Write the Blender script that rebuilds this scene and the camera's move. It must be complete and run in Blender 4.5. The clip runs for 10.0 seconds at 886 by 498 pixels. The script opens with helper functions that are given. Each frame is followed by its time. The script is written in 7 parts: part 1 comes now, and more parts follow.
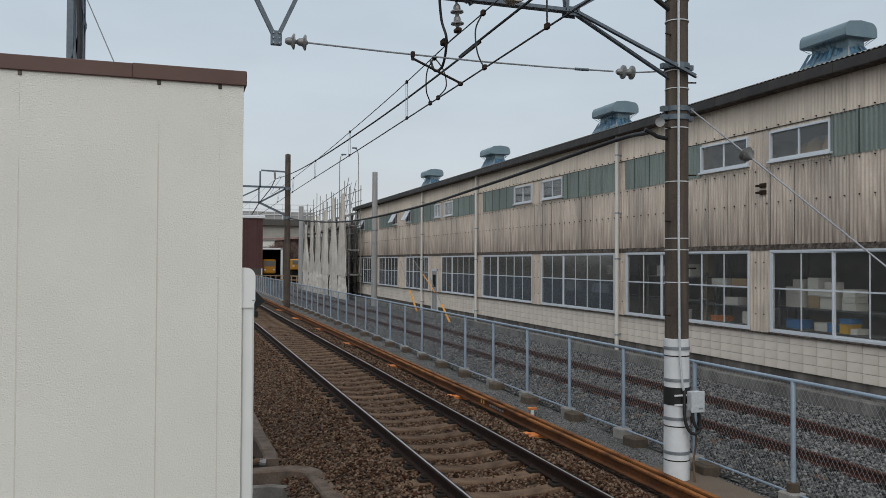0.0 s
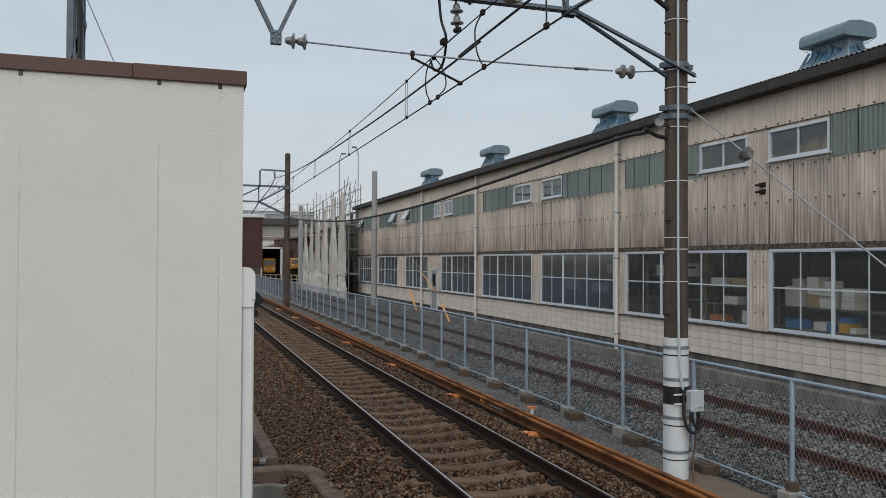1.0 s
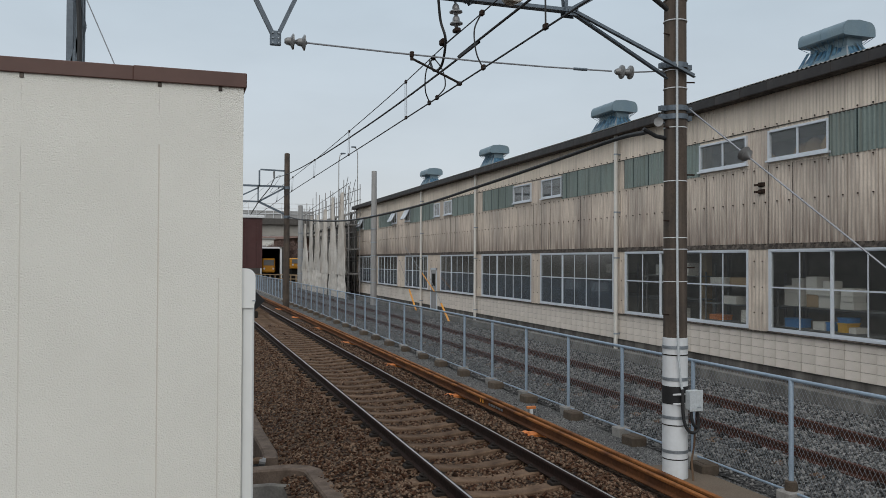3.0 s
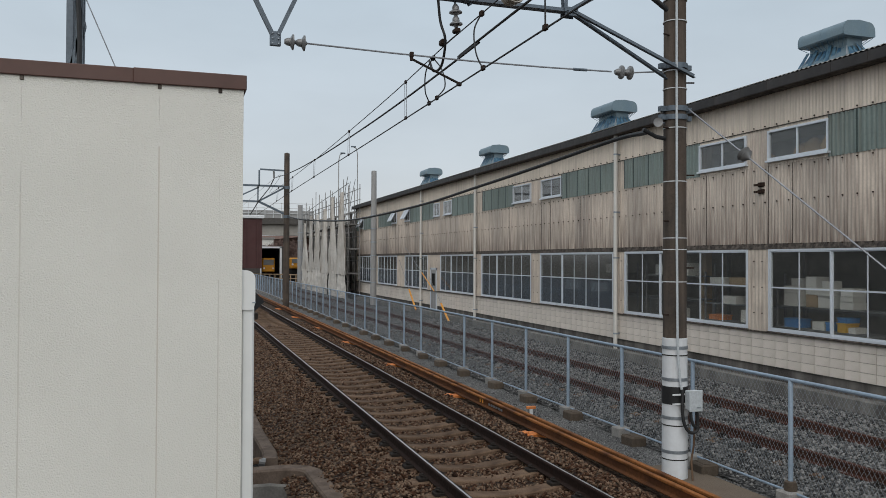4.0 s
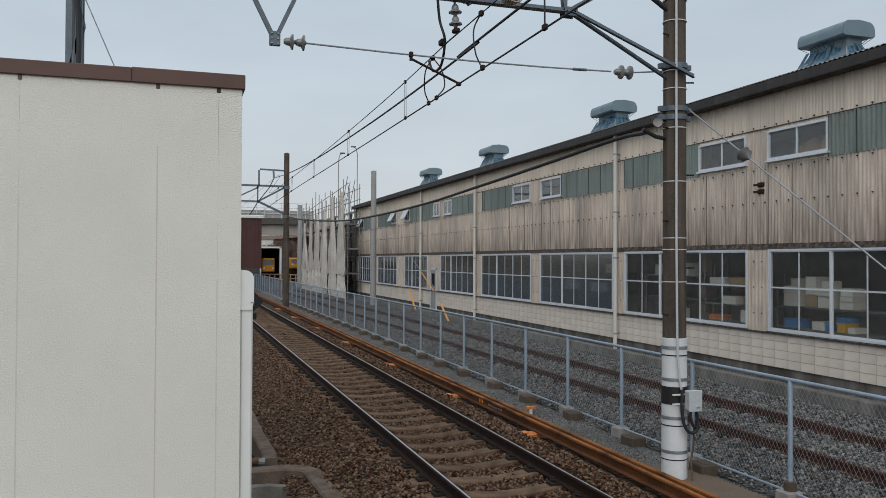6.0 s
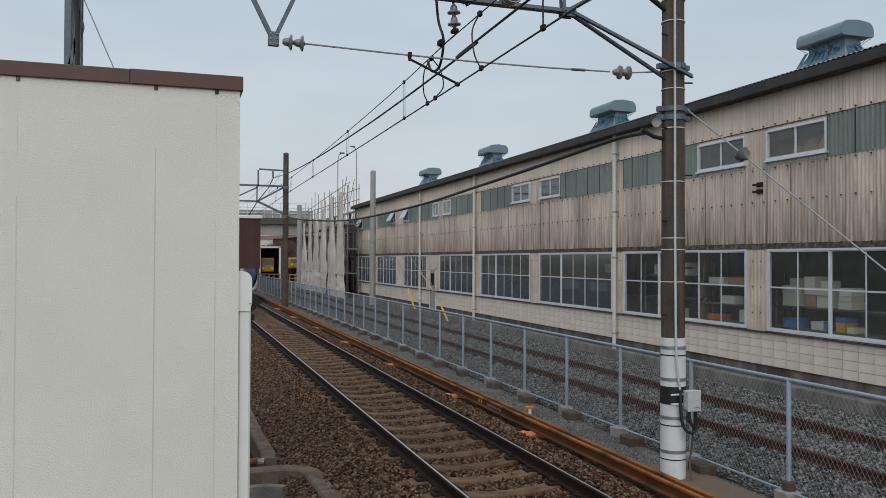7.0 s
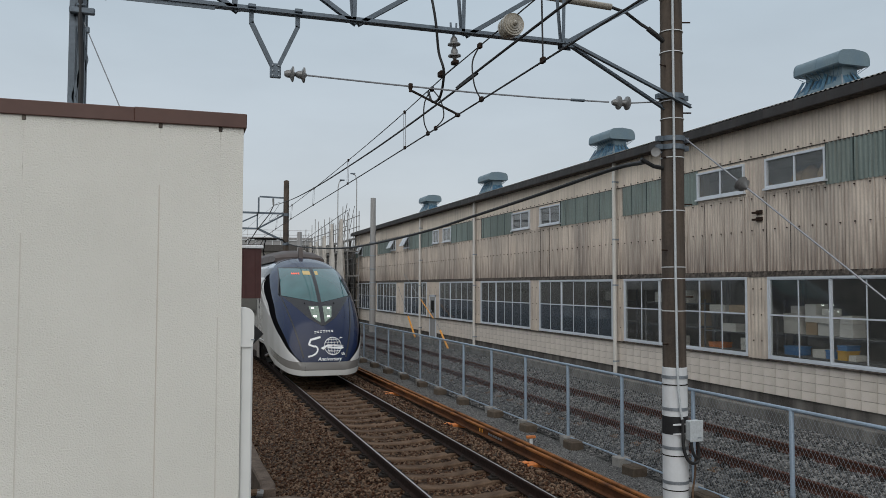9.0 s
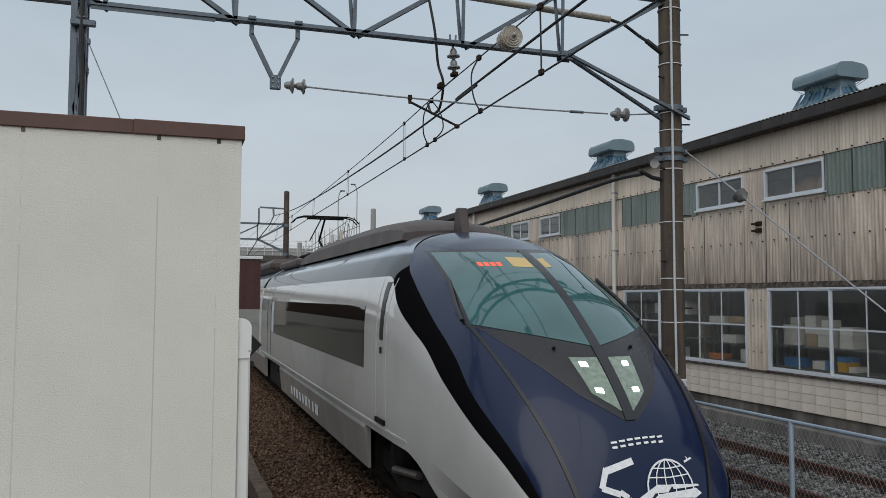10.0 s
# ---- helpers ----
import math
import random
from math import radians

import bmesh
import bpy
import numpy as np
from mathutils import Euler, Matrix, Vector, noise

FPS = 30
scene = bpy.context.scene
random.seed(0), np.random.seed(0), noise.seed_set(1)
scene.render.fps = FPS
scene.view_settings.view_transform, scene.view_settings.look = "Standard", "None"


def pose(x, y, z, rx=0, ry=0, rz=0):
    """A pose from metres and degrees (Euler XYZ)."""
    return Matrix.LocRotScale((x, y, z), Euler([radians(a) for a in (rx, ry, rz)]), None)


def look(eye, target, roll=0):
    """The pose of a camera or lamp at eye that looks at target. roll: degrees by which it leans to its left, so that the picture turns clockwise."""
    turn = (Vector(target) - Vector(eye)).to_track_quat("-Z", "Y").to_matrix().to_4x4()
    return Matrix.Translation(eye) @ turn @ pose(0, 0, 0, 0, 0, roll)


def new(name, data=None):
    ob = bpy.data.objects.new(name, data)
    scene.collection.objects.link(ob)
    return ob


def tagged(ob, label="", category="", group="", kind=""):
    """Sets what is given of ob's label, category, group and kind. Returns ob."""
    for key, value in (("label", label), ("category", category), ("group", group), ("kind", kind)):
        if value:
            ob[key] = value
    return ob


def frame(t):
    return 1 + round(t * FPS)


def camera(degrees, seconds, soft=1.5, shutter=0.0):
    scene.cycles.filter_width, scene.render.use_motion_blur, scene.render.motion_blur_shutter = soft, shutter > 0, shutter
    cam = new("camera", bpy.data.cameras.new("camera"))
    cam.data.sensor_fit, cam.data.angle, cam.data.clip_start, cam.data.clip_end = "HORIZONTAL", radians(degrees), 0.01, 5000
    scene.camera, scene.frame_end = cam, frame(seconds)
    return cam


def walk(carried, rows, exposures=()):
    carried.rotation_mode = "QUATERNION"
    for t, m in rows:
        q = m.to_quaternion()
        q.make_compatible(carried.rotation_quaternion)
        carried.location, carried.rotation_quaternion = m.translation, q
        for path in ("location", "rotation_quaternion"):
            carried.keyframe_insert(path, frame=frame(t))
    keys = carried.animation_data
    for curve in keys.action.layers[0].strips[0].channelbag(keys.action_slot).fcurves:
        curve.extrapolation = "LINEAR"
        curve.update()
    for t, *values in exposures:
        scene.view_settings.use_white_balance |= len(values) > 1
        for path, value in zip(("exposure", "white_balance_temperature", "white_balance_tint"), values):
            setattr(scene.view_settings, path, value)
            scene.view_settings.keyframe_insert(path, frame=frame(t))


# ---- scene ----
cam = camera(57.81, 10.0, soft=0.75)
PATH = [
    (0.0, look((-0.000, -0.000, 2.620), (3.118, 9.500, 2.782), 0.30)),
    (0.5, look((0.004, 0.000, 2.620), (3.120, 9.501, 2.779), 0.25)),
    (1.0, look((-0.002, -0.012, 2.621), (3.119, 9.487, 2.773), 0.30)),
    (1.5, look((-0.006, -0.009, 2.622), (3.116, 9.490, 2.772), 0.31)),
    (2.0, look((-0.004, -0.023, 2.620), (3.114, 9.477, 2.769), 0.35)),
    (2.5, look((-0.005, -0.024, 2.622), (3.119, 9.474, 2.772), 0.28)),
    (4.0, look((-0.007, -0.032, 2.638), (3.122, 9.465, 2.781), 0.27)),
    (4.5, look((-0.007, -0.032, 2.638), (3.122, 9.465, 2.782), 0.27)),
    (5.0, look((-0.003, -0.029, 2.635), (3.125, 9.468, 2.780), 0.27)),
    (5.5, look((-0.003, -0.028, 2.635), (3.125, 9.469, 2.780), 0.28)),
    (7.0, look((0.004, -0.039, 2.643), (3.141, 9.455, 2.783), 0.24)),
    (7.5, look((0.004, -0.060, 2.637), (3.139, 9.435, 2.793), 0.29)),
    (8.0, look((0.000, -0.058, 2.649), (3.135, 9.436, 2.869), 0.23)),
    (8.5, look((-0.007, -0.050, 2.656), (3.129, 9.440, 2.979), 0.15)),
    (9.0, look((-0.009, -0.045, 2.685), (3.126, 9.440, 3.153), 0.16)),
    (9.5, look((-0.001, -0.041, 2.692), (3.135, 9.438, 3.251), 0.16)),
    (10.0, look((0.001, -0.060, 2.688), (3.130, 9.418, 3.290), 0.22)),
]
walk(cam, PATH, exposures=[(0, 0.0), (7.5, -0.01), (9.0, -0.09), (10.0, -0.12)])

# ---- light ----
world = bpy.data.worlds.new("overcast")
scene.world = world
world.use_nodes = True
wn, wl = world.node_tree.nodes, world.node_tree.links
wn.clear()
SUN_EL, SUN_AZ = radians(42), radians(207)


def wnode(kind, **values):
    n = wn.new(kind)
    for k, v in values.items():
        n.inputs[k].default_value = v
    return n


sky = wn.new("ShaderNodeTexSky")
sky.sky_type = "NISHITA"
sky.sun_disc = False
sky.sun_elevation, sky.sun_rotation = SUN_EL, SUN_AZ
sky.dust_density, sky.air_density = 3.0, 1.0
sky_scale = wn.new("ShaderNodeVectorMath")
sky_scale.operation = "SCALE"
sky_scale.inputs["Scale"].default_value = 0.09
wl.new(sky.outputs[0], sky_scale.inputs[0])
wtc = wn.new("ShaderNodeTexCoord")
wsep = wn.new("ShaderNodeSeparateXYZ")
wl.new(wtc.outputs["Generated"], wsep.inputs[0])
deck = wn.new("ShaderNodeValToRGB")          # cloud deck: brighter towards the zenith
for i, (at, col) in enumerate([(0.0, (0.68, 0.70, 0.72)), (0.12, (0.63, 0.69, 0.74)), (0.36, (0.54, 0.64, 0.72)), (1.0, (0.98, 1.05, 1.12))]):
    e = deck.color_ramp.elements[i] if i < 2 else deck.color_ramp.elements.new(at)
    e.position, e.color = at, (*col, 1)
wl.new(wsep.outputs["Z"], deck.inputs[0])
wmap = wn.new("ShaderNodeMapping")
wmap.inputs["Scale"].default_value = (2.0, 2.0, 6.0)
wl.new(wtc.outputs["Generated"], wmap.inputs[0])
cloud = wnode("ShaderNodeTexNoise", Scale=1.3, Detail=5.0, Roughness=0.55)
wl.new(wmap.outputs[0], cloud.inputs["Vector"])
cr = wn.new("ShaderNodeMapRange")
cr.inputs["From Min"].default_value, cr.inputs["From Max"].default_value = 0.3, 0.7
cr.inputs["To Min"].default_value, cr.inputs["To Max"].default_value = 0.94, 1.07
wl.new(cloud.outputs[0], cr.inputs[0])
deck2 = wn.new("ShaderNodeVectorMath")
deck2.operation = "SCALE"
wl.new(deck.outputs[0], deck2.inputs[0])
wl.new(cr.outputs[0], deck2.inputs["Scale"])
wmix = wn.new("ShaderNodeMix")
wmix.data_type = "RGBA"
wmix.inputs[0].default_value = 0.86
wl.new(sky_scale.outputs[0], wmix.inputs[6])
wl.new(deck2.outputs[0], wmix.inputs[7])
bg = wnode("ShaderNodeBackground", Strength=1.0)
wl.new(wmix.outputs[2], bg.inputs[0])
wout = wn.new("ShaderNodeOutputWorld")
wl.new(bg.outputs[0], wout.inputs[0])

sun = new("sun", bpy.data.lights.new("sun", "SUN"))
sun.data.energy, sun.data.angle, sun.data.color = 1.35, radians(75), (1.0, 0.96, 0.9)
sun.matrix_world = look((-9.1, -17.8, 18), (0, 0, 0))


# ---- materials ----
def surf(name, base, rough=0.6, metal=0.0, grain=(40, 0.15), stain=None, bump=None, rand=0.0, streak=None, broad=None, coat=0.0, coords="Object", foot=None):
    """Procedural surface: grain = (scale, amount), stain = (scale, amount, colour), bump = (scale, depth in metres),
    rand = brightness change from object to object, streak = (scale across, amount, colour) for runs down a wall,
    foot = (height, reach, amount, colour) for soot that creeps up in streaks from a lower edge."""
    m = bpy.data.materials.new(name)
    m.use_nodes = True
    nt = m.node_tree
    b = nt.nodes["Principled BSDF"]
    b.inputs["Roughness"].default_value, b.inputs["Metallic"].default_value = rough, metal
    b.inputs["Coat Weight"].default_value, b.inputs["Coat Roughness"].default_value = coat, 0.05
    if rough >= 0.75:
        b.inputs["Specular IOR Level"].default_value = 0.18
    tc = nt.nodes.new("ShaderNodeTexCoord")
    vec = tc.outputs[coords]

    def noise_tex(scale, detail=4.0, mapping=None):
        n = nt.nodes.new("ShaderNodeTexNoise")
        n.inputs["Scale"].default_value, n.inputs["Detail"].default_value = scale, detail
        src = vec
        if mapping:
            mp = nt.nodes.new("ShaderNodeMapping")
            mp.inputs["Scale"].default_value = mapping
            nt.links.new(vec, mp.inputs[0])
            src = mp.outputs[0]
        nt.links.new(src, n.inputs["Vector"])
        return n.outputs["Fac"]

    def ranged(src, a, c, lo, hi):
        r = nt.nodes.new("ShaderNodeMapRange")
        for k, v in zip(("From Min", "From Max", "To Min", "To Max"), (a, c, lo, hi)):
            r.inputs[k].default_value = v
        nt.links.new(src, r.inputs[0])
        return r.outputs[0]

    def mix(fac, a, c, mode="MIX"):
        x = nt.nodes.new("ShaderNodeMix")
        x.data_type, x.blend_type = "RGBA", mode
        if isinstance(fac, float):
            x.inputs[0].default_value = fac
        else:
            nt.links.new(fac, x.inputs[0])
        for sock, v in ((x.inputs[6], a), (x.inputs[7], c)):
            if isinstance(v, tuple):
                sock.default_value = (*v, 1)
            else:
                nt.links.new(v, sock)
        return x.outputs[2]

    g, amt = grain
    fine = ranged(noise_tex(g), 0.25, 0.75, 1 - amt, 1 + amt)
    comb = nt.nodes.new("ShaderNodeVectorMath")
    comb.operation = "SCALE"
    comb.inputs[0].default_value = base
    nt.links.new(fine, comb.inputs["Scale"])
    col = comb.outputs[0]
    if stain:
        s, a, c = stain
        col = mix(ranged(noise_tex(s, 6.0), 0.42, 0.68, 0.0, a), col, c)
    for runs in (broad, streak):
        if not runs:
            continue
        s, a, c = runs
        col = mix(ranged(noise_tex(1.0, 5.0, (s, s, s * 0.07)), 0.45, 0.72, 0.0, a), col, c)
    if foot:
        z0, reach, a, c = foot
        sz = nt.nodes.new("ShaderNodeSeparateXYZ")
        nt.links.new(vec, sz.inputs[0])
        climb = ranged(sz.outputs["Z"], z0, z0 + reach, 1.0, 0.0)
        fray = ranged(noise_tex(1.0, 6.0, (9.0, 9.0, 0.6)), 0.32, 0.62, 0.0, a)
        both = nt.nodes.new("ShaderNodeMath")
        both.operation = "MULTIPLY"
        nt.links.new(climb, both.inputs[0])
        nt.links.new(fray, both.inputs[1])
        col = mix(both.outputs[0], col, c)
    if rand:
        oi = nt.nodes.new("ShaderNodeObjectInfo")
        k = ranged(oi.outputs["Random"], 0, 1, 1 - rand, 1 + rand)
        vm = nt.nodes.new("ShaderNodeVectorMath")
        vm.operation = "SCALE"
        nt.links.new(col, vm.inputs[0])
        nt.links.new(k, vm.inputs["Scale"])
        col = vm.outputs[0]
    nt.links.new(col, b.inputs["Base Color"])
    if rough > 0.15:
        nt.links.new(ranged(noise_tex(g * 0.35), 0.3, 0.7, rough * 0.88, min(1, rough * 1.12)), b.inputs["Roughness"])
    if bump:
        bn = nt.nodes.new("ShaderNodeBump")
        bn.inputs["Distance"].default_value = bump[1]
        nt.links.new(noise_tex(bump[0], 3.0), bn.inputs["Height"])
        nt.links.new(bn.outputs[0], b.inputs["Normal"])
    return m


def glow(name, col, strength):
    m = bpy.data.materials.new(name)
    m.use_nodes = True
    b = m.node_tree.nodes["Principled BSDF"]
    b.inputs["Base Color"].default_value = (*col, 1)
    b.inputs["Emission Color"].default_value = (*col, 1)
    b.inputs["Emission Strength"].default_value = strength
    return m


def glass_mat(name, tint, rough=0.02, clear=0.86):
    m = bpy.data.materials.new(name)
    m.use_nodes = True
    b = m.node_tree.nodes["Principled BSDF"]
    b.inputs["Base Color"].default_value = (*tint, 1)
    b.inputs["Transmission Weight"].default_value = clear
    b.inputs["Roughness"].default_value = rough
    b.inputs["IOR"].default_value = 1.45
    return m


def pebble_mat(name, cols, scale, bump, rough=0.95, stain=None):
    """Ballast: voronoi cells, each its own tint, with relief."""
    m = surf(name, cols[0], rough, 0, (scale, 0.2))
    nt = m.node_tree
    b = nt.nodes["Principled BSDF"]
    tc = nt.nodes.new("ShaderNodeTexCoord")
    v = nt.nodes.new("ShaderNodeTexVoronoi")
    v.inputs["Scale"].default_value = scale
    nt.links.new(tc.outputs["Object"], v.inputs["Vector"])
    hsv = nt.nodes.new("ShaderNodeSeparateColor")
    nt.links.new(v.outputs["Color"], hsv.inputs[0])
    ramp = nt.nodes.new("ShaderNodeValToRGB")
    for i, c in enumerate(cols):
        e = ramp.color_ramp.elements[i] if i < 2 else ramp.color_ramp.elements.new(0.5)
        e.position, e.color = i / (len(cols) - 1), (*c, 1)
    nt.links.new(hsv.outputs[0], ramp.inputs[0])
    n = nt.nodes.new("ShaderNodeTexNoise")
    n.inputs["Scale"].default_value, n.inputs["Detail"].default_value = 0.9, 6
    nt.links.new(tc.outputs["Object"], n.inputs["Vector"])
    r = nt.nodes.new("ShaderNodeMapRange")
    for k, val in zip(("From Min", "From Max", "To Min", "To Max"), (0.3, 0.7, 0.75, 1.25)):
        r.inputs[k].default_value = val
    nt.links.new(n.outputs[0], r.inputs[0])
    vm = nt.nodes.new("ShaderNodeVectorMath")
    vm.operation = "SCALE"
    nt.links.new(ramp.outputs[0], vm.inputs[0])
    nt.links.new(r.outputs[0], vm.inputs["Scale"])
    nt.links.new(vm.outputs[0], b.inputs["Base Color"])
    bn = nt.nodes.new("ShaderNodeBump")
    bn.inputs["Distance"].default_value, bn.invert = bump, True
    nt.links.new(v.outputs["Distance"], bn.inputs["Height"])
    nt.links.new(bn.outputs[0], b.inputs["Normal"])
    return m


def stone_mat(name, cols):
    """Loose stones, each island its own tint."""
    m = surf(name, cols[0], 0.95, 0, (60, 0.2))
    nt = m.node_tree
    b = nt.nodes["Principled BSDF"]
    geo = nt.nodes.new("ShaderNodeNewGeometry")
    ramp = nt.nodes.new("ShaderNodeValToRGB")
    for i, c in enumerate(cols):
        e = ramp.color_ramp.elements[i] if i < 2 else ramp.color_ramp.elements.new(0.5)
        e.position, e.color = i / (len(cols) - 1), (*c, 1)
    nt.links.new(geo.outputs["Random Per Island"], ramp.inputs[0])
    nt.links.new(ramp.outputs[0], b.inputs["Base Color"])
    return m


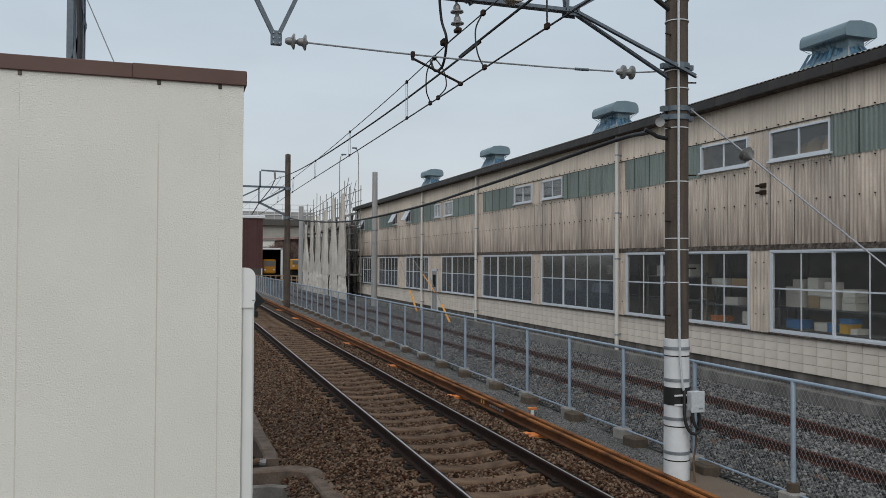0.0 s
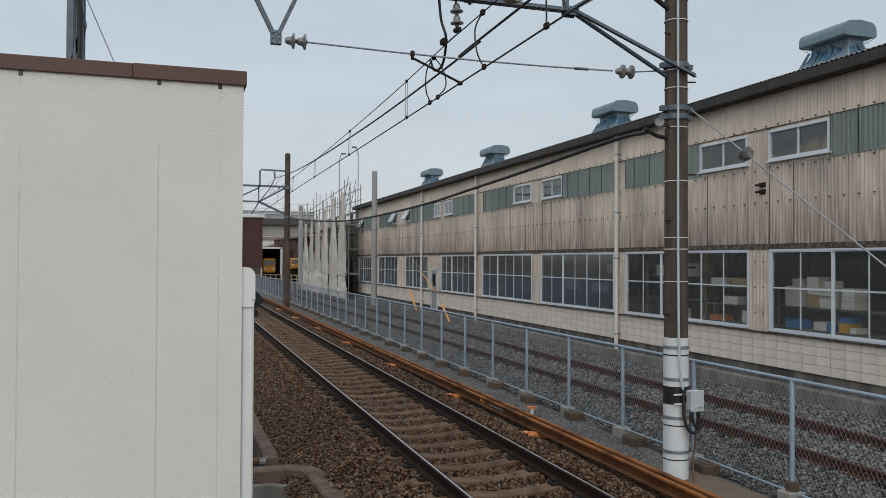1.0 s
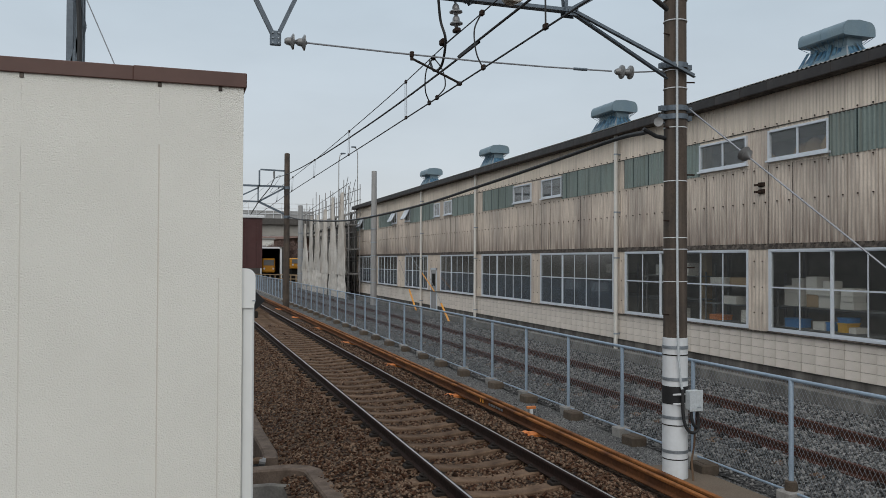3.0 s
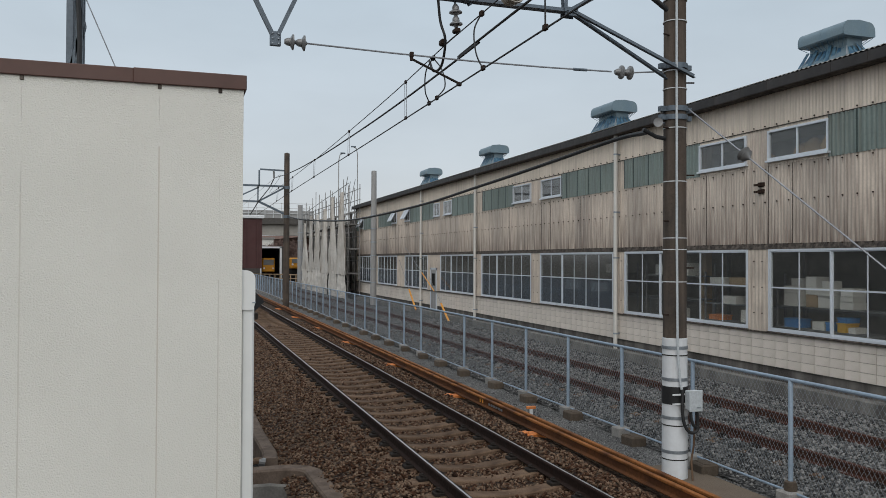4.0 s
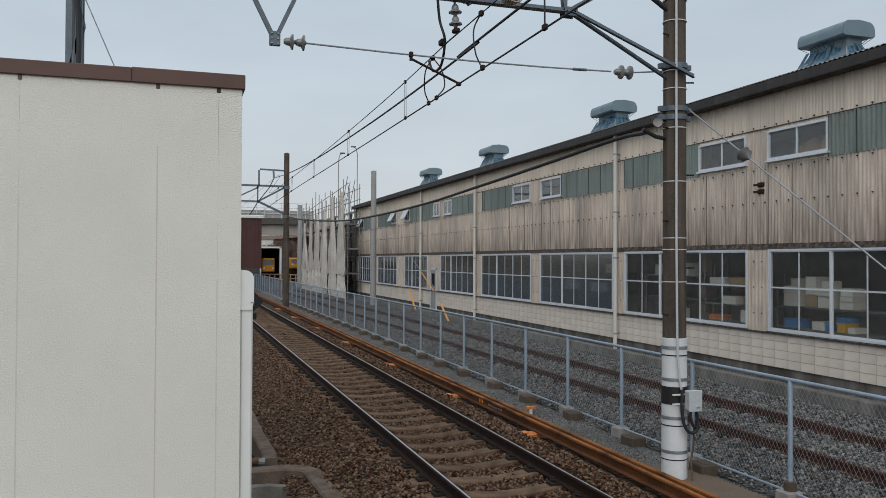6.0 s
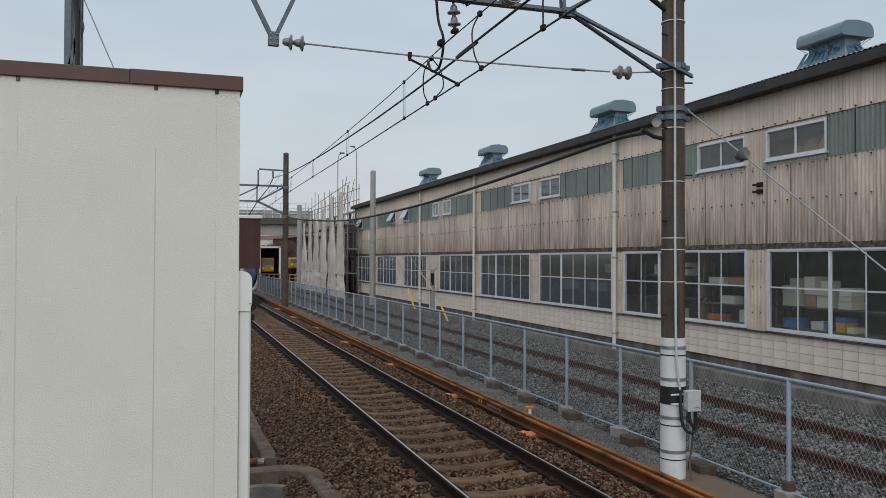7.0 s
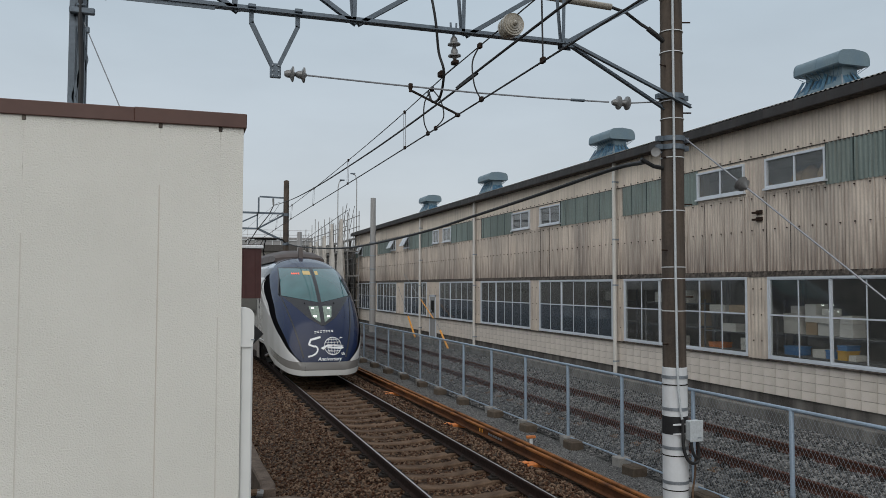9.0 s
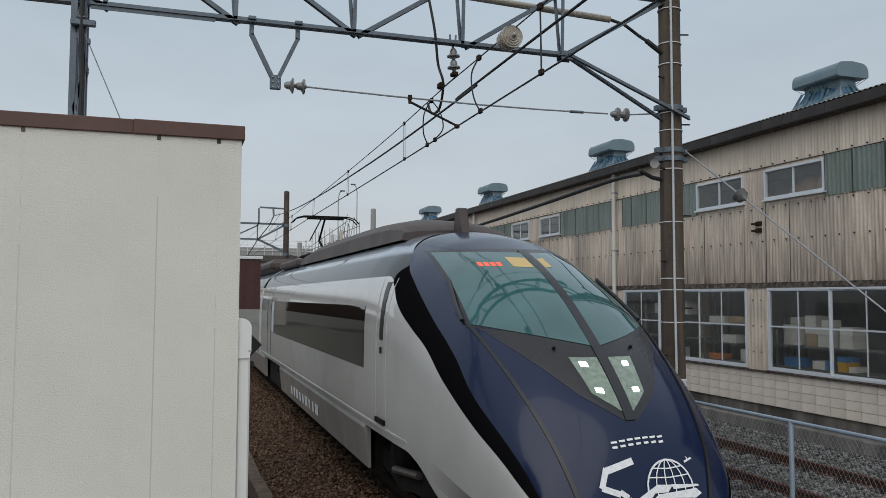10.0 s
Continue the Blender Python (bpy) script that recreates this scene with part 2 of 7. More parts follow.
BROWN_STONES = [(0.016, 0.007, 0.0035), (0.066, 0.030, 0.016), (0.108, 0.058, 0.034), (0.205, 0.14, 0.096)]
GREY_STONES = [(0.024, 0.024, 0.024), (0.075, 0.074, 0.074), (0.127, 0.124, 0.123), (0.264, 0.257, 0.246)]
M = dict(
    ground=surf("earth", (0.10, 0.09, 0.075), 0.95, 0, (3, 0.25), (0.4, 0.5, (0.07, 0.07, 0.05)), (8, 0.03)),
    # both ballast sheets darker than their stones: gap shade put into the colour
    ballast_brown=pebble_mat("brown_ballast", [(0.009, 0.0043, 0.0025), (0.031, 0.0155, 0.009), (0.058, 0.0325, 0.0195), (0.115, 0.081, 0.055)], 22, 0.03),
    ballast_grey=pebble_mat("grey_ballast", [(0.014, 0.0138, 0.0138), (0.044, 0.0435, 0.0435), (0.080, 0.079, 0.078), (0.155, 0.151, 0.145)], 24, 0.03),
    path_grit=pebble_mat("path_grit", [(0.042, 0.041, 0.040), (0.068, 0.067, 0.066), (0.10, 0.099, 0.097), (0.18, 0.178, 0.174)], 60, 0.008),
    stone_brown=stone_mat("brown_stone", BROWN_STONES),
    stone_grey=stone_mat("grey_stone", GREY_STONES),
    sand=surf("sandy_concrete", (0.145, 0.115, 0.088), 0.95, 0, (60, 0.25), (3, 0.5, (0.12, 0.09, 0.07)), (60, 0.006)),
    sleeper=surf("weathered_concrete", (0.135, 0.088, 0.058), 0.9, 0, (70, 0.3), (4, 0.8, (0.055, 0.032, 0.02)), (90, 0.003), rand=0.18),
    rail_web=surf("brown_rail_steel", (0.028, 0.0155, 0.012), 0.85, 0.2, (50, 0.25), (4, 0.4, (0.022, 0.017, 0.016)), (80, 0.001)),
    rail_head=surf("polished_rail_steel", (0.50, 0.48, 0.465), 0.35, 1.0, (30, 0.1)),
    rail_rust=surf("rusty_rail_steel", (0.066, 0.029, 0.020), 0.85, 0.1, (40, 0.25), (3, 0.5, (0.07, 0.028, 0.02)), (80, 0.001)),
    rail_orange=surf("orange_rust", (0.27, 0.105, 0.032), 0.75, 0.2, (30, 0.3), (2.2, 0.85, (0.05, 0.020, 0.012)), (80, 0.001)),
    rail_dull=surf("brown_rusted_web", (0.115, 0.046, 0.018), 0.8, 0.1, (30, 0.3), (1.3, 0.8, (0.038, 0.017, 0.011)), (80, 0.001)),
    clip=surf("dark_iron", (0.03, 0.025, 0.022), 0.8, 0.3),
    orange=surf("orange_paint", (0.62, 0.20, 0.05), 0.6, 0, (30, 0.15), (8, 0.4, (0.30, 0.10, 0.04))),
    fence=surf("galvanised_blue_grey", (0.27, 0.34, 0.42), 0.5, 0.2, (40, 0.12), (4, 0.4, (0.20, 0.24, 0.29))),
    sack=surf("tan_sackcloth", (0.42, 0.29, 0.17), 0.9, 0, (30, 0.15), (4, 0.5, (0.30, 0.19, 0.10)), (40, 0.01)),
    wire=surf("mesh_wire", (0.22, 0.245, 0.27), 0.5, 0.4),
    block=surf("concrete_block_foot", (0.27, 0.26, 0.245), 0.95, 0, (60, 0.2), (6, 0.5, (0.17, 0.155, 0.14)), (70, 0.004), rand=0.12),
    block_brown=surf("mossy_brown_block", (0.105, 0.083, 0.064), 0.95, 0, (50, 0.25), (8, 0.5, (0.065, 0.05, 0.038)), (60, 0.006), rand=0.15),
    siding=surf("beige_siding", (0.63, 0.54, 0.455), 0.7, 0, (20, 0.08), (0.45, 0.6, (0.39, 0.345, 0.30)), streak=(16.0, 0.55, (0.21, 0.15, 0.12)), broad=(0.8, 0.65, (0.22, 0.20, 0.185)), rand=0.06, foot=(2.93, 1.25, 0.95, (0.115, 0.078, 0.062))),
    siding_up=surf("beige_upper_siding", (0.70, 0.61, 0.515), 0.7, 0, (20, 0.05), (0.5, 0.35, (0.50, 0.44, 0.37)), streak=(9.0, 0.45, (0.33, 0.28, 0.23)), rand=0.06),
    pier=surf("stained_pier_siding", (0.60, 0.515, 0.43), 0.7, 0, (20, 0.08), (1.4, 0.6, (0.38, 0.325, 0.275)), streak=(16.0, 0.6, (0.25, 0.185, 0.145)), rand=0.08),
    drip=surf("dirty_drip_edge", (0.050, 0.042, 0.037), 0.9, 0, (25, 0.5), (11, 0.55, (0.22, 0.185, 0.155))),
    bolt=surf("rusty_bolt", (0.032, 0.020, 0.015), 0.9),
    green=surf("green_translucent_sheet", (0.185, 0.235, 0.22), 0.45, 0, (15, 0.12), (0.8, 0.5, (0.25, 0.29, 0.265)), streak=(14, 0.6, (0.10, 0.105, 0.085)), rand=0.12),
    green_lap=surf("dull_green_lap", (0.06, 0.085, 0.082), 0.6),
    tile=surf("cream_block", (0.68, 0.61, 0.54), 0.7, 0, (50, 0.06), (1.2, 0.55, (0.46, 0.395, 0.33)), (60, 0.002), rand=0.05),
    joint=surf("grey_mortar", (0.20, 0.17, 0.145), 0.95, 0, (80, 0.15)),
    # dark base holds the shadow of the recess below the blocks; paler stains on top
    plinth=surf("shade_dark_concrete", (0.075, 0.068, 0.062), 0.95, 0, (30, 0.3), (2, 0.5, (0.16, 0.15, 0.14)), streak=(2.5, 0.7, (0.24, 0.22, 0.20))),
    concrete=surf("grey_concrete", (0.20, 0.19, 0.175), 0.9, 0, (30, 0.25), (1.5, 0.75, (0.085, 0.08, 0.074)), (50, 0.003), streak=(3.0, 0.6, (0.07, 0.065, 0.06))),
    alu=surf("white_aluminium", (0.62, 0.655, 0.70), 0.4, 0.15, (30, 0.05), (5, 0.25, (0.5, 0.52, 0.54))),
    glass_frosted=glass_mat("blue_grey_patterned_glass", (0.32, 0.37, 0.43), 0.12, 0.9),
    glass_dusty=glass_mat("grimy_window_glass", (0.46, 0.46, 0.44), 0.09, 0.93),
    glass=glass_mat("dusty_window_glass", (0.84, 0.86, 0.85), clear=0.985),
    inside=surf("dim_interior", (0.27, 0.245, 0.22), 0.9, 0, (2, 0.25)),
    carton=surf("white_carton", (0.62, 0.60, 0.56), 0.85, 0, (20, 0.08), rand=0.12),
    carton_brown=surf("brown_carton", (0.36, 0.26, 0.165), 0.85, 0, (20, 0.08), rand=0.1),
    blue_bin=surf("blue_plastic", (0.06, 0.20, 0.45), 0.4),
    yellow_bin=surf("yellow_plastic", (0.60, 0.34, 0.03), 0.4),
    shelf=surf("grey_shelf_steel", (0.16, 0.16, 0.16), 0.6, 0.2),
    fascia=surf("dark_brown_fascia", (0.026, 0.022, 0.021), 0.6, 0.1, (20, 0.2), (2, 0.4, (0.05, 0.04, 0.036)), rand=0.2),
    roof=surf("grey_roof_sheet", (0.22, 0.21, 0.20), 0.8, 0, (12, 0.2), (1, 0.4, (0.12, 0.11, 0.10))),
    vent=surf("blue_grey_vent_steel", (0.165, 0.225, 0.255), 0.5, 0.25, (20, 0.12), (1.6, 0.5, (0.12, 0.19, 0.25))),
    tarp_blue=surf("blue_sheet", (0.018, 0.075, 0.14), 0.5, 0, (10, 0.25), (5, 0.6, (0.12, 0.24, 0.30))),
    pipe=surf("white_drainpipe", (0.62, 0.60, 0.56), 0.5, 0, (20, 0.05), streak=(12, 0.3, (0.45, 0.42, 0.38))),
    pole=surf("weathered_pole_concrete", (0.085, 0.066, 0.053), 0.85, 0, (30, 0.2), (1.8, 0.75, (0.042, 0.038, 0.036)), (60, 0.003), streak=(9, 0.5, (0.165, 0.135, 0.11))),
    pole_grey=surf("grey_pole_concrete", (0.31, 0.305, 0.30), 0.85, 0, (30, 0.12), streak=(9, 0.4, (0.20, 0.195, 0.19))),
    white_wrap=surf("white_wrap", (0.66, 0.68, 0.70), 0.5, 0, (20, 0.04), (4, 0.25, (0.5, 0.5, 0.5)), streak=(14, 0.2, (0.5, 0.48, 0.46))),
    band=surf("steel_band", (0.30, 0.33, 0.36), 0.45, 0.6),
    black=surf("black_rubber", (0.012, 0.012, 0.013), 0.6),
    box_grey=surf("grey_junction_box", (0.46, 0.49, 0.51), 0.5),
    steel=surf("galvanised_steel", (0.115, 0.142, 0.17), 0.5, 0.3, (25, 0.2), (2, 0.4, (0.085, 0.098, 0.115)), rand=0.06),
    wire_dark=surf("dark_copper_wire", (0.028, 0.026, 0.026), 0.6, 0.4),
    wire_steel=surf("grey_stay_wire", (0.28, 0.29, 0.31), 0.5, 0.4),
    porcelain=surf("cream_porcelain", (0.33, 0.30, 0.25), 0.25, 0, (20, 0.08), (6, 0.5, (0.28, 0.25, 0.20)), coat=0.5),
    porcelain_grey=surf("grey_porcelain", (0.15, 0.15, 0.15), 0.3, 0, (20, 0.1), coat=0.4),
    hut=surf("cream_stucco_panel", (0.71, 0.69, 0.635), 0.6, 0, (3, 0.03), (0.9, 0.22, (0.60, 0.58, 0.52)), (150, 0.0045), streak=(6, 0.1, (0.64, 0.60, 0.53))),
    hut_seam=surf("panel_seam", (0.60, 0.575, 0.52), 0.7, 0, (20, 0.06), streak=(5, 0.5, (0.52, 0.44, 0.35))),
    hut_brown=surf("brown_coping", (0.085, 0.038, 0.028), 0.5, 0, (20, 0.1), (3, 0.3, (0.11, 0.055, 0.04))),
    duct=surf("white_plastic_duct", (0.72, 0.72, 0.70), 0.4, 0, (10, 0.03), streak=(15, 0.2, (0.58, 0.55, 0.48))),
    brown_clad=surf("dark_red_cladding", (0.062, 0.018, 0.016), 0.6, 0, (20, 0.12)),
    white_cap=surf("white_coping", (0.70, 0.71, 0.72), 0.6),
    trough=surf("cable_trough_concrete", (0.14, 0.105, 0.083), 0.95, 0, (50, 0.2), (5, 0.6, (0.045, 0.033, 0.025)), (60, 0.004)),
    bridge=surf("bridge_concrete", (0.34, 0.32, 0.29), 0.9, 0, (4, 0.1), (0.4, 0.5, (0.24, 0.22, 0.2))),
    bridge_dark=surf("dark_bridge_edge", (0.085, 0.078, 0.072), 0.9, 0, (4, 0.2)),
    white_rail=surf("white_rail_paint", (0.62, 0.63, 0.64), 0.6),
    tarp=surf("dusty_sheet", (0.56, 0.53, 0.49), 0.75, 0, (6, 0.1), (0.7, 0.5, (0.33, 0.28, 0.23)), streak=(3, 0.35, (0.29, 0.25, 0.21)), rand=0.12),
    scaffold=surf("scaffold_tube", (0.26, 0.25, 0.24), 0.6, 0.3, (20, 0.2)),
    # near-black: shade put into the colour of trough floors and the shed's back wall
    dark=surf("unlit_black", (0.012, 0.011, 0.010), 0.9),
    yellow=surf("yellow_orange_paint", (0.46, 0.20, 0.012), 0.5, 0, (8, 0.15)),
    yellow_pole=surf("yellow_cover", (0.75, 0.33, 0.04), 0.5),
    twig=surf("winter_twigs", (0.15, 0.10, 0.085), 0.95, 0, (4, 0.3)),
    bark=surf("bark", (0.06, 0.045, 0.037), 0.95, 0, (10, 0.3)),
)


def let_light_through(m, share):
    """Fibreglass sheet: part of the light passes, scattered."""
    nt = m.node_tree
    b = nt.nodes["Principled BSDF"]
    tr = nt.nodes.new("ShaderNodeBsdfTranslucent")
    tr.inputs["Color"].default_value = (0.55, 0.62, 0.56, 1)
    mx = nt.nodes.new("ShaderNodeMixShader")
    mx.inputs[0].default_value = share
    nt.links.new(b.outputs[0], mx.inputs[1])
    nt.links.new(tr.outputs[0], mx.inputs[2])
    nt.links.new(mx.outputs[0], nt.nodes["Material Output"].inputs["Surface"])


let_light_through(M["green"], 0.12)


# ---- geometry helpers ----
class Geo:
    """Collects faces for one mesh."""

    def __init__(self):
        self.v, self.f, self.m = [], [], []

    def add(self, verts, faces, slot=0):
        o = len(self.v)
        self.v += [tuple(p) for p in verts]
        self.f += [tuple(i + o for i in q) for q in faces]
        self.m += [slot] * len(faces)
        return self

    def box(self, x0, x1, y0, y1, z0, z1, c=0.0, slot=0):
        if c <= 0:
            vs = [(x, y, z) for z in (z0, z1) for y in (y0, y1) for x in (x0, x1)]
            return self.add(vs, [(0, 2, 3, 1), (4, 5, 7, 6), (0, 1, 5, 4), (2, 6, 7, 3), (0, 4, 6, 2), (1, 3, 7, 5)], slot)
        bm = bmesh.new()
        bmesh.ops.create_cube(bm, size=1, matrix=Matrix.LocRotScale(((x0 + x1) / 2, (y0 + y1) / 2, (z0 + z1) / 2), None, (abs(x1 - x0), abs(y1 - y0), abs(z1 - z0))))
        bmesh.ops.bevel(bm, geom=bm.edges[:], offset=c, segments=1, affect="EDGES", clamp_overlap=True)
        bm.verts.index_update()
        self.add([v.co[:] for v in bm.verts], [[v.index for v in f.verts] for f in bm.faces], slot)
        bm.free()
        return self

    def rod(self, p0, p1, r, n=10, r2=None, slot=0, caps=True):
        p0, p1 = Vector(p0), Vector(p1)
        r2 = r if r2 is None else r2
        d = (p1 - p0).normalized()
        a = d.orthogonal().normalized()
        b = d.cross(a)
        vs = []
        for p, q in ((p0, r), (p1, r2)):
            vs += [p + (a * math.cos(2 * math.pi * i / n) + b * math.sin(2 * math.pi * i / n)) * q for i in range(n)]
        fs = [(i, (i + 1) % n, n + (i + 1) % n, n + i) for i in range(n)]
        if caps:
            fs += [tuple(range(n - 1, -1, -1)), tuple(range(n, 2 * n))]
        return self.add(vs, fs, slot)

    def path(self, pts, r, n=8, slot=0):
        pts = [Vector(p) for p in pts]
        rings, ref = [], None
        for i, p in enumerate(pts):
            d = (pts[min(i + 1, len(pts) - 1)] - pts[max(i - 1, 0)]).normalized()
            ref = d.orthogonal().normalized() if ref is None else (ref - d * ref.dot(d)).normalized()
            b = d.cross(ref)
            rings.append([p + (ref * math.cos(2 * math.pi * k / n) + b * math.sin(2 * math.pi * k / n)) * r for k in range(n)])
        vs = [q for ring in rings for q in ring]
        fs = [(j * n + k, j * n + (k + 1) % n, (j + 1) * n + (k + 1) % n, (j + 1) * n + k) for j in range(len(pts) - 1) for k in range(n)]
        fs += [tuple(range(n - 1, -1, -1)), tuple(range((len(pts) - 1) * n, len(pts) * n))]
        return self.add(vs, fs, slot)

    def extrude(self, poly, axis, a, b, slot=0):
        """A closed outline of (u, v) drawn along an axis: x -> (y, z), y -> (x, z), z -> (x, y)."""
        def put(u, v, w):
            return {"x": (w, u, v), "y": (u, w, v), "z": (u, v, w)}[axis]
        n = len(poly)
        vs = [put(u, v, a) for u, v in poly] + [put(u, v, b) for u, v in poly]
        return self.add(vs, [(i, (i + 1) % n, n + (i + 1) % n, n + i) for i in range(n)] + [tuple(range(n - 1, -1, -1)), tuple(range(n, 2 * n))], slot)

    def lathe(self, prof, origin, axis, n=16, slot=0):
        """Turns (distance along the axis, radius) round the axis from the origin."""
        o, d = Vector(origin), Vector(axis).normalized()
        a = d.orthogonal().normalized()
        b = d.cross(a)
        vs = [o + d * h + (a * math.cos(2 * math.pi * k / n) + b * math.sin(2 * math.pi * k / n)) * r for h, r in prof for k in range(n)]
        fs = [(j * n + k, j * n + (k + 1) % n, (j + 1) * n + (k + 1) % n, (j + 1) * n + k) for j in range(len(prof) - 1) for k in range(n)]
        fs += [tuple(range(n - 1, -1, -1)), tuple(range((len(prof) - 1) * n, len(prof) * n))]
        return self.add(vs, fs, slot)

    def beam(self, p0, p1, w, h, up=(0, 0, 1), slot=0):
        """A bar of rectangular section between two points."""
        p0, p1 = Vector(p0), Vector(p1)
        d = (p1 - p0).normalized()
        s = d.cross(Vector(up))
        s = s.normalized() if s.length > 1e-4 else d.orthogonal().normalized()
        u = s.cross(d)
        vs = [p + s * (i * w / 2) + u * (j * h / 2) for p in (p0, p1) for i, j in ((-1, -1), (1, -1), (1, 1), (-1, 1))]
        return self.add(vs, [(0, 1, 2, 3), (7, 6, 5, 4), (0, 4, 5, 1), (1, 5, 6, 2), (2, 6, 7, 3), (3, 7, 4, 0)], slot)

    def angle(self, p0, p1, w=0.06, t=0.008, up=(0, 0, 1), slot=0):
        """A steel angle: two thin flanges."""
        p0, p1 = Vector(p0), Vector(p1)
        d = (p1 - p0).normalized()
        s = d.cross(Vector(up))
        s = s.normalized() if s.length > 1e-4 else d.orthogonal().normalized()
        u = s.cross(d)
        self.beam(p0 + u * (w / 2), p1 + u * (w / 2), t, w, up, slot)
        return self.beam(p0 + s * (w / 2), p1 + s * (w / 2), w, t, up, slot)

    def mesh(self, name, mats, smooth=False):
        me = bpy.data.meshes.new(name)
        me.from_pydata(self.v, [], self.f)
        for m in (mats if isinstance(mats, (list, tuple)) else [mats]):
            me.materials.append(m)
        if any(self.m):
            me.polygons.foreach_set("material_index", self.m)
        bm = bmesh.new()
        bm.from_mesh(me)
        bmesh.ops.recalc_face_normals(bm, faces=bm.faces[:])
        if smooth:
            for f in bm.faces:
                f.smooth = True
            for e in bm.edges:
                if len(e.link_faces) == 2 and e.calc_face_angle(0) > radians(35):
                    e.smooth = False
        bm.to_mesh(me)
        bm.free()
        return me


def smooth_line(pts, n=10):
    """Catmull-Rom line through points."""
    P = [Vector(p) for p in pts]
    P = [P[0] * 2 - P[1]] + P + [P[-1] * 2 - P[-2]]
    out = []
    for i in range(1, len(P) - 2):
        for k in range(n):
            t = k / n
            a, b, c, d = P[i - 1:i + 3]
            out.append(0.5 * ((2 * b) + (c - a) * t + (2 * a - 5 * b + 4 * c - d) * t * t + (3 * b - a - 3 * c + d) * t ** 3))
    return out + [P[-2]]


def part(name, geo, mats, parent=None, label="", smooth=False):
    me = geo if isinstance(geo, bpy.types.Mesh) else geo.mesh(name, mats, smooth)
    ob = new(name, me)
    ob.parent = parent
    if label:
        tagged(ob, label)
    return ob


def thing(name, label, category, group="", kind="", at=(0, 0, 0)):
    ob = new(name)
    ob.location = at
    return tagged(ob, label, category, group, kind)


def structure(name, geo, mats, label, category="", smooth=False):
    return tagged(part(name, geo, mats, None, "", smooth), label, category or name.split("_")[0], "", "structure")


def grid_sheet(xs, ys, height):
    g = Geo()
    vs = [(x, y, height(x, y)) for y in ys for x in xs]
    n = len(xs)
    return g.add(vs, [(j * n + i, j * n + i + 1, (j + 1) * n + i + 1, (j + 1) * n + i) for j in range(len(ys) - 1) for i in range(n - 1)])


# ---- ground and track beds ----
X_L, X_R, X_C = 3.10, 4.62, 3.86            # running rails and track centre
Y0, Y1 = -30.0, 270.0
structure("ground", Geo().box(-900, 900, -900, 1400, -1.2, -0.62), M["ground"], "dull brown earth ground around the railway")


def bed_z(x, y):
    """Height of the stones of the running track's bed."""
    n = 0.03 * noise.noise(Vector((x * 2.1, y * 2.1, 0))) + 0.02 * noise.noise(Vector((x * 6, y * 6, 3)))
    if x < 2.35:
        z = -0.16 - 0.30 * min(1, (2.35 - x) / 1.1)
    elif x < 5.35:
        z = -0.150 if (x < 2.80 or x > 4.92) else -0.205 - 0.040 * min(1, max(0, (0.76 - abs(x - 3.86)) / 0.3))
    else:
        z = -0.205 - 0.12 * min(1, (x - 5.35) / 0.7)
    return z + n


def yard_z(x, y):
    n = 0.03 * noise.noise(Vector((x * 2, y * 2, 9))) + 0.02 * noise.noise(Vector((x * 6, y * 6, 5)))
    z = -0.38 if x < 7.5 else -0.38 + 0.22 * min(1, (x - 7.5) / 0.7)
    return (z if x < 11.0 else -0.16 - 0.08 * min(1, (x - 11.0) / 1.2)) + n


def steps(a, b, d):
    n = max(1, round((b - a) / d))
    return [a + (b - a) * i / n for i in range(n + 1)]


ys_far = steps(-30, 4, 2) + steps(4.2, 30, 0.2) + steps(31, 270, 2.5)
structure("ballast_bed", grid_sheet(steps(1.36, 6.0, 0.16), ys_far, bed_z), M["ballast_brown"], "brown crushed-stone ballast of the running track", "ballast")
structure("ballast_yard", grid_sheet(steps(7.28, 12.6, 0.2), ys_far, yard_z), M["ballast_grey"], "grey crushed-stone ballast of the yard track", "ballast")
structure("path", grid_sheet(steps(5.9, 7.4, 0.15), ys_far, lambda x, y: -0.40 + 0.012 * noise.noise(Vector((x * 3, y * 3, 1)))), M["path_grit"], "narrow grey grit path along the fence", "path")
structure("pole_footing", Geo().add([(6.1, 5.6, -0.37), (7.2, 5.6, -0.37), (7.15, 9.5, -0.37), (6.95, 10.25, -0.37), (6.2, 10.3, -0.37), (6.05, 8.0, -0.37)], [(0, 1, 2, 3, 4, 5)]).extrude([(6.1, 5.6), (7.2, 5.6), (7.15, 9.5), (6.95, 10.25), (6.2, 10.3), (6.05, 8.0)], "z", -0.6, -0.374), M["sand"], "sandy concrete footing around the pole foot", "footing")


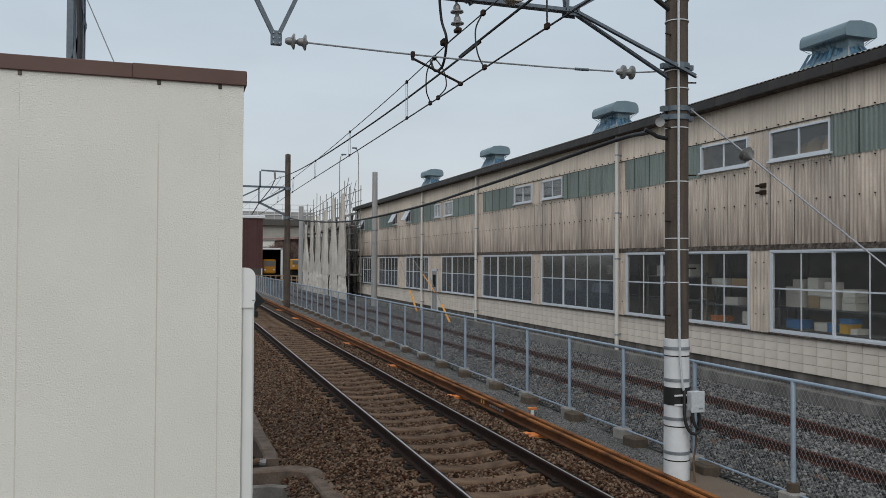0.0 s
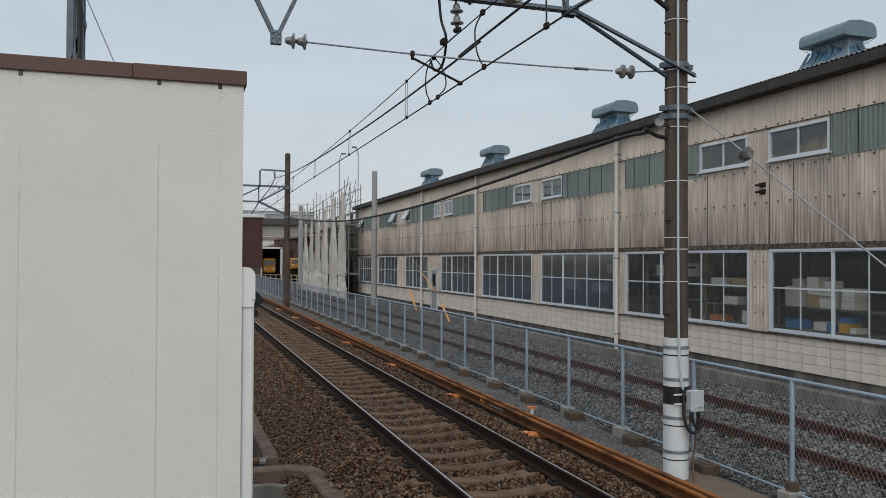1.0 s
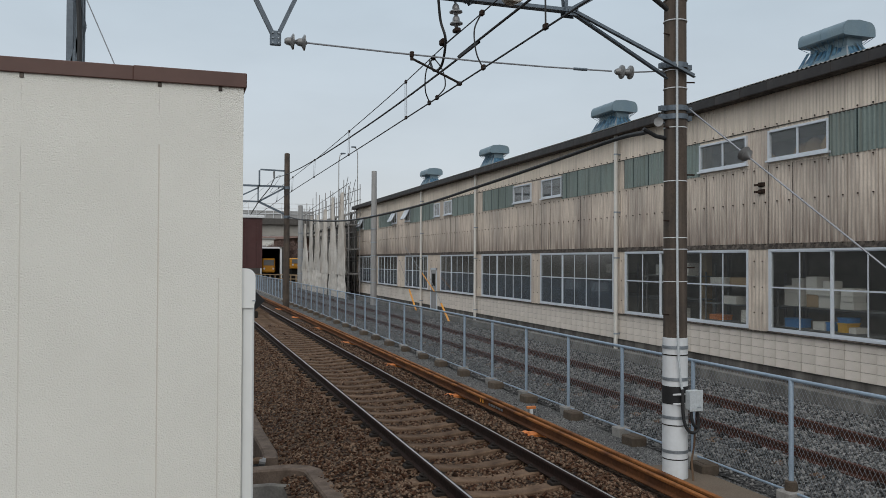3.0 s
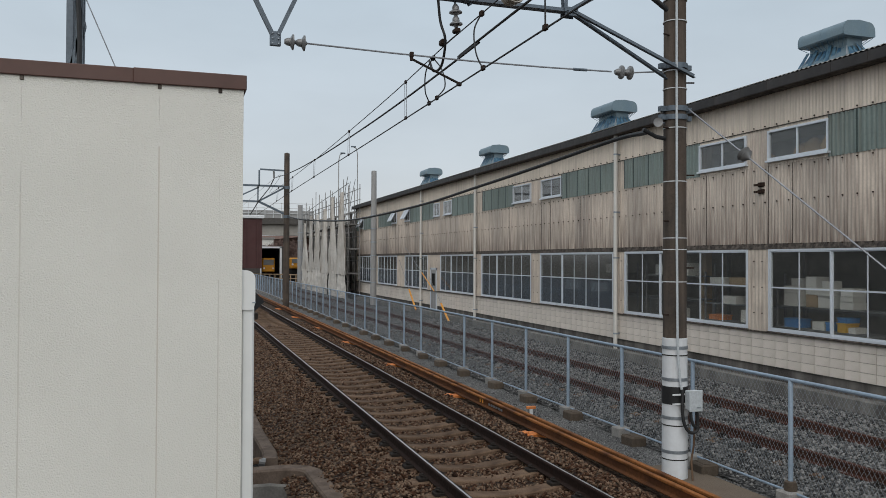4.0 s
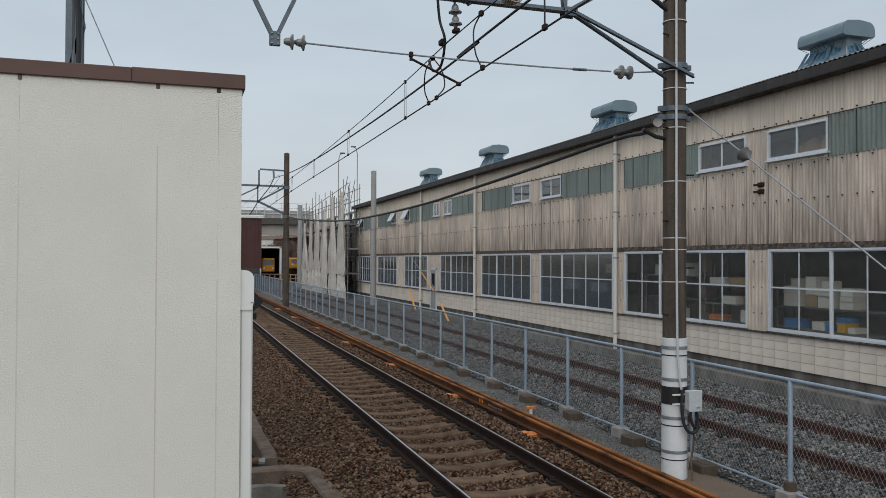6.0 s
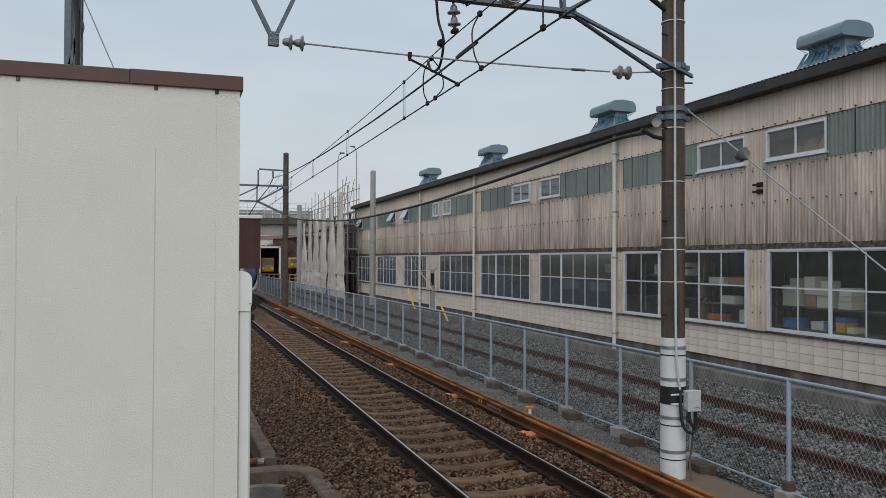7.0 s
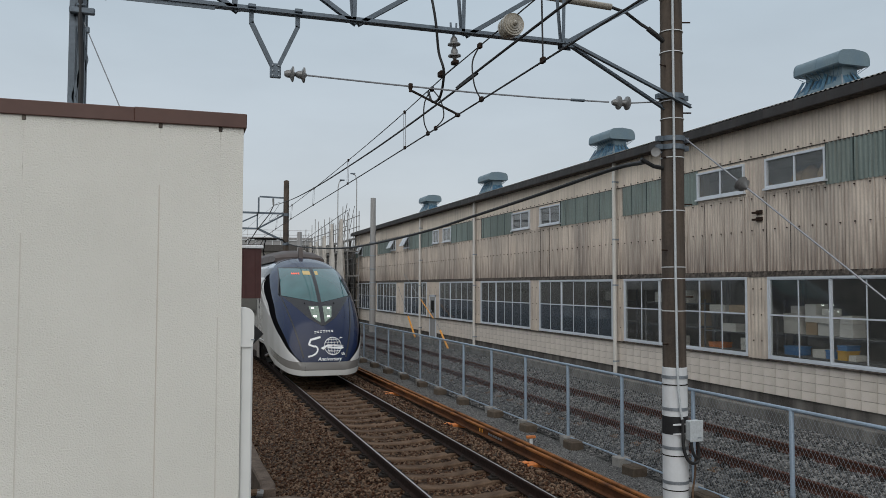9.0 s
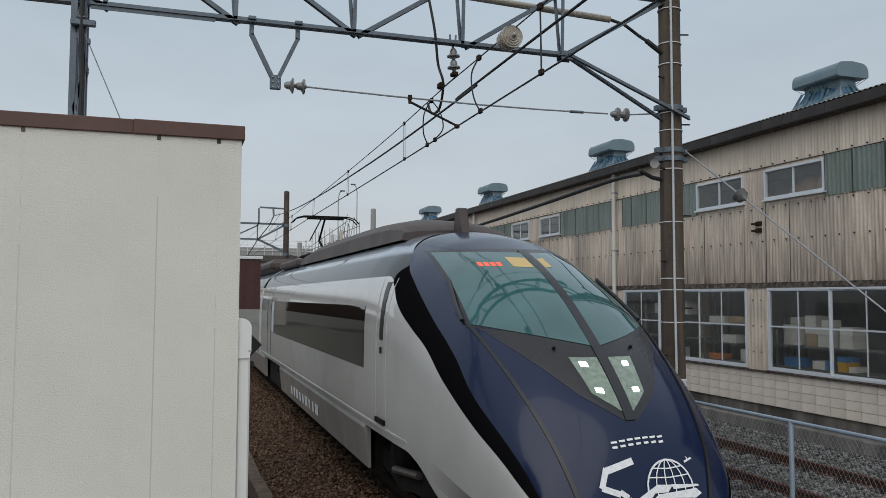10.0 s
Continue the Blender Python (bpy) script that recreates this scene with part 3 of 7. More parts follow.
def scatter(name, count, xr, yr, zf, size, mat, label, seed):
    """Loose stones as one joined mesh of small jittered octahedra."""
    rng = np.random.default_rng(seed)
    ya = yr[0] + (yr[1] - yr[0]) * rng.random(count) ** 1.5
    xa = rng.uniform(xr[0], xr[1], count)
    za = np.array([zf(x, y) for x, y in zip(xa, ya)])
    base = np.array([(1, 0, 0), (0, 1, 0), (-1, 0, 0), (0, -1, 0), (0, 0, 1), (0, 0, -1)], float)
    tri = np.array([(0, 1, 4), (1, 2, 4), (2, 3, 4), (3, 0, 4), (1, 0, 5), (2, 1, 5), (3, 2, 5), (0, 3, 5)])
    s = size * rng.uniform(0.55, 1.25, (count, 1, 1))
    v = base[None] * s * rng.uniform(0.6, 1.2, (count, 6, 1)) * np.array([1.0, 1.0, 0.75])
    v += rng.normal(0, 0.18, (count, 6, 3)) * s
    a = rng.uniform(0, 6.283, count)
    c, sn = np.cos(a)[:, None], np.sin(a)[:, None]
    tilt = rng.uniform(-0.6, 0.6, (count, 1))
    x2, y2, z2 = v[..., 0] * c - v[..., 1] * sn, v[..., 0] * sn + v[..., 1] * c, v[..., 2] + v[..., 0] * tilt
    pts = np.stack([x2 + xa[:, None], y2 + ya[:, None], z2 + za[:, None] + size * 0.2], -1).reshape(-1, 3)
    faces = (tri[None] + (np.arange(count) * 6)[:, None, None]).reshape(-1, 3)
    me = bpy.data.meshes.new(name)
    me.vertices.add(len(pts))
    me.vertices.foreach_set("co", pts.ravel())
    me.loops.add(faces.size)
    me.loops.foreach_set("vertex_index", faces.ravel().astype(np.int32))
    me.polygons.add(len(faces))
    me.polygons.foreach_set("loop_start", np.arange(0, faces.size, 3, dtype=np.int32))
    me.update(calc_edges=True)
    me.validate()
    me.materials.append(mat)
    return tagged(new(name, me), label, "ballast stones", "", "stuff")


scatter("ballast_stones", 38000, (1.4, 5.5), (7.2, 36), bed_z, 0.030, M["stone_brown"], "loose brown ballast stones between the sleepers", 1)
scatter("ballast_stones", 34000, (7.35, 12.2), (6.5, 38), yard_z, 0.032, M["stone_grey"], "loose grey ballast stones of the yard", 2)
scatter("gravel", 14000, (6.0, 7.4), (8, 36), lambda x, y: -0.405, 0.017, M["stone_grey"], "fine grey gravel on the path", 3)


# ---- rails and sleepers ----
def rail_profile(cx, top, h=0.16, foot=0.125, head=0.068):
    w = 0.009
    half = [(foot / 2, -h), (foot / 2, -h + 0.012), (w, -h + 0.03), (w, -0.045), (head / 2, -0.032), (head / 2, -0.006), (head / 2 - 0.008, 0), (0.013, 0.0006)]
    return [(cx + x, top + z) for x, z in half] + [(cx - x, top + z) for x, z in reversed(half)]


def make_rail(cx, top, y0, y1, mat, parent, name="rail", polished=False, label="", head=None):
    g = Geo().extrude(rail_profile(cx, top), "y", y0, y1)
    if polished or head:
        g.m = [1 if i == 7 or (head and 4 <= i <= 10) else 0 for i in range(len(g.f))]
    return part(name, g, [mat, head or M["rail_head"]], parent, label)


def sleeper_mesh(name):
    """Prestressed concrete sleeper: high rail seats, a waist that dips between them, sloping ends."""
    g = Geo()
    cuts = [(-1.18, -0.035), (-1.0, -0.008), (-0.62, 0.0), (-0.42, -0.025), (-0.2, -0.045), (0, -0.05), (0.2, -0.045), (0.42, -0.025), (0.62, 0.0), (1.0, -0.008), (1.18, -0.035)]
    vs = [(x, y, z + (dz if z > -0.2 else 0)) for x, dz in cuts for y, z in ((-0.14, -0.36), (0.14, -0.36), (0.118, -0.014), (0.10, 0), (-0.10, 0), (-0.118, -0.014))]
    k = len(cuts)
    g.add(vs, [(6 * j + i, 6 * j + (i + 1) % 6, 6 * j + 6 + (i + 1) % 6, 6 * j + 6 + i) for j in range(k - 1) for i in range(6)] + [(5, 4, 3, 2, 1, 0), tuple(range(6 * k - 6, 6 * k))])
    return g.mesh(name, M["sleeper"])


def clip_mesh():
    """Dark iron shoulder block with a bent spring clip and its bolt."""
    g = Geo()
    g.box(-0.055, 0.075, -0.075, 0.075, -0.01, 0.035, 0.008)
    g.path([(-0.05, -0.05, 0.03), (0.01, -0.055, 0.06), (0.05, 0, 0.065), (0.01, 0.055, 0.06), (-0.05, 0.05, 0.03)], 0.012, 6)
    g.lathe([(0.03, 0.022), (0.085, 0.02), (0.09, 0.008)], (0.01, 0, 0), (0, 0, 1), 6)
    return g.mesh("rail_clip", M["clip"])


SLEEPER_PITCH = 0.67


def track(name, label, xl, xr, top, y0, y1, rail_mat, polished, y_single, pitch=0.61):
    t = tagged(new(name), label, "railway track", "", "structure")
    make_rail(xl, top, y0, y1, rail_mat, t, polished=polished)
    make_rail(xr, top, y0, y1, rail_mat, t, polished=polished)
    sm, cm = sleeper_mesh("sleeper"), clip_mesh()
    cx = (xl + xr) / 2
    y = y0 + 0.3
    rest = Geo()
    while y < y1:
        if y_single[0] < y < y_single[1]:
            s = part("sleeper", sm, None, t)
            s.location = (cx, y + random.uniform(-0.02, 0.02), top - 0.168)
            for k, (dx, sgn) in enumerate([(xl - cx, -1), (xl - cx, 1), (xr - cx, -1), (xr - cx, 1)]):
                c = part("rail_clip", cm, None, s)
                c.location = (dx + sgn * 0.115, 0, 0)
                c.rotation_euler = (0, 0, 0 if sgn > 0 else math.pi)
        else:
            rest.box(cx - 1.18, cx + 1.18, y - 0.10, y + 0.10, top - 0.5, top - 0.19)
        y += pitch
    tagged(part("sleeper_rest", rest, M["sleeper"], t), kind="stuff")
    return t


track("track_main", "running track with polished rails on concrete sleepers", X_L, X_R, 0.0, Y0, Y1, M["rail_web"], True, (6.5, 42), SLEEPER_PITCH)
track("track_yard", "rust-red disused yard track behind the fence", 8.42, 10.0, 0.0, Y0, 75, M["rail_rust"], False, (7, 24), 0.75)
spare = thing("spare_rail", "pair of orange-rusted spare rails lying beside the track", "rail")
make_rail(5.66, -0.02, 2.0, 78.0, M["rail_dull"], spare, head=M["rail_orange"])
make_rail(5.83, -0.03, -4.0, 75.0, M["rail_dull"], spare, head=M["rail_orange"])
for k in range(2):
    part("paint_mark", Geo().box(5.640, 5.6505, 14.72 - k * 0.13, 14.76 - k * 0.13, -0.135, -0.07), M["yellow_pole"], spare, "yellow paint mark")
for k in range(6):
    part("stamp_bar", Geo().box(5.640, 5.6505, 13.62 + k * 0.12, 13.69 + k * 0.12, -0.125, -0.085), M["band"], spare, "pale stamped bar")
for y in (7.9, 12.1, 16.0, 21.2, 27.4, 33.5, 40.0, 47.0):
    pad = Geo().box(-0.20, 0.36, -0.10, 0.10, -0.13, 0.0, 0.02).box(-0.20, -0.06, -0.07, 0.05, 0, 0.03, 0.01)
    p = tagged(part("rail_support", pad, M["orange"]), "orange-painted block carrying the spare rails", "block", "rail supports")
    p.location, p.rotation_euler = (5.52, y, -0.185), (0, 0, random.uniform(-0.2, 0.2))


# ---- fence ----
FX, F_TOP, F_LOW, F_PITCH = 7.35, 1.15, -0.26, 2.03
fence = thing("fence", "blue-grey steel chain-link fence along the yard", "fence")
post_mesh = Geo().lathe([(0, 0.031), (1.62, 0.031), (1.635, 0.024), (1.64, 0.01)], (0, 0, 0), (0, 0, 1), 12).lathe([(0.55, 0.036), (0.58, 0.036)], (0, 0, 0), (0, 0, 1), 12).mesh("post", M["fence"], True)
foot_mesh = Geo().box(-0.12, 0.12, -0.12, 0.12, 0, 0.26, 0.015).mesh("footing", M["block"])
brown_mesh = Geo().box(-0.14, 0.14, -0.17, 0.17, 0, 0.22, 0.02).box(-0.07, 0.08, -0.13, 0.12, 0.22, 0.226).mesh("block", M["block_brown"])
posts = [8.24 + F_PITCH * k for k in range(-4, 38)]
for y in posts:
    p = part("post", post_mesh, None, fence)
    p.location = (FX, y, -0.48)
    f = part("post_footing", foot_mesh, None, fence, "pale concrete footing block")
    f.location, f.rotation_euler = (FX - 0.02, y, -0.50), (0, 0, random.uniform(-0.1, 0.1))
    if y < 60:
        b = tagged(part("concrete_block", brown_mesh, None), "loose weathered brown concrete block beside the fence", "block", "blocks by the fence")
        b.location, b.rotation_euler = (FX - 0.12 + random.uniform(-0.06, 0.04), y - 0.55 + random.uniform(-0.15, 0.12), -0.465), (0, 0, random.uniform(-0.15, 0.15))
for a, b in zip(posts, posts[1:]):
    part("top_rail", Geo().rod((FX, a, F_TOP), (FX, b, F_TOP), 0.0245, 10), M["fence"], fence, smooth=True)
    part("lower_rail", Geo().rod((FX, a, F_LOW), (FX, b, F_LOW), 0.017, 8), M["fence"], fence, smooth=True)
    g = Geo()
    h, step, y = F_TOP - F_LOW - 0.06, 0.072, a - (F_TOP - F_LOW)
    far = a > 34
    while y < b + (F_TOP - F_LOW):
        for sgn in (1, -1):
            ya, yb = (y, y + h * 0.62) if sgn > 0 else (y + h * 0.62, y)
            za, zb = F_LOW + 0.03, F_TOP - 0.03
            lo, hi = max(a, min(ya, yb)), min(b, max(ya, yb))
            if hi > lo + 0.01:
                def zz(t):
                    return za + (zb - za) * (t - ya) / (yb - ya)
                g.rod((FX + 0.03 + sgn * 0.003, lo, zz(lo)), (FX + 0.03 + sgn * 0.003, hi, zz(hi)), 0.0015, 3, caps=False)
        y += step
    part("chain_link", g, M["wire"], fence)

# ---- workshop building ----
WX = 12.9
wall = tagged(new("wall_workshop"), "long workshop wall of dirty beige corrugated siding over cream blocks", "wall", "", "structure")
WINDOWS = [(3.35, 8.85), (9.6, 15.13), (15.82, 21.38), (22.04, 27.38), (28.18, 33.5), (34.4, 39.45), (41.7, 46.3), (48.1, 53.1), (55.3, 59.3)]
SILL, HEAD = 1.06, 2.93


def corrugated(y0, y1, z0, z1, x, pitch, depth, rows=1):
    n = max(2, int((y1 - y0) / pitch * 4))
    ph = [0, 1, 1, 0]
    cols = [(y0 + (y1 - y0) * i / n, x - depth * ph[i % 4]) for i in range(n + 1)]
    zs = [z0 + (z1 - z0) * j / rows for j in range(rows + 1)]
    g = Geo()
    k = n + 1
    return g.add([(cx, y, z) for z in zs for y, cx in cols], [(j * k + i, j * k + i + 1, (j + 1) * k + i + 1, (j + 1) * k + i) for j in range(rows) for i in range(n)])


# siding in sheets, each lapping the next
sheet = 0.76
y = 3.0
while y < 60:
    e = min(y + sheet, 60.0)
    j = random.uniform(0, 0.004)
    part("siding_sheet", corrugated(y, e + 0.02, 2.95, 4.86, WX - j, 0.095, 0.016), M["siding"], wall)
    part("siding_sheet", corrugated(y, e + 0.02, 5.70, 6.62, WX - j, 0.095, 0.016), M["siding_up"], wall)
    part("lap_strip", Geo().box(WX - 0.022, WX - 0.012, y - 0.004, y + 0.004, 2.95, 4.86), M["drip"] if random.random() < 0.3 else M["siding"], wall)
    y = e
part("drip_edge", Geo().extrude([(WX - 0.055, 2.93), (WX - 0.018, 2.93), (WX - 0.018, 3.06), (WX - 0.022, 3.06)], "y", 3.0, 60), M["drip"], wall, "black-stained lower edge of the siding")
bolts = Geo()
for zb, st in ((3.05, 0.38), (4.02, 0.38), (4.78, 0.38), (5.78, 0.38)):
    yb = 3.1
    while yb < 60:
        bolts.lathe([(0, 0.016), (0.028, 0.013), (0.031, 0.004)], (WX - 0.015, yb, zb + random.uniform(-0.006, 0.006)), (-1, 0, 0), 6)
        bolts.extrude([(yb - 0.006, zb - random.uniform(0.04, 0.16)), (yb + 0.006, zb - 0.03), (yb, zb)], "x", WX - 0.0185, WX - 0.0175)
        yb += st
tagged(part("bolt_heads", bolts, M["bolt"], wall), "rusted bolt heads with short rust runs", kind="stuff")

# pale strip of green sheets with vent windows
UPPER = [(13.32, 15.14), (15.87, 17.7), (25.62, 27.3), (28.24, 29.95), (37.6, 38.9), (39.6, 40.6)]
TILTED = [(45.2, 46.3), (48.3, 49.4), (57.6, 58.9)]
PLAIN = [(15.14, 15.87), (21.4, 22.05), (27.3, 28.24), (33.4, 34.4), (38.9, 39.6), (46.3, 48.3), (53.0, 54.2)]
cuts = sorted(UPPER + TILTED + PLAIN)
y = 3.0
for a, b in cuts + [(60.0, 60.0)]:
    while y < a - 0.02:
        e = min(y + 0.8, a)
        part("green_lap", Geo().box(WX - 0.050, WX - 0.022, e - 0.007, e + 0.007, 4.845, 5.72), M["green_lap"], wall)
        part("green_sheet", corrugated(y, e, 4.845, 5.72, WX - 0.012, 0.115, 0.032), M["green"], wall, "grey-green translucent corrugated sheet")
        y = e
    y = b
for a, b in PLAIN:
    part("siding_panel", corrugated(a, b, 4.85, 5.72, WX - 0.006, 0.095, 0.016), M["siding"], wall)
for a, b in UPPER + TILTED:
    part("siding_panel", corrugated(a, b, 4.85, 4.985, WX - 0.006, 0.095, 0.016), M["siding_up"], wall)
    part("siding_panel", corrugated(a, b, 5.64, 5.72, WX - 0.006, 0.095, 0.016), M["siding_up"], wall)
part("sheet_trim", Geo().box(WX - 0.04, WX - 0.012, 3.0, 60, 5.715, 5.735), M["drip"], wall)
structure("wall_inner", Geo().box(14.2, 14.4, 60.6, 82, -0.5, 6.0), M["bridge_dark"], "dark stripped inner wall behind the scaffold", "wall")
# panels between the windows
ends = [(a[1], b[0]) for a, b in zip(WINDOWS, WINDOWS[1:])]
for a, b in [(3.0, 3.35)] + ends + [(59.3, 60)]:
    part("window_pier", corrugated(a, b, SILL - 0.03, 2.96, WX - 0.03, 0.12, 0.012), M["pier"], wall, "beige ribbed pier between windows")
    for zb in (1.45, 2.05, 2.65):
        for q in (0.3, 0.7):
            part("pier_bolt", Geo().lathe([(0, 0.016), (0.022, 0.012)], (WX - 0.04, a + (b - a) * q, zb), (-1, 0, 0), 6), M["bolt"], wall)
    part("pier_sill", Geo().box(WX - 0.075, WX, a - 0.02, b + 0.02, SILL - 0.055, SILL - 0.02), M["drip"], wall)

# block wall: pieces nearest the track are single, the rest joined
backing = Geo().box(WX + 0.004, WX + 0.18, 3, 60, 0.26, SILL - 0.03)
part("mortar", backing, M["joint"], wall, "grey mortar behind the blocks")
bw, bh = 0.398, 0.196
block_mesh = Geo().box(-0.02, 0.006, -bw / 2 + 0.004, bw / 2 - 0.004, 0.004, bh - 0.004, 0.003).mesh("block", M["tile"])
blocks_far = Geo()
made = 0
for row in range(4):
    y = 3.2
    while y < 59.8:
        if 11.0 < y < 40.5 and made < 300:
            p = part("block", block_mesh, None, wall)
            p.location = (WX + random.uniform(-0.0015, 0.0015), y, 0.255 + row * bh)
            made += 1
        else:
            blocks_far.box(WX - 0.02, WX + 0.006, y - bw / 2 + 0.004, y + bw / 2 - 0.004, 0.259 + row * bh, 0.251 + (row + 1) * bh)
        y += bw
tagged(part("block_rest", blocks_far, M["tile"], wall), kind="stuff")
# recess shadow is put into the foundation's colour
part("foundation", Geo().box(WX + 0.03, WX + 0.25, 3, 84, -0.5, 0.258), M["plinth"], wall, "concrete foundation coloured dark for the shadow under the blocks")
structure("kerb", Geo().box(12.36, 12.56, 3, 84, -0.5, 0.0, 0.012).box(12.56, 12.93, 3, 84, -0.5, -0.06), M["concrete"], "low weathered concrete kerb at the foot of the workshop", "kerb")

# main windows
pane_cache = {}


def window(i, y0, y1):
    w = tagged(new("window_%d" % i), "wide white aluminium sash window with dusty panes", "window", "", "structure")
    g = Geo()
    x0, x1 = WX - 0.055, WX + 0.05
    g.box(x0, x1, y0, y0 + 0.045, SILL, HEAD).box(x0, x1, y1 - 0.045, y1, SILL, HEAD)
    g.box(x0, x1, y0 + 0.045, y1 - 0.045, SILL, SILL + 0.05).box(x0, x1, y0 + 0.045, y1 - 0.045, HEAD - 0.045, HEAD)
    part("window_frame", g, M["alu"], w)
    part("window_sill", Geo().box(WX - 0.09, WX - 0.04, y0 - 0.03, y1 + 0.03, SILL - 0.045, SILL - 0.004, 0.006), M["drip"], w)
    n = 3
    uw = (y1 - y0 - 0.1) / n
    mid = 2.06
    for k in range(n):
        a = y0 + 0.05 + k * uw
        b = a + uw
        xs = WX - 0.03 + (0.022 if k % 2 else 0)
        s = Geo()
        s.box(xs - 0.015, xs + 0.015, a, a + 0.034, SILL + 0.05, HEAD - 0.045).box(xs - 0.015, xs + 0.015, b - 0.034, b, SILL + 0.05, HEAD - 0.045)
        s.box(xs - 0.015, xs + 0.015, a + 0.034, b - 0.034, SILL + 0.05, SILL + 0.085).box(xs - 0.015, xs + 0.015, a + 0.034, b - 0.034, HEAD - 0.07, HEAD - 0.045)
        s.box(xs - 0.013, xs + 0.013, a + 0.034, b - 0.034, mid - 0.017, mid + 0.017)
        c = (a + b) / 2
        s.box(xs - 0.012, xs + 0.012, c - 0.012, c + 0.012, SILL + 0.1, HEAD - 0.08)
        sash = part("sash", s, M["alu"], w)
        for pa, pb in ((a + 0.03, c - 0.010), (c + 0.010, b - 0.03)):
            for za, zb in ((SILL + 0.08, mid - 0.015), (mid + 0.015, HEAD - 0.065)):
                pane_mat = ("glass_frosted" if za < mid - 0.1 else "glass_dusty") if y0 > 20 else "glass"
                key = (round(pb - pa, 3), round(zb - za, 3), pane_mat)
                if key not in pane_cache:
                    pane_cache[key] = Geo().box(-0.002, 0.002, 0, pb - pa, 0, zb - za).mesh("pane", M[pane_mat])
                p = part("pane", pane_cache[key], None, sash)
                p.location = (xs, pa, za)
                p.visible_shadow = False
    return w


for i, (a, b) in enumerate(WINDOWS):
    window(i + 1, a, b)


def vent_window(i, y0, y1, tilt=0.0):
    w = tagged(new("window_%d" % i), "small white upper window" + (" tilted open" if tilt else ""), "window", "", "structure")
    w.location = (WX - 0.02, 0, 5.65)
    g = Geo()
    z0, z1 = -0.68, 0.0
    for q in ((y0, y0 + 0.05), (y1 - 0.05, y1)):
        g.box(-0.05, 0.03, q[0], q[1], z0, z1)
    g.box(-0.05, 0.03, y0 + 0.05, y1 - 0.05, z0, z0 + 0.05).box(-0.05, 0.03, y0 + 0.05, y1 - 0.05, z1 - 0.05, z1)
    c = (y0 + y1) / 2
    g.box(-0.03, 0.01, c - 0.02, c + 0.02, z0 + 0.05, z1 - 0.05)
    part("window_frame", g, M["alu"], w)
    part("window_sill", Geo().box(-0.09, 0, y0 - 0.03, y1 + 0.03, z0 - 0.05, z0 - 0.006), M["alu"], w)
    for a, b in ((y0 + 0.05, c - 0.02), (c + 0.02, y1 - 0.05)):
        p = part("pane", Geo().box(-0.003, 0.003, a, b, z0 + 0.05, z1 - 0.05), M["glass"], w)
        p.visible_shadow = False
        if tilt:
            s = part("sash", Geo().box(-0.02, 0.02, a, a + 0.06, z0 + 0.03, 0).box(-0.02, 0.02, b - 0.06, b, z0 + 0.03, 0).box(-0.02, 0.02, a, b, z0 + 0.03, z0 + 0.09).box(-0.02, 0.02, a, b, -0.06, 0).box(-0.004, 0.004, a, b, z0 + 0.05, -0.02), M["alu"], w)
            s.rotation_euler = (0, radians(tilt), 0)
            s.location = (-0.06, 0, 0)
    return w


for k, (a, b) in enumerate(UPPER):
    vent_window(10 + k, a, b)
for k, (a, b) in enumerate(TILTED):
    vent_window(20 + k, a, b, 28)

# door in the far part of the wall
door = tagged(new("door_1"), "narrow pale grey workshop door with a glazed top", "door", "", "structure")
part("door_leaf", Geo().box(WX - 0.05, WX - 0.01, 40.15, 41.05, 0.05, 2.15, 0.01), M["pole_grey"], door)
part("door_window", Geo().box(WX - 0.056, WX - 0.048, 40.35, 40.85, 1.3, 1.95), M["dark"], door)
part("door_frame", Geo().box(WX - 0.06, WX, 40.05, 40.15, 0, 2.25).box(WX - 0.06, WX, 41.05, 41.15, 0, 2.25).box(WX - 0.06, WX, 40.05, 41.15, 2.15, 2.25), M["alu"], door)

# interior shell, roof
shell = Geo()
shell.box(13.15, 30, 3, 60.4, -0.5, 0.1)
structure("floor_workshop", shell, M["inside"], "dim concrete workshop floor", "floor")
structure("wall_east", Geo().box(30, 30.2, 3, 60.4, -0.5, 6.6), M["inside"], "dim inner wall of the workshop", "wall")
structure("wall_south", Geo().box(WX, 30, 2.8, 3, -0.5, 6.6), M["inside"], "end wall of the workshop", "wall")
structure("wall_north", Geo().box(WX, 30, 60.4, 60.6, -0.5, 6.6), M["inside"], "end wall of the workshop", "wall")
structure("wall_partition", Geo().box(17.4, 17.5, 3, 60.4, 0.1, 6.3), M["inside"], "dim inner partition behind the shelves", "wall")
structure("ceiling_workshop", Geo().box(WX + 0.1, 30, 3, 60.4, 6.3, 6.36), M["inside"], "dark workshop ceiling", "ceiling")
roof = tagged(new("roof_workshop"), "shallow grey corrugated roof with a dark brown edge", "roof", "", "structure")
EAVE_Z, SLOPE = 6.72, 0.30
n = int((60.4 - 2.6) / 0.13 * 2)
cols = [(2.6 + (60.4 - 2.6) * i / n, 0.03 * (i % 2)) for i in range(n + 1)]
rg = Geo()
rg.add([(x, y, EAVE_Z + (x - 12.52) * SLOPE + dz) for x in (12.52, 22.0) for y, dz in cols], [(i, i + 1, n + 2 + i, n + 1 + i) for i in range(n)])
part("roof_sheet", rg, M["roof"], roof)
part("roof_back", Geo().add([(22, 2.6, EAVE_Z + 9.48 * SLOPE), (22, 60.4, EAVE_Z + 9.48 * SLOPE), (31, 60.4, 6.7), (31, 2.6, 6.7)], [(0, 1, 2, 3)]), M["roof"], roof)
y = 2.7
fm = {}
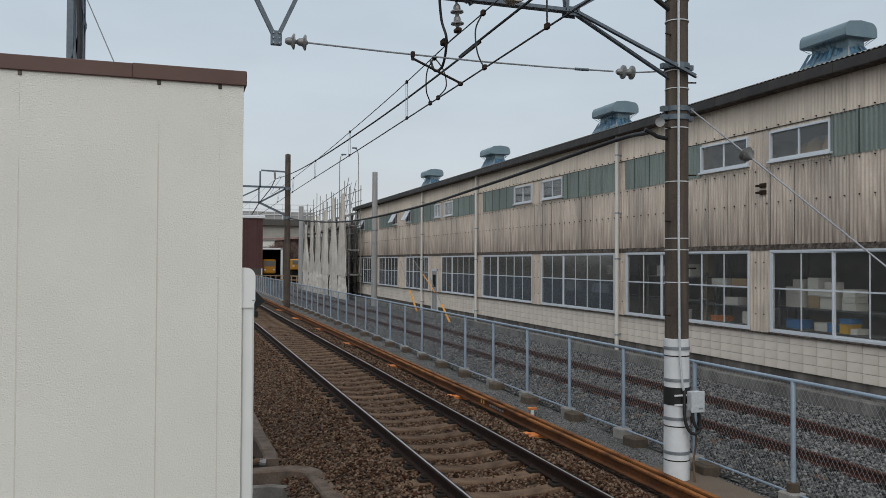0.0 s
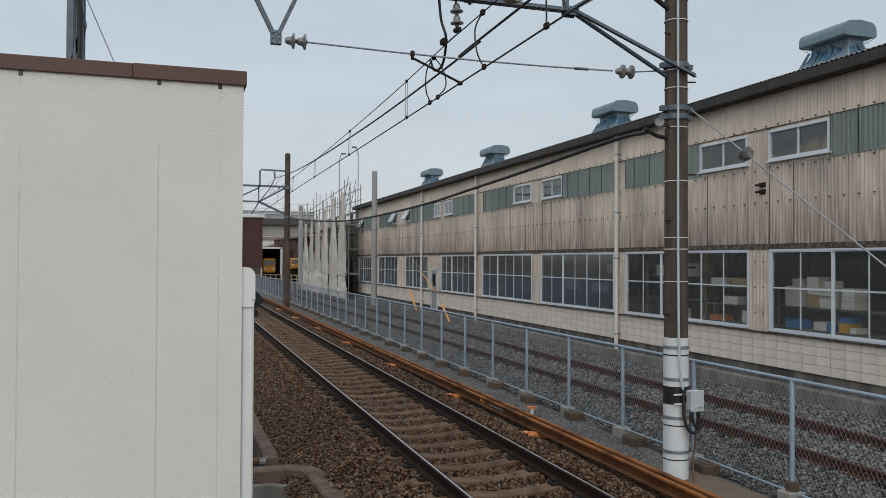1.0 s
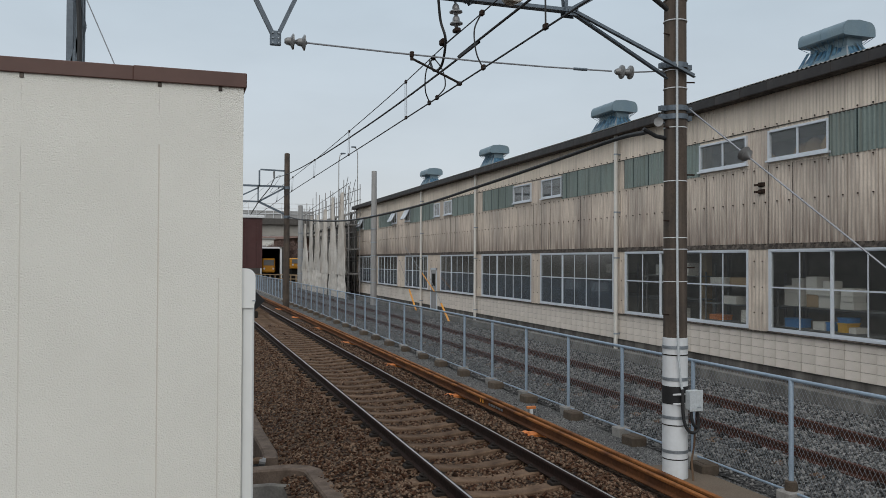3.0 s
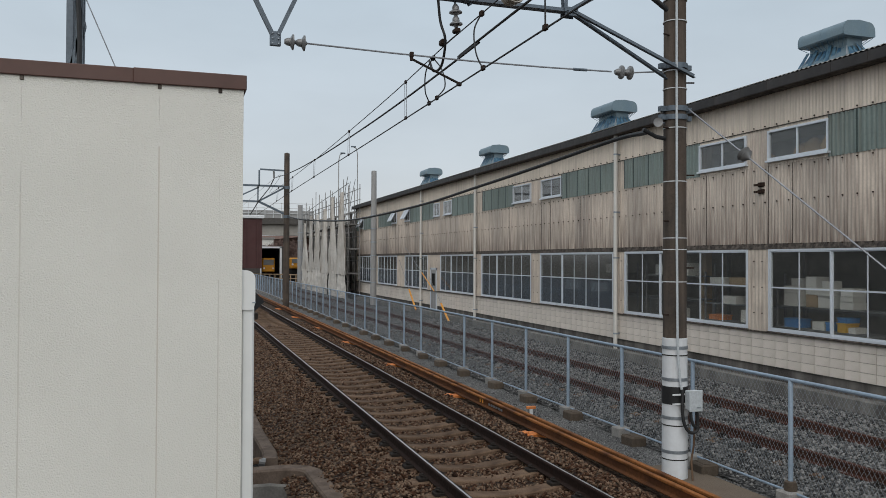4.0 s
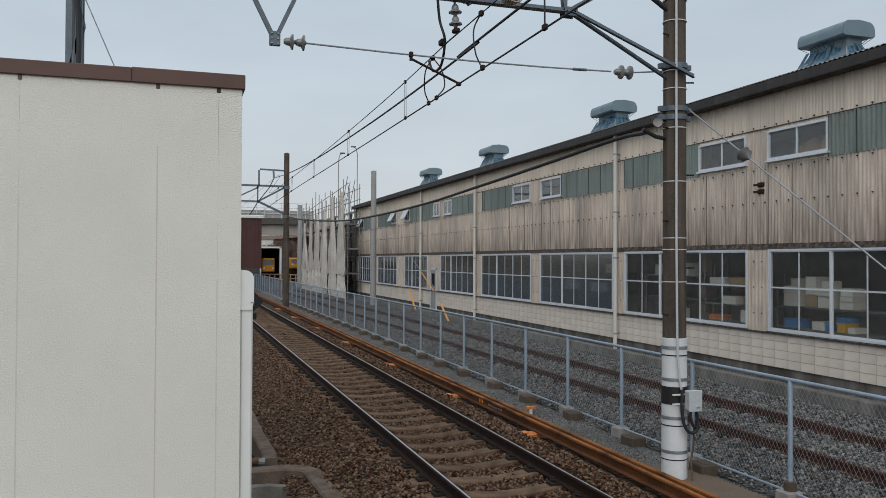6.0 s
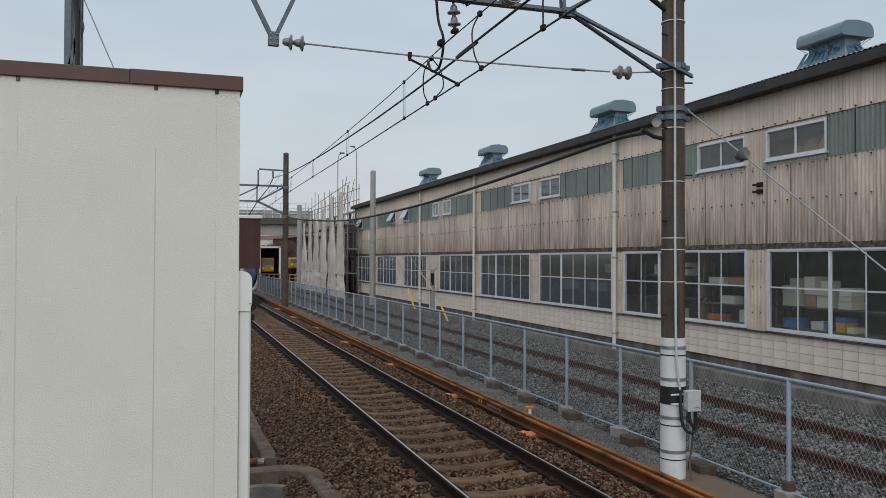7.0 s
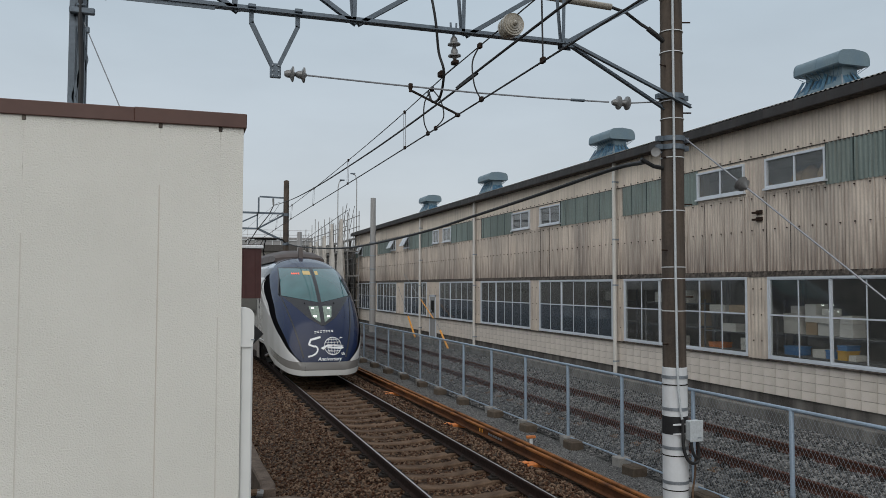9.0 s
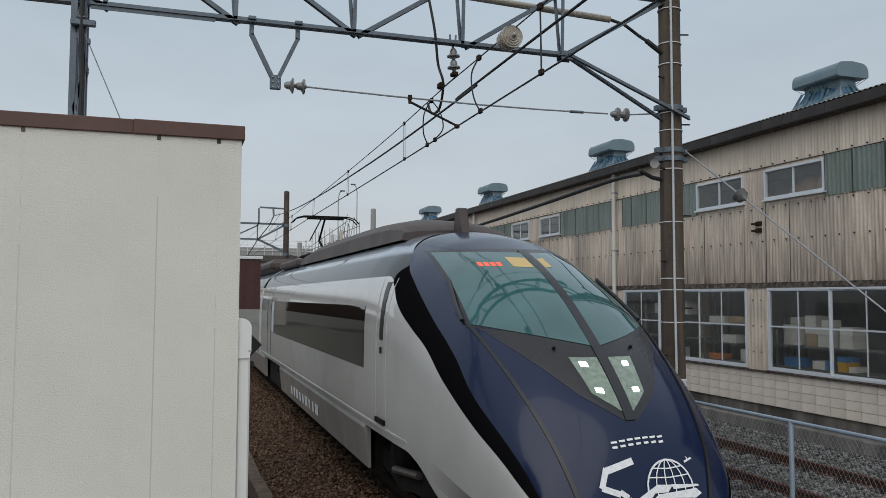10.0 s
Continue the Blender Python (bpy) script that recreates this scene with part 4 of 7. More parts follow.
while y < 60:
    L = 0.93
    f = part("fascia_board", fm.get("f") or Geo().box(-0.03, 0.02, 0.003, L - 0.003, -0.22, -0.005, 0.006), M["fascia"], roof)
    fm["f"] = f.data
    f.location = (12.55, y, EAVE_Z - random.uniform(0, 0.008))
    y += L
part("soffit", Geo().box(12.56, WX, 2.7, 60.4, 6.50, 6.53), M["drip"], roof)

# drainpipes
for y, top in ((9.2, 6.5), (21.72, 6.56), (34.05, 6.56), (42.6, 6.5), (53.8, 6.5)):
    d = thing("drainpipe", "white drainpipe strapped to the workshop wall", "drainpipe", "drainpipes of the workshop")
    g = Geo().rod((12.74, y, -0.25), (12.74, y, top), 0.062, 14)
    part("pipe", g, M["pipe"], d, smooth=True)
    for z in (0.4, 2.72, 4.12, 5.9):
        part("clamp", Geo().lathe([(0, 0.067), (0.05, 0.067)], (12.74, y, z), (0, 0, 1), 14).box(12.8, 12.9, y - 0.012, y + 0.012, z, z + 0.05), M["band"], d)

# shelves and stock behind the near windows
def shelf_unit(y0, y1, x, levels):
    s = thing("storage_shelf", "grey steel storage shelf inside the workshop", "shelf", "shelves in the workshop")
    for yy in (y0, y1):
        for xx in (x, x + 0.5):
            part("upright", Geo().box(xx - 0.02, xx + 0.02, yy - 0.02, yy + 0.02, 0.1, levels[-1] + 0.35), M["shelf"], s)
    for z in levels:
        part("shelf_board", Geo().box(x - 0.02, x + 0.52, y0, y1, z - 0.03, z), M["shelf"], s)


def carton(x, y, z, w, h, mat, name="carton", label="pale cardboard carton on a workshop shelf", cat="carton"):
    g = Geo().box(0, 0.36, 0, w, 0, h, 0.006)
    if name == "carton":
        g.box(0.0, 0.36, w / 2 - 0.02, w / 2 + 0.02, h, h + 0.002)
    else:
        g.box(-0.012, 0.372, -0.012, w + 0.012, h - 0.03, h + 0.004, 0.004)
    c = tagged(part(name, g, mat), label, cat, "stock on the shelves")
    c.location = (x, y, z)
    return c


SX = 13.38
for a, b, levels in ((9.3, 11.7, (1.14, 1.63, 2.25)), (12.0, 15.45, (1.14, 1.63)), (15.75, 18.15, (1.12, 1.56, 2.02)), (18.4, 21.0, (1.02, 1.62, 2.25)), (22.3, 24.8, (1.02, 1.62, 2.25)), (25, 27.3, (1.02, 1.62, 2.25))):
    shelf_unit(a, b, SX, levels)
rs = random.Random(5)
for y, z, w, h, m in [(14.80, 1.63, 0.49, 0.30, "carton"), (14.80, 1.932, 0.51, 0.16, "carton"), (14.82, 2.094, 0.25, 0.17, "carton"), (14.28, 1.63, 0.34, 0.28, "carton_brown"), (14.30, 1.912, 0.32, 0.40, "carton"),
                      (13.88, 1.63, 0.38, 0.27, "carton"), (13.88, 1.902, 0.38, 0.17, "carton"), (13.91, 2.074, 0.20, 0.15, "carton"), (13.28, 1.63, 0.37, 0.16, "carton"), (13.28, 1.792, 0.34, 0.12, "carton"), (13.29, 1.914, 0.33, 0.17, "carton"),
                      (14.02, 1.14, 0.36, 0.18, "carton"), (13.20, 1.14, 0.19, 0.12, "carton"), (17.39, 2.02, 0.62, 0.21, "carton"), (16.55, 2.02, 0.70, 0.22, "carton_brown"), (16.55, 1.12, 0.26, 0.31, "carton"), (16.95, 1.56, 0.55, 0.20, "carton")]:
    carton(SX + 0.02 + rs.uniform(0, 0.06), y, z, w, h, M[m])
for y, z, w, h in ((19.0, 2.25, 0.5, 0.35), (20.0, 2.25, 0.6, 0.3), (19.4, 1.02, 0.4, 0.3), (23.0, 2.25, 0.5, 0.3), (24.0, 1.62, 0.5, 0.3), (26.0, 1.62, 0.5, 0.35), (10.6, 1.63, 0.5, 0.4), (11.2, 1.63, 0.3, 0.3)):
    carton(SX + 0.05, y, z, w, h, M["carton"])
for y, z, w, h, m in [(14.80, 1.14, 0.44, 0.20, "blue_bin"), (13.86, 1.14, 0.12, 0.19, "blue_bin"), (13.42, 1.14, 0.24, 0.20, "yellow_bin"), (13.40, 1.346, 0.25, 0.11, "blue_bin"), (17.55, 1.12, 0.48, 0.13, "orange")]:
    carton(SX + 0.02, y, z, w, h, M[m], "storage_bin", "coloured plastic bin on a workshop shelf", "bin")
for y in (10.4, 18.9):
    structure("column", Geo().box(13.95, 14.15, y, y + 0.24, 0.1, 6.3, 0.01), M["carton_brown"], "tan steel column inside the workshop")

# goods stored high up behind the upper windows
loft_shelf = thing("storage_platform", "dark steel storage platform behind the upper windows", "platform")
part("deck", Geo().box(13.25, 14.3, 12.6, 18.4, 4.82, 4.90), M["shelf"], loft_shelf)
for y in (12.7, 15.5, 18.3):
    part("upright", Geo().box(14.2, 14.28, y - 0.04, y + 0.04, 0.1, 4.82), M["shelf"], loft_shelf)
for x, y, w, h in ((13.6, 13.75, 0.40, 0.62), (13.55, 14.45, 0.22, 0.55), (13.62, 14.85, 0.24, 0.48), (13.6, 16.1, 0.26, 0.42), (13.65, 16.8, 0.30, 0.30)):
    sk = tagged(part("sack", Geo().lathe([(0, w * 0.75), (h * 0.08, w), (h * 0.45, w * 1.04), (h * 0.8, w * 0.8), (h * 0.93, w * 0.4), (h, w * 0.15)], (0, 0, 0), (0, 0, 1), 14), M["sack"], smooth=True), "tan cloth sack on the storage platform", "sack", "sacks in the workshop")
    sk.location = (x, y, 4.90)
# roof ventilators
def ventilator(x, y):
    v = thing("roof_ventilator", "blue-grey steel box ventilator on the workshop roof", "ventilator", "roof ventilators", at=(x, y, 7.32 + (x - 14.75) * 0.3))
    v.scale = (0.80, 0.80, 0.80)
    bx, by = 0.29, 0.76
    g = Geo()

    def ring(w, d, z):
        return [(-w, -d, z), (w, -d, z), (w, d, z), (-w, d, z)]
    rings = ring(bx * 1.9, by * 1.35, -0.25) + ring(bx * 1.75, by * 1.28, 0.10) + ring(bx * 1.05, by * 1.0, 0.42) + ring(bx, by, 0.85)
    g.add(rings, [(4 * k + i, 4 * k + (i + 1) % 4, 4 * k + 4 + (i + 1) % 4, 4 * k + 4 + i) for k in range(3) for i in range(4)] + [(12, 13, 14, 15)])
    part("throat", g, M["vent"], v)
    for q in (-1, 1):
        part("corner_strip", Geo().beam((-bx * 1.06, q * by * 1.0, 0.42), (-bx * 1.78, q * by * 1.29, 0.08), 0.03, 0.03), M["wire_steel"], v)
    W, L = 0.62, 0.96
    prof = [(W - 0.05, 0.70), (W, 0.74)]
    for k in range(7):
        a = math.pi / 2 * k / 6
        prof.append((W - 0.24 + 0.24 * math.cos(a), 0.88 + 0.28 * math.sin(a)))
    prof += [(0, 1.20)]
    prof += [(-x, z) for x, z in reversed(prof[:-1])]
    part("hood", Geo().extrude(prof, "y", -L, L), M["vent"], v, smooth=True)
    for k in range(3):
        yy = -L + 0.02 + k * (L - 0.02)
        part("hood_rib", Geo().extrude([(x * 1.012, 0.95 + (z - 0.95) * 1.02) for x, z in prof], "y", yy - 0.012, yy + 0.012), M["vent"], v, smooth=True)
    for k in range(9):
        for sx in (-1, 1):
            yy = -L + k * 2 * L / 8
            part("stay", Geo().beam((sx * (W - 0.03), yy, 0.72), (sx * (bx + 0.04), yy * 0.62, 0.44), 0.008, 0.016), M["tarp_blue"], v)
    g = Geo()
    rt = random.Random(int(y * 10))
    for k in range(9):
        a = -by * 1.25 + k * by * 2.5 / 8
        top, low = 0.36 + rt.uniform(0, 0.22), 0.02 - rt.uniform(0.02, 0.12)
        g.add([(-bx * 1.12, a * 0.8, top), (-bx * 1.12, (a + 0.17) * 0.8, top + 0.03), (-bx * 1.92, a + 0.19, low), (-bx * 1.90, a, low + 0.03)], [(0, 1, 2, 3)])
    for k in range(4):
        a = -bx * 1.5 + k * bx * 0.8
        g.add([(a * 0.7, -by * 1.04, 0.36 + rt.uniform(0, 0.2)), ((a + 0.2) * 0.7, -by * 1.04, 0.4), (a + 0.26, -by * 1.40, 0.0), (a, -by * 1.38, 0.02)], [(0, 1, 2, 3)])
    tagged(part("sheet", g, M["tarp_blue"], v, "torn blue sheet round the base"), kind="stuff")
    return v


for x, y in ((15.9, 16.25), (14.75, 25.3), (14.75, 36.8), (14.75, 47.2)):
    ventilator(x, y)
for z in (4.28, 4.44):
    b = tagged(part("wall_bracket", Geo().beam((WX - 0.02, 15.38, z), (WX - 0.2, 15.42, z - 0.02), 0.05, 0.05).box(WX - 0.06, WX, 15.28, 15.48, z - 0.05, z + 0.05, 0.01), M["bolt"]), "small rusted bracket on the siding", "bracket", "rusted brackets")


# ---- overhead line ----
GY, PX = 9.65, 6.61
pole = thing("catenary_pole", "weathered brown concrete pole with a white-wrapped foot", "pole", at=(PX, GY, 0))
part("shaft", Geo().lathe([(-0.6, 0.166), (7.4, 0.150), (7.42, 0.05)], (0, 0, 0), (0, 0, 1), 32), M["pole"], pole, smooth=True)
part("white_wrap", Geo().lathe([(-0.42, 0.176), (1.57, 0.171), (1.575, 0.163)], (0, 0, 0), (0, 0, 1), 32), M["white_wrap"], pole, "white protective wrap", smooth=True)
for z in (-0.02, 0.45, 0.98, 1.42):
    part("buckle_band", Geo().lathe([(z, 0.1785), (z + 0.045, 0.1785)], (0, 0, 0), (0, 0, 1), 32), M["band"], pole, "perforated steel band", smooth=True)
    part("wrap_strap", Geo().lathe([(z - 0.09, 0.178), (z - 0.075, 0.178)], (0, 0, 0), (0, 0, 1), 24), M["clip"], pole, smooth=True)
part("black_band", Geo().lathe([(0.66, 0.1795), (0.90, 0.1795)], (0, 0, 0), (0, 0, 1), 32), M["black"], pole, "black tape band", smooth=True)
for z in (2.35, 2.8, 2.96, 3.75, 4.5, 4.64, 5.05, 5.3, 6.0, 6.3, 6.8):
    part("strap", Geo().lathe([(z, 0.166), (z + 0.012, 0.166)], (0, 0, 0), (0, 0, 1), 24), M["white_rail"], pole, "pale strap", smooth=True)
for z in (4.62, 4.74, 5.34):
    part("pole_band", Geo().lathe([(z, 0.176), (z + 0.07, 0.176)], (0, 0, 0), (0, 0, 1), 24).box(0.15, 0.25, -0.04, 0.04, z, z + 0.07).box(-0.25, -0.15, -0.04, 0.04, z, z + 0.07), M["steel"], pole, "bolted steel pole band")
part("conduit", Geo().path([(-0.085, -0.165, 7.0), (-0.085, -0.172, 3.0), (-0.085, -0.19, 1.62), (-0.08, -0.20, 1.3), (-0.05, -0.205, 0.98), (-0.03, -0.21, 0.88)], 0.017, 8), M["box_grey"], pole, "pale cable conduit", smooth=True)
for k in range(8):
    z = 1.9 + k * 0.65
    part("step_bolt", Geo().rod((0.13 if k % 2 else -0.13, -0.06, z), (0.25 if k % 2 else -0.25, -0.10, z), 0.011, 6), M["bolt"], pole)
jb = thing("junction_box", "light grey junction box clamped to the pole", "junction box", at=(PX, GY, 0))
part("case", Geo().box(0.015, 0.205, -0.33, -0.21, 0.60, 0.87, 0.012), M["box_grey"], jb)
part("cover", Geo().box(0.005, 0.215, -0.342, -0.328, 0.59, 0.88, 0.006), M["box_grey"], jb)
part("label_plate", Geo().box(0.12, 0.18, -0.346, -0.342, 0.635, 0.655), M["band"], jb)
for z in (0.67, 0.80):
    part("bracket", Geo().box(-0.17, 0.25, -0.215, -0.195, z, z + 0.02), M["white_rail"], jb)
    part("bracket_bolt", Geo().lathe([(0, 0.02), (0.03, 0.018)], (0.235, -0.215, z + 0.01), (0, -1, 0), 8), M["white_rail"], jb)
part("cable", Geo().path(smooth_line([(-0.02, -0.21, 0.88), (-0.035, -0.23, 0.66), (-0.03, -0.25, 0.46), (0.02, -0.27, 0.33), (0.10, -0.28, 0.29), (0.17, -0.28, 0.33), (0.185, -0.27, 0.45), (0.165, -0.27, 0.60)], 5), 0.023, 8), M["black"], jb, "looped black cable", smooth=True)
part("cable", Geo().path(smooth_line([(0.07, -0.27, 0.61), (0.07, -0.28, 0.50), (0.10, -0.29, 0.40), (0.15, -0.29, 0.36)], 5), 0.023, 8), M["black"], jb, "looped black cable", smooth=True)
part("cable", Geo().path(smooth_line([(0.14, -0.26, 0.40), (0.14, -0.24, 0.1), (0.12, -0.22, -0.1), (0.12, -0.24, -0.3), (0.10, -0.28, -0.40)], 5), 0.014, 8), M["sleeper"], jb, smooth=True)

gantry = thing("catenary_gantry", "blue-grey galvanised lattice beam across the track", "gantry")
ZB, ZT, XA, XB = 5.965, 6.90, -1.25, 4.99
BAYS = [4.93 - 1.435 * k for k in range(7)]
for dy in (-0.035, 0.035):
    part("chord", Geo().angle((XA - 4, GY + dy, ZB), (XB, GY + dy, ZB), 0.06), M["steel"], gantry)
    part("chord", Geo().angle((XA - 4, GY + dy, ZT), (PX - 0.1, GY + dy, ZT + 0.02), 0.065), M["steel"], gantry)
    for k, x in enumerate(BAYS):
        part("upright", Geo().angle((x - 0.02, GY + dy, ZB), (x - (0.10 if dy > 0 else 0.0), GY + dy, ZT), 0.045, up=(0, 1, 0)), M["steel"], gantry)
        if k + 1 < len(BAYS):
            p, q = ((x, ZT), (BAYS[k + 1], ZB)) if k < 2 else ((x, ZB), (BAYS[k + 1], ZT))
            part("diagonal", Geo().angle((p[0], GY + dy, p[1]), (q[0], GY + dy, q[1]), 0.05, up=(0, 1, 0)), M["steel"], gantry)
    part("knee_brace", Geo().angle((XB, GY + dy, ZB + 0.0), (PX + (0.16 if dy < 0 else -0.15), GY + (-0.20 if dy < 0 else 0), 5.19), 0.06), M["steel"], gantry)
    part("end_strut", Geo().angle((XB, GY + dy, ZB + 0.03), (PX - 0.1, GY + dy, ZT), 0.055), M["steel"], gantry)
for x in BAYS:
    part("cross_bar", Geo().beam((x, GY - 0.05, ZB), (x, GY + 0.05, ZB), 0.05, 0.01), M["steel"], gantry)
for q in (-0.07, 0.07):
    part("gusset", Geo().box(4.86, 5.05, GY + q - 0.005, GY + q + 0.005, ZB - 0.045, ZB + 0.07), M["steel"], gantry)
    for k in range(3):
        part("gusset_bolt", Geo().lathe([(0, 0.014), (0.016, 0.011)], (4.89 + k * 0.06, GY - 0.075, ZB + 0.01), (0, -1, 0), 6), M["band"], gantry)
part("splice_plate", Geo().box(-1.0, 0.35, GY - 0.075, GY - 0.062, ZB - 0.05, ZB + 0.02), M["steel"], gantry)
# lattice mast behind the hut
for dx, dy in ((-0.075, -0.1), (0.02, -0.1), (-0.075, 0.1), (0.02, 0.1)):
    part("mast_leg", Geo().angle((-1.055 + dx, GY + dy, -0.6), (-1.055 + dx, GY + dy, 7.3), 0.065, up=(0, 1, 0)), M["steel"], gantry)
for k in range(16):
    z = -0.4 + k * 0.47
    for dy in (-0.1, 0.1):
        part("lacing", Geo().beam((-1.135 if k % 2 else -1.03, GY + dy, z), (-1.03 if k % 2 else -1.135, GY + dy, z + 0.47), 0.04, 0.008, (0, 1, 0)), M["steel"], gantry)
part("mast_band", Geo().box(-1.19, -0.93, GY - 0.19, GY - 0.12, 5.68, 5.75, 0.01).box(-1.12, -1.02, GY - 0.19, GY - 0.12, 5.75, 5.80, 0.02), M["steel"], gantry)
part("mast_cable", Geo().path([(-1.08, GY - 0.16, 7.2), (-1.075, GY - 0.17, 5.6), (-1.05, GY - 0.17, 5.0), (-1.07, GY - 0.17, 4.0), (-1.04, GY - 0.17, 2.0)], 0.026, 8), M["black"], gantry, "black cable down the mast", smooth=True)
part("mast_stay", Geo().rod((-1.040, GY - 0.15, 5.590), (-0.318, GY - 0.15, 3.880), 0.0065, 6), M["wire_steel"], gantry)
part("stay_clamp", Geo().box(-1.020, -0.980, GY - 0.17, GY - 0.13, 5.475, 5.545, 0.01), M["steel"], gantry)
# V hanger
vh = thing("v_hanger", "steel V-shaped hanger clamped to the lattice beam", "hanger")
for x in (0.775, 1.325):
    part("arm", Geo().beam((x, GY, 6.02), (x, GY, 5.82), 0.05, 0.06, (0, 1, 0)).beam((x, GY, 5.83), (1.065 + (x - 1.065) * 0.12, GY, 5.32), 0.05, 0.06, (0, 1, 0)), M["steel"], vh)
    part("clamp", Geo().box(x - 0.045, x + 0.045, GY - 0.10, GY + 0.10, 5.99, 6.03, 0.005), M["steel"], vh)
part("plate", Geo().box(1.00, 1.13, GY - 0.025, GY + 0.025, 5.185, 5.36, 0.008), M["steel"], vh)
for x in (1.03, 1.10):
    for z in (5.21, 5.27, 5.33):
        part("bolt", Geo().lathe([(0, 0.011), (0.016, 0.009)], (x, GY - 0.025, z), (0, -1, 0), 6), M["band"], vh)


def disc_insulator(parent, o, d, n=2, r=0.105, mat="porcelain_grey", pitch=0.135):
    d = Vector(d).normalized()
    for k in range(n):
        q = Vector(o) + d * (k * pitch)
        part("disc", Geo().lathe([(0, 0.025), (0.03, 0.045), (0.07, 0.05), (0.085, r * 0.8), (0.095, r), (0.11, r), (0.112, 0.04), (pitch, 0.02)], q, d, 18), M[mat], parent, smooth=True)


tie = thing("registration_wire", "thin steel cross-span wire with disc insulators", "wire")
disc_insulator(tie, (1.17, GY, 5.25), (1, 0, 0), r=0.095)
part("wire", Geo().path([(1.44, GY, 5.25), (2.5, GY, 5.225), (3.6, GY, 5.21), (4.6, GY, 5.215), (5.6, GY, 5.235)], 0.011, 6), M["wire_steel"], tie)
part("turnbuckle", Geo().rod((5.02, GY, 5.222), (5.22, GY, 5.226), 0.02, 8), M["steel"], tie)
disc_insulator(tie, (5.65, GY, 5.235), (1, 0, 0.02), r=0.095)
part("wire", Geo().rod((5.88, GY, 5.24), (6.42, GY, 5.30), 0.01, 6), M["wire_steel"], tie)
part("clamp", Geo().box(2.73, 2.78, GY - 0.025, GY + 0.025, 5.19, 5.26, 0.008).rod((2.755, GY, 5.19), (2.755, GY, 5.15), 0.022, 8), M["bolt"], tie)
part("steady_arm", Geo().rod((2.76, GY, 5.17), (3.385, GY, 4.91), 0.016, 8), M["clip"], tie, "slanting steady arm")
part("clip", Geo().box(3.36, 3.42, GY - 0.03, GY + 0.03, 4.875, 4.925, 0.008), M["bolt"], tie)

susp = thing("suspension_insulator", "cream two-shed insulator hanging from the beam", "insulator")
part("link", Geo().path([(3.29, GY, 6.10), (3.295, GY, 6.0), (3.33, GY, 5.93), (3.365, GY, 6.0), (3.37, GY, 6.10)], 0.013, 6).rod((3.33, GY, 5.95), (3.335, GY, 5.89), 0.015, 6), M["steel"], susp)
disc_insulator(susp, (3.335, GY, 5.92), (0.04, 0, -1), 2, 0.085, "porcelain_grey", 0.15)
part("saddle", Geo().box(3.31, 3.39, GY - 0.06, GY + 0.06, 5.555, 5.61, 0.012), M["bolt"], susp)
strain = thing("strain_insulator", "large cream ribbed strain insulator on the messenger wire", "insulator")
part("ribbed_body", Geo().lathe([(-0.07, 0.012), (-0.05, 0.03), (-0.02, 0.032), (-0.022, 0.06), (-0.008, 0.064), (-0.012, 0.09), (0.0, 0.094), (-0.003, 0.12), (0.01, 0.124), (0.004, 0.148), (0.04, 0.155), (0.05, 0.10), (0.07, 0.10), (0.075, 0.15), (0.11, 0.15), (0.12, 0.10), (0.14, 0.10), (0.145, 0.14), (0.18, 0.14), (0.2, 0.02)], (0, 0, 0), (0, 1, 0), 28), M["porcelain"], strain, smooth=True)
strain.location, strain.scale = (3.295, 7.6, 5.44), (0.8, 1.0, 0.8)
tube = thing("tube_insulator", "long pale tube insulator beside the beam", "insulator")
part("tube", Geo().rod((3.1, GY + 0.5, 6.86), (5.82, GY + 0.3, 6.69), 0.048, 14), M["porcelain"], tube, smooth=True)
part("cable", Geo().path([(5.82, GY + 0.3, 6.69), (6.0, GY + 0.2, 6.60), (6.18, GY + 0.1, 6.42), (6.34, GY, 6.28), (6.55, GY - 0.05, 6.1)], 0.024, 8), M["black"], tube, smooth=True)
part("sleeve", Geo().rod((6.26, GY + 0.05, 6.35), (6.5, GY - 0.02, 6.15), 0.036, 10), M["black"], tube)


catenary = thing("overhead_wires", "dark contact and messenger wires over the track", "overhead wire")
CONTACT = [(3.1, -20, 4.9), (3.36, GY, 4.88), (3.45, 17, 4.90), (3.56, 27, 4.93), (3.9, 50, 5.0), (3.6, 95, 5.0)]
MESS = [(3.2, -20, 5.9), (3.34, 7.6, 5.55), (3.34, GY, 5.52), (3.40, 13, 5.45), (3.46, 17.1, 5.41), (3.52, 22, 5.38), (3.62, 28, 5.42), (4.0, 38, 5.75), (5.5, 50, 7.6), (4.5, 95, 6.5)]
THICK = [(3.8, -20, 6.1), (3.86, 8.5, 5.68), (3.86, 10.3, 5.61), (3.86, 13.8, 5.56), (3.87, 17.7, 5.57), (3.88, 24, 5.66), (4.3, 33, 6.2), (5.53, 49.9, 7.64)]
part("contact_wire", Geo().path(smooth_line(CONTACT), 0.0105, 6), M["wire_dark"], catenary)
part("messenger_wire", Geo().path(smooth_line(MESS), 0.0085, 6), M["wire_dark"], catenary)
part("feeder_wire", Geo().path(smooth_line(THICK), 0.0165, 8), M["wire_dark"], catenary)


def on(line, y):
    for a, b in zip(line, line[1:]):
        if a[1] <= y <= b[1]:
            k = (y - a[1]) / (b[1] - a[1])
            return Vector(a) * (1 - k) + Vector(b) * k
    return Vector(line[-1])


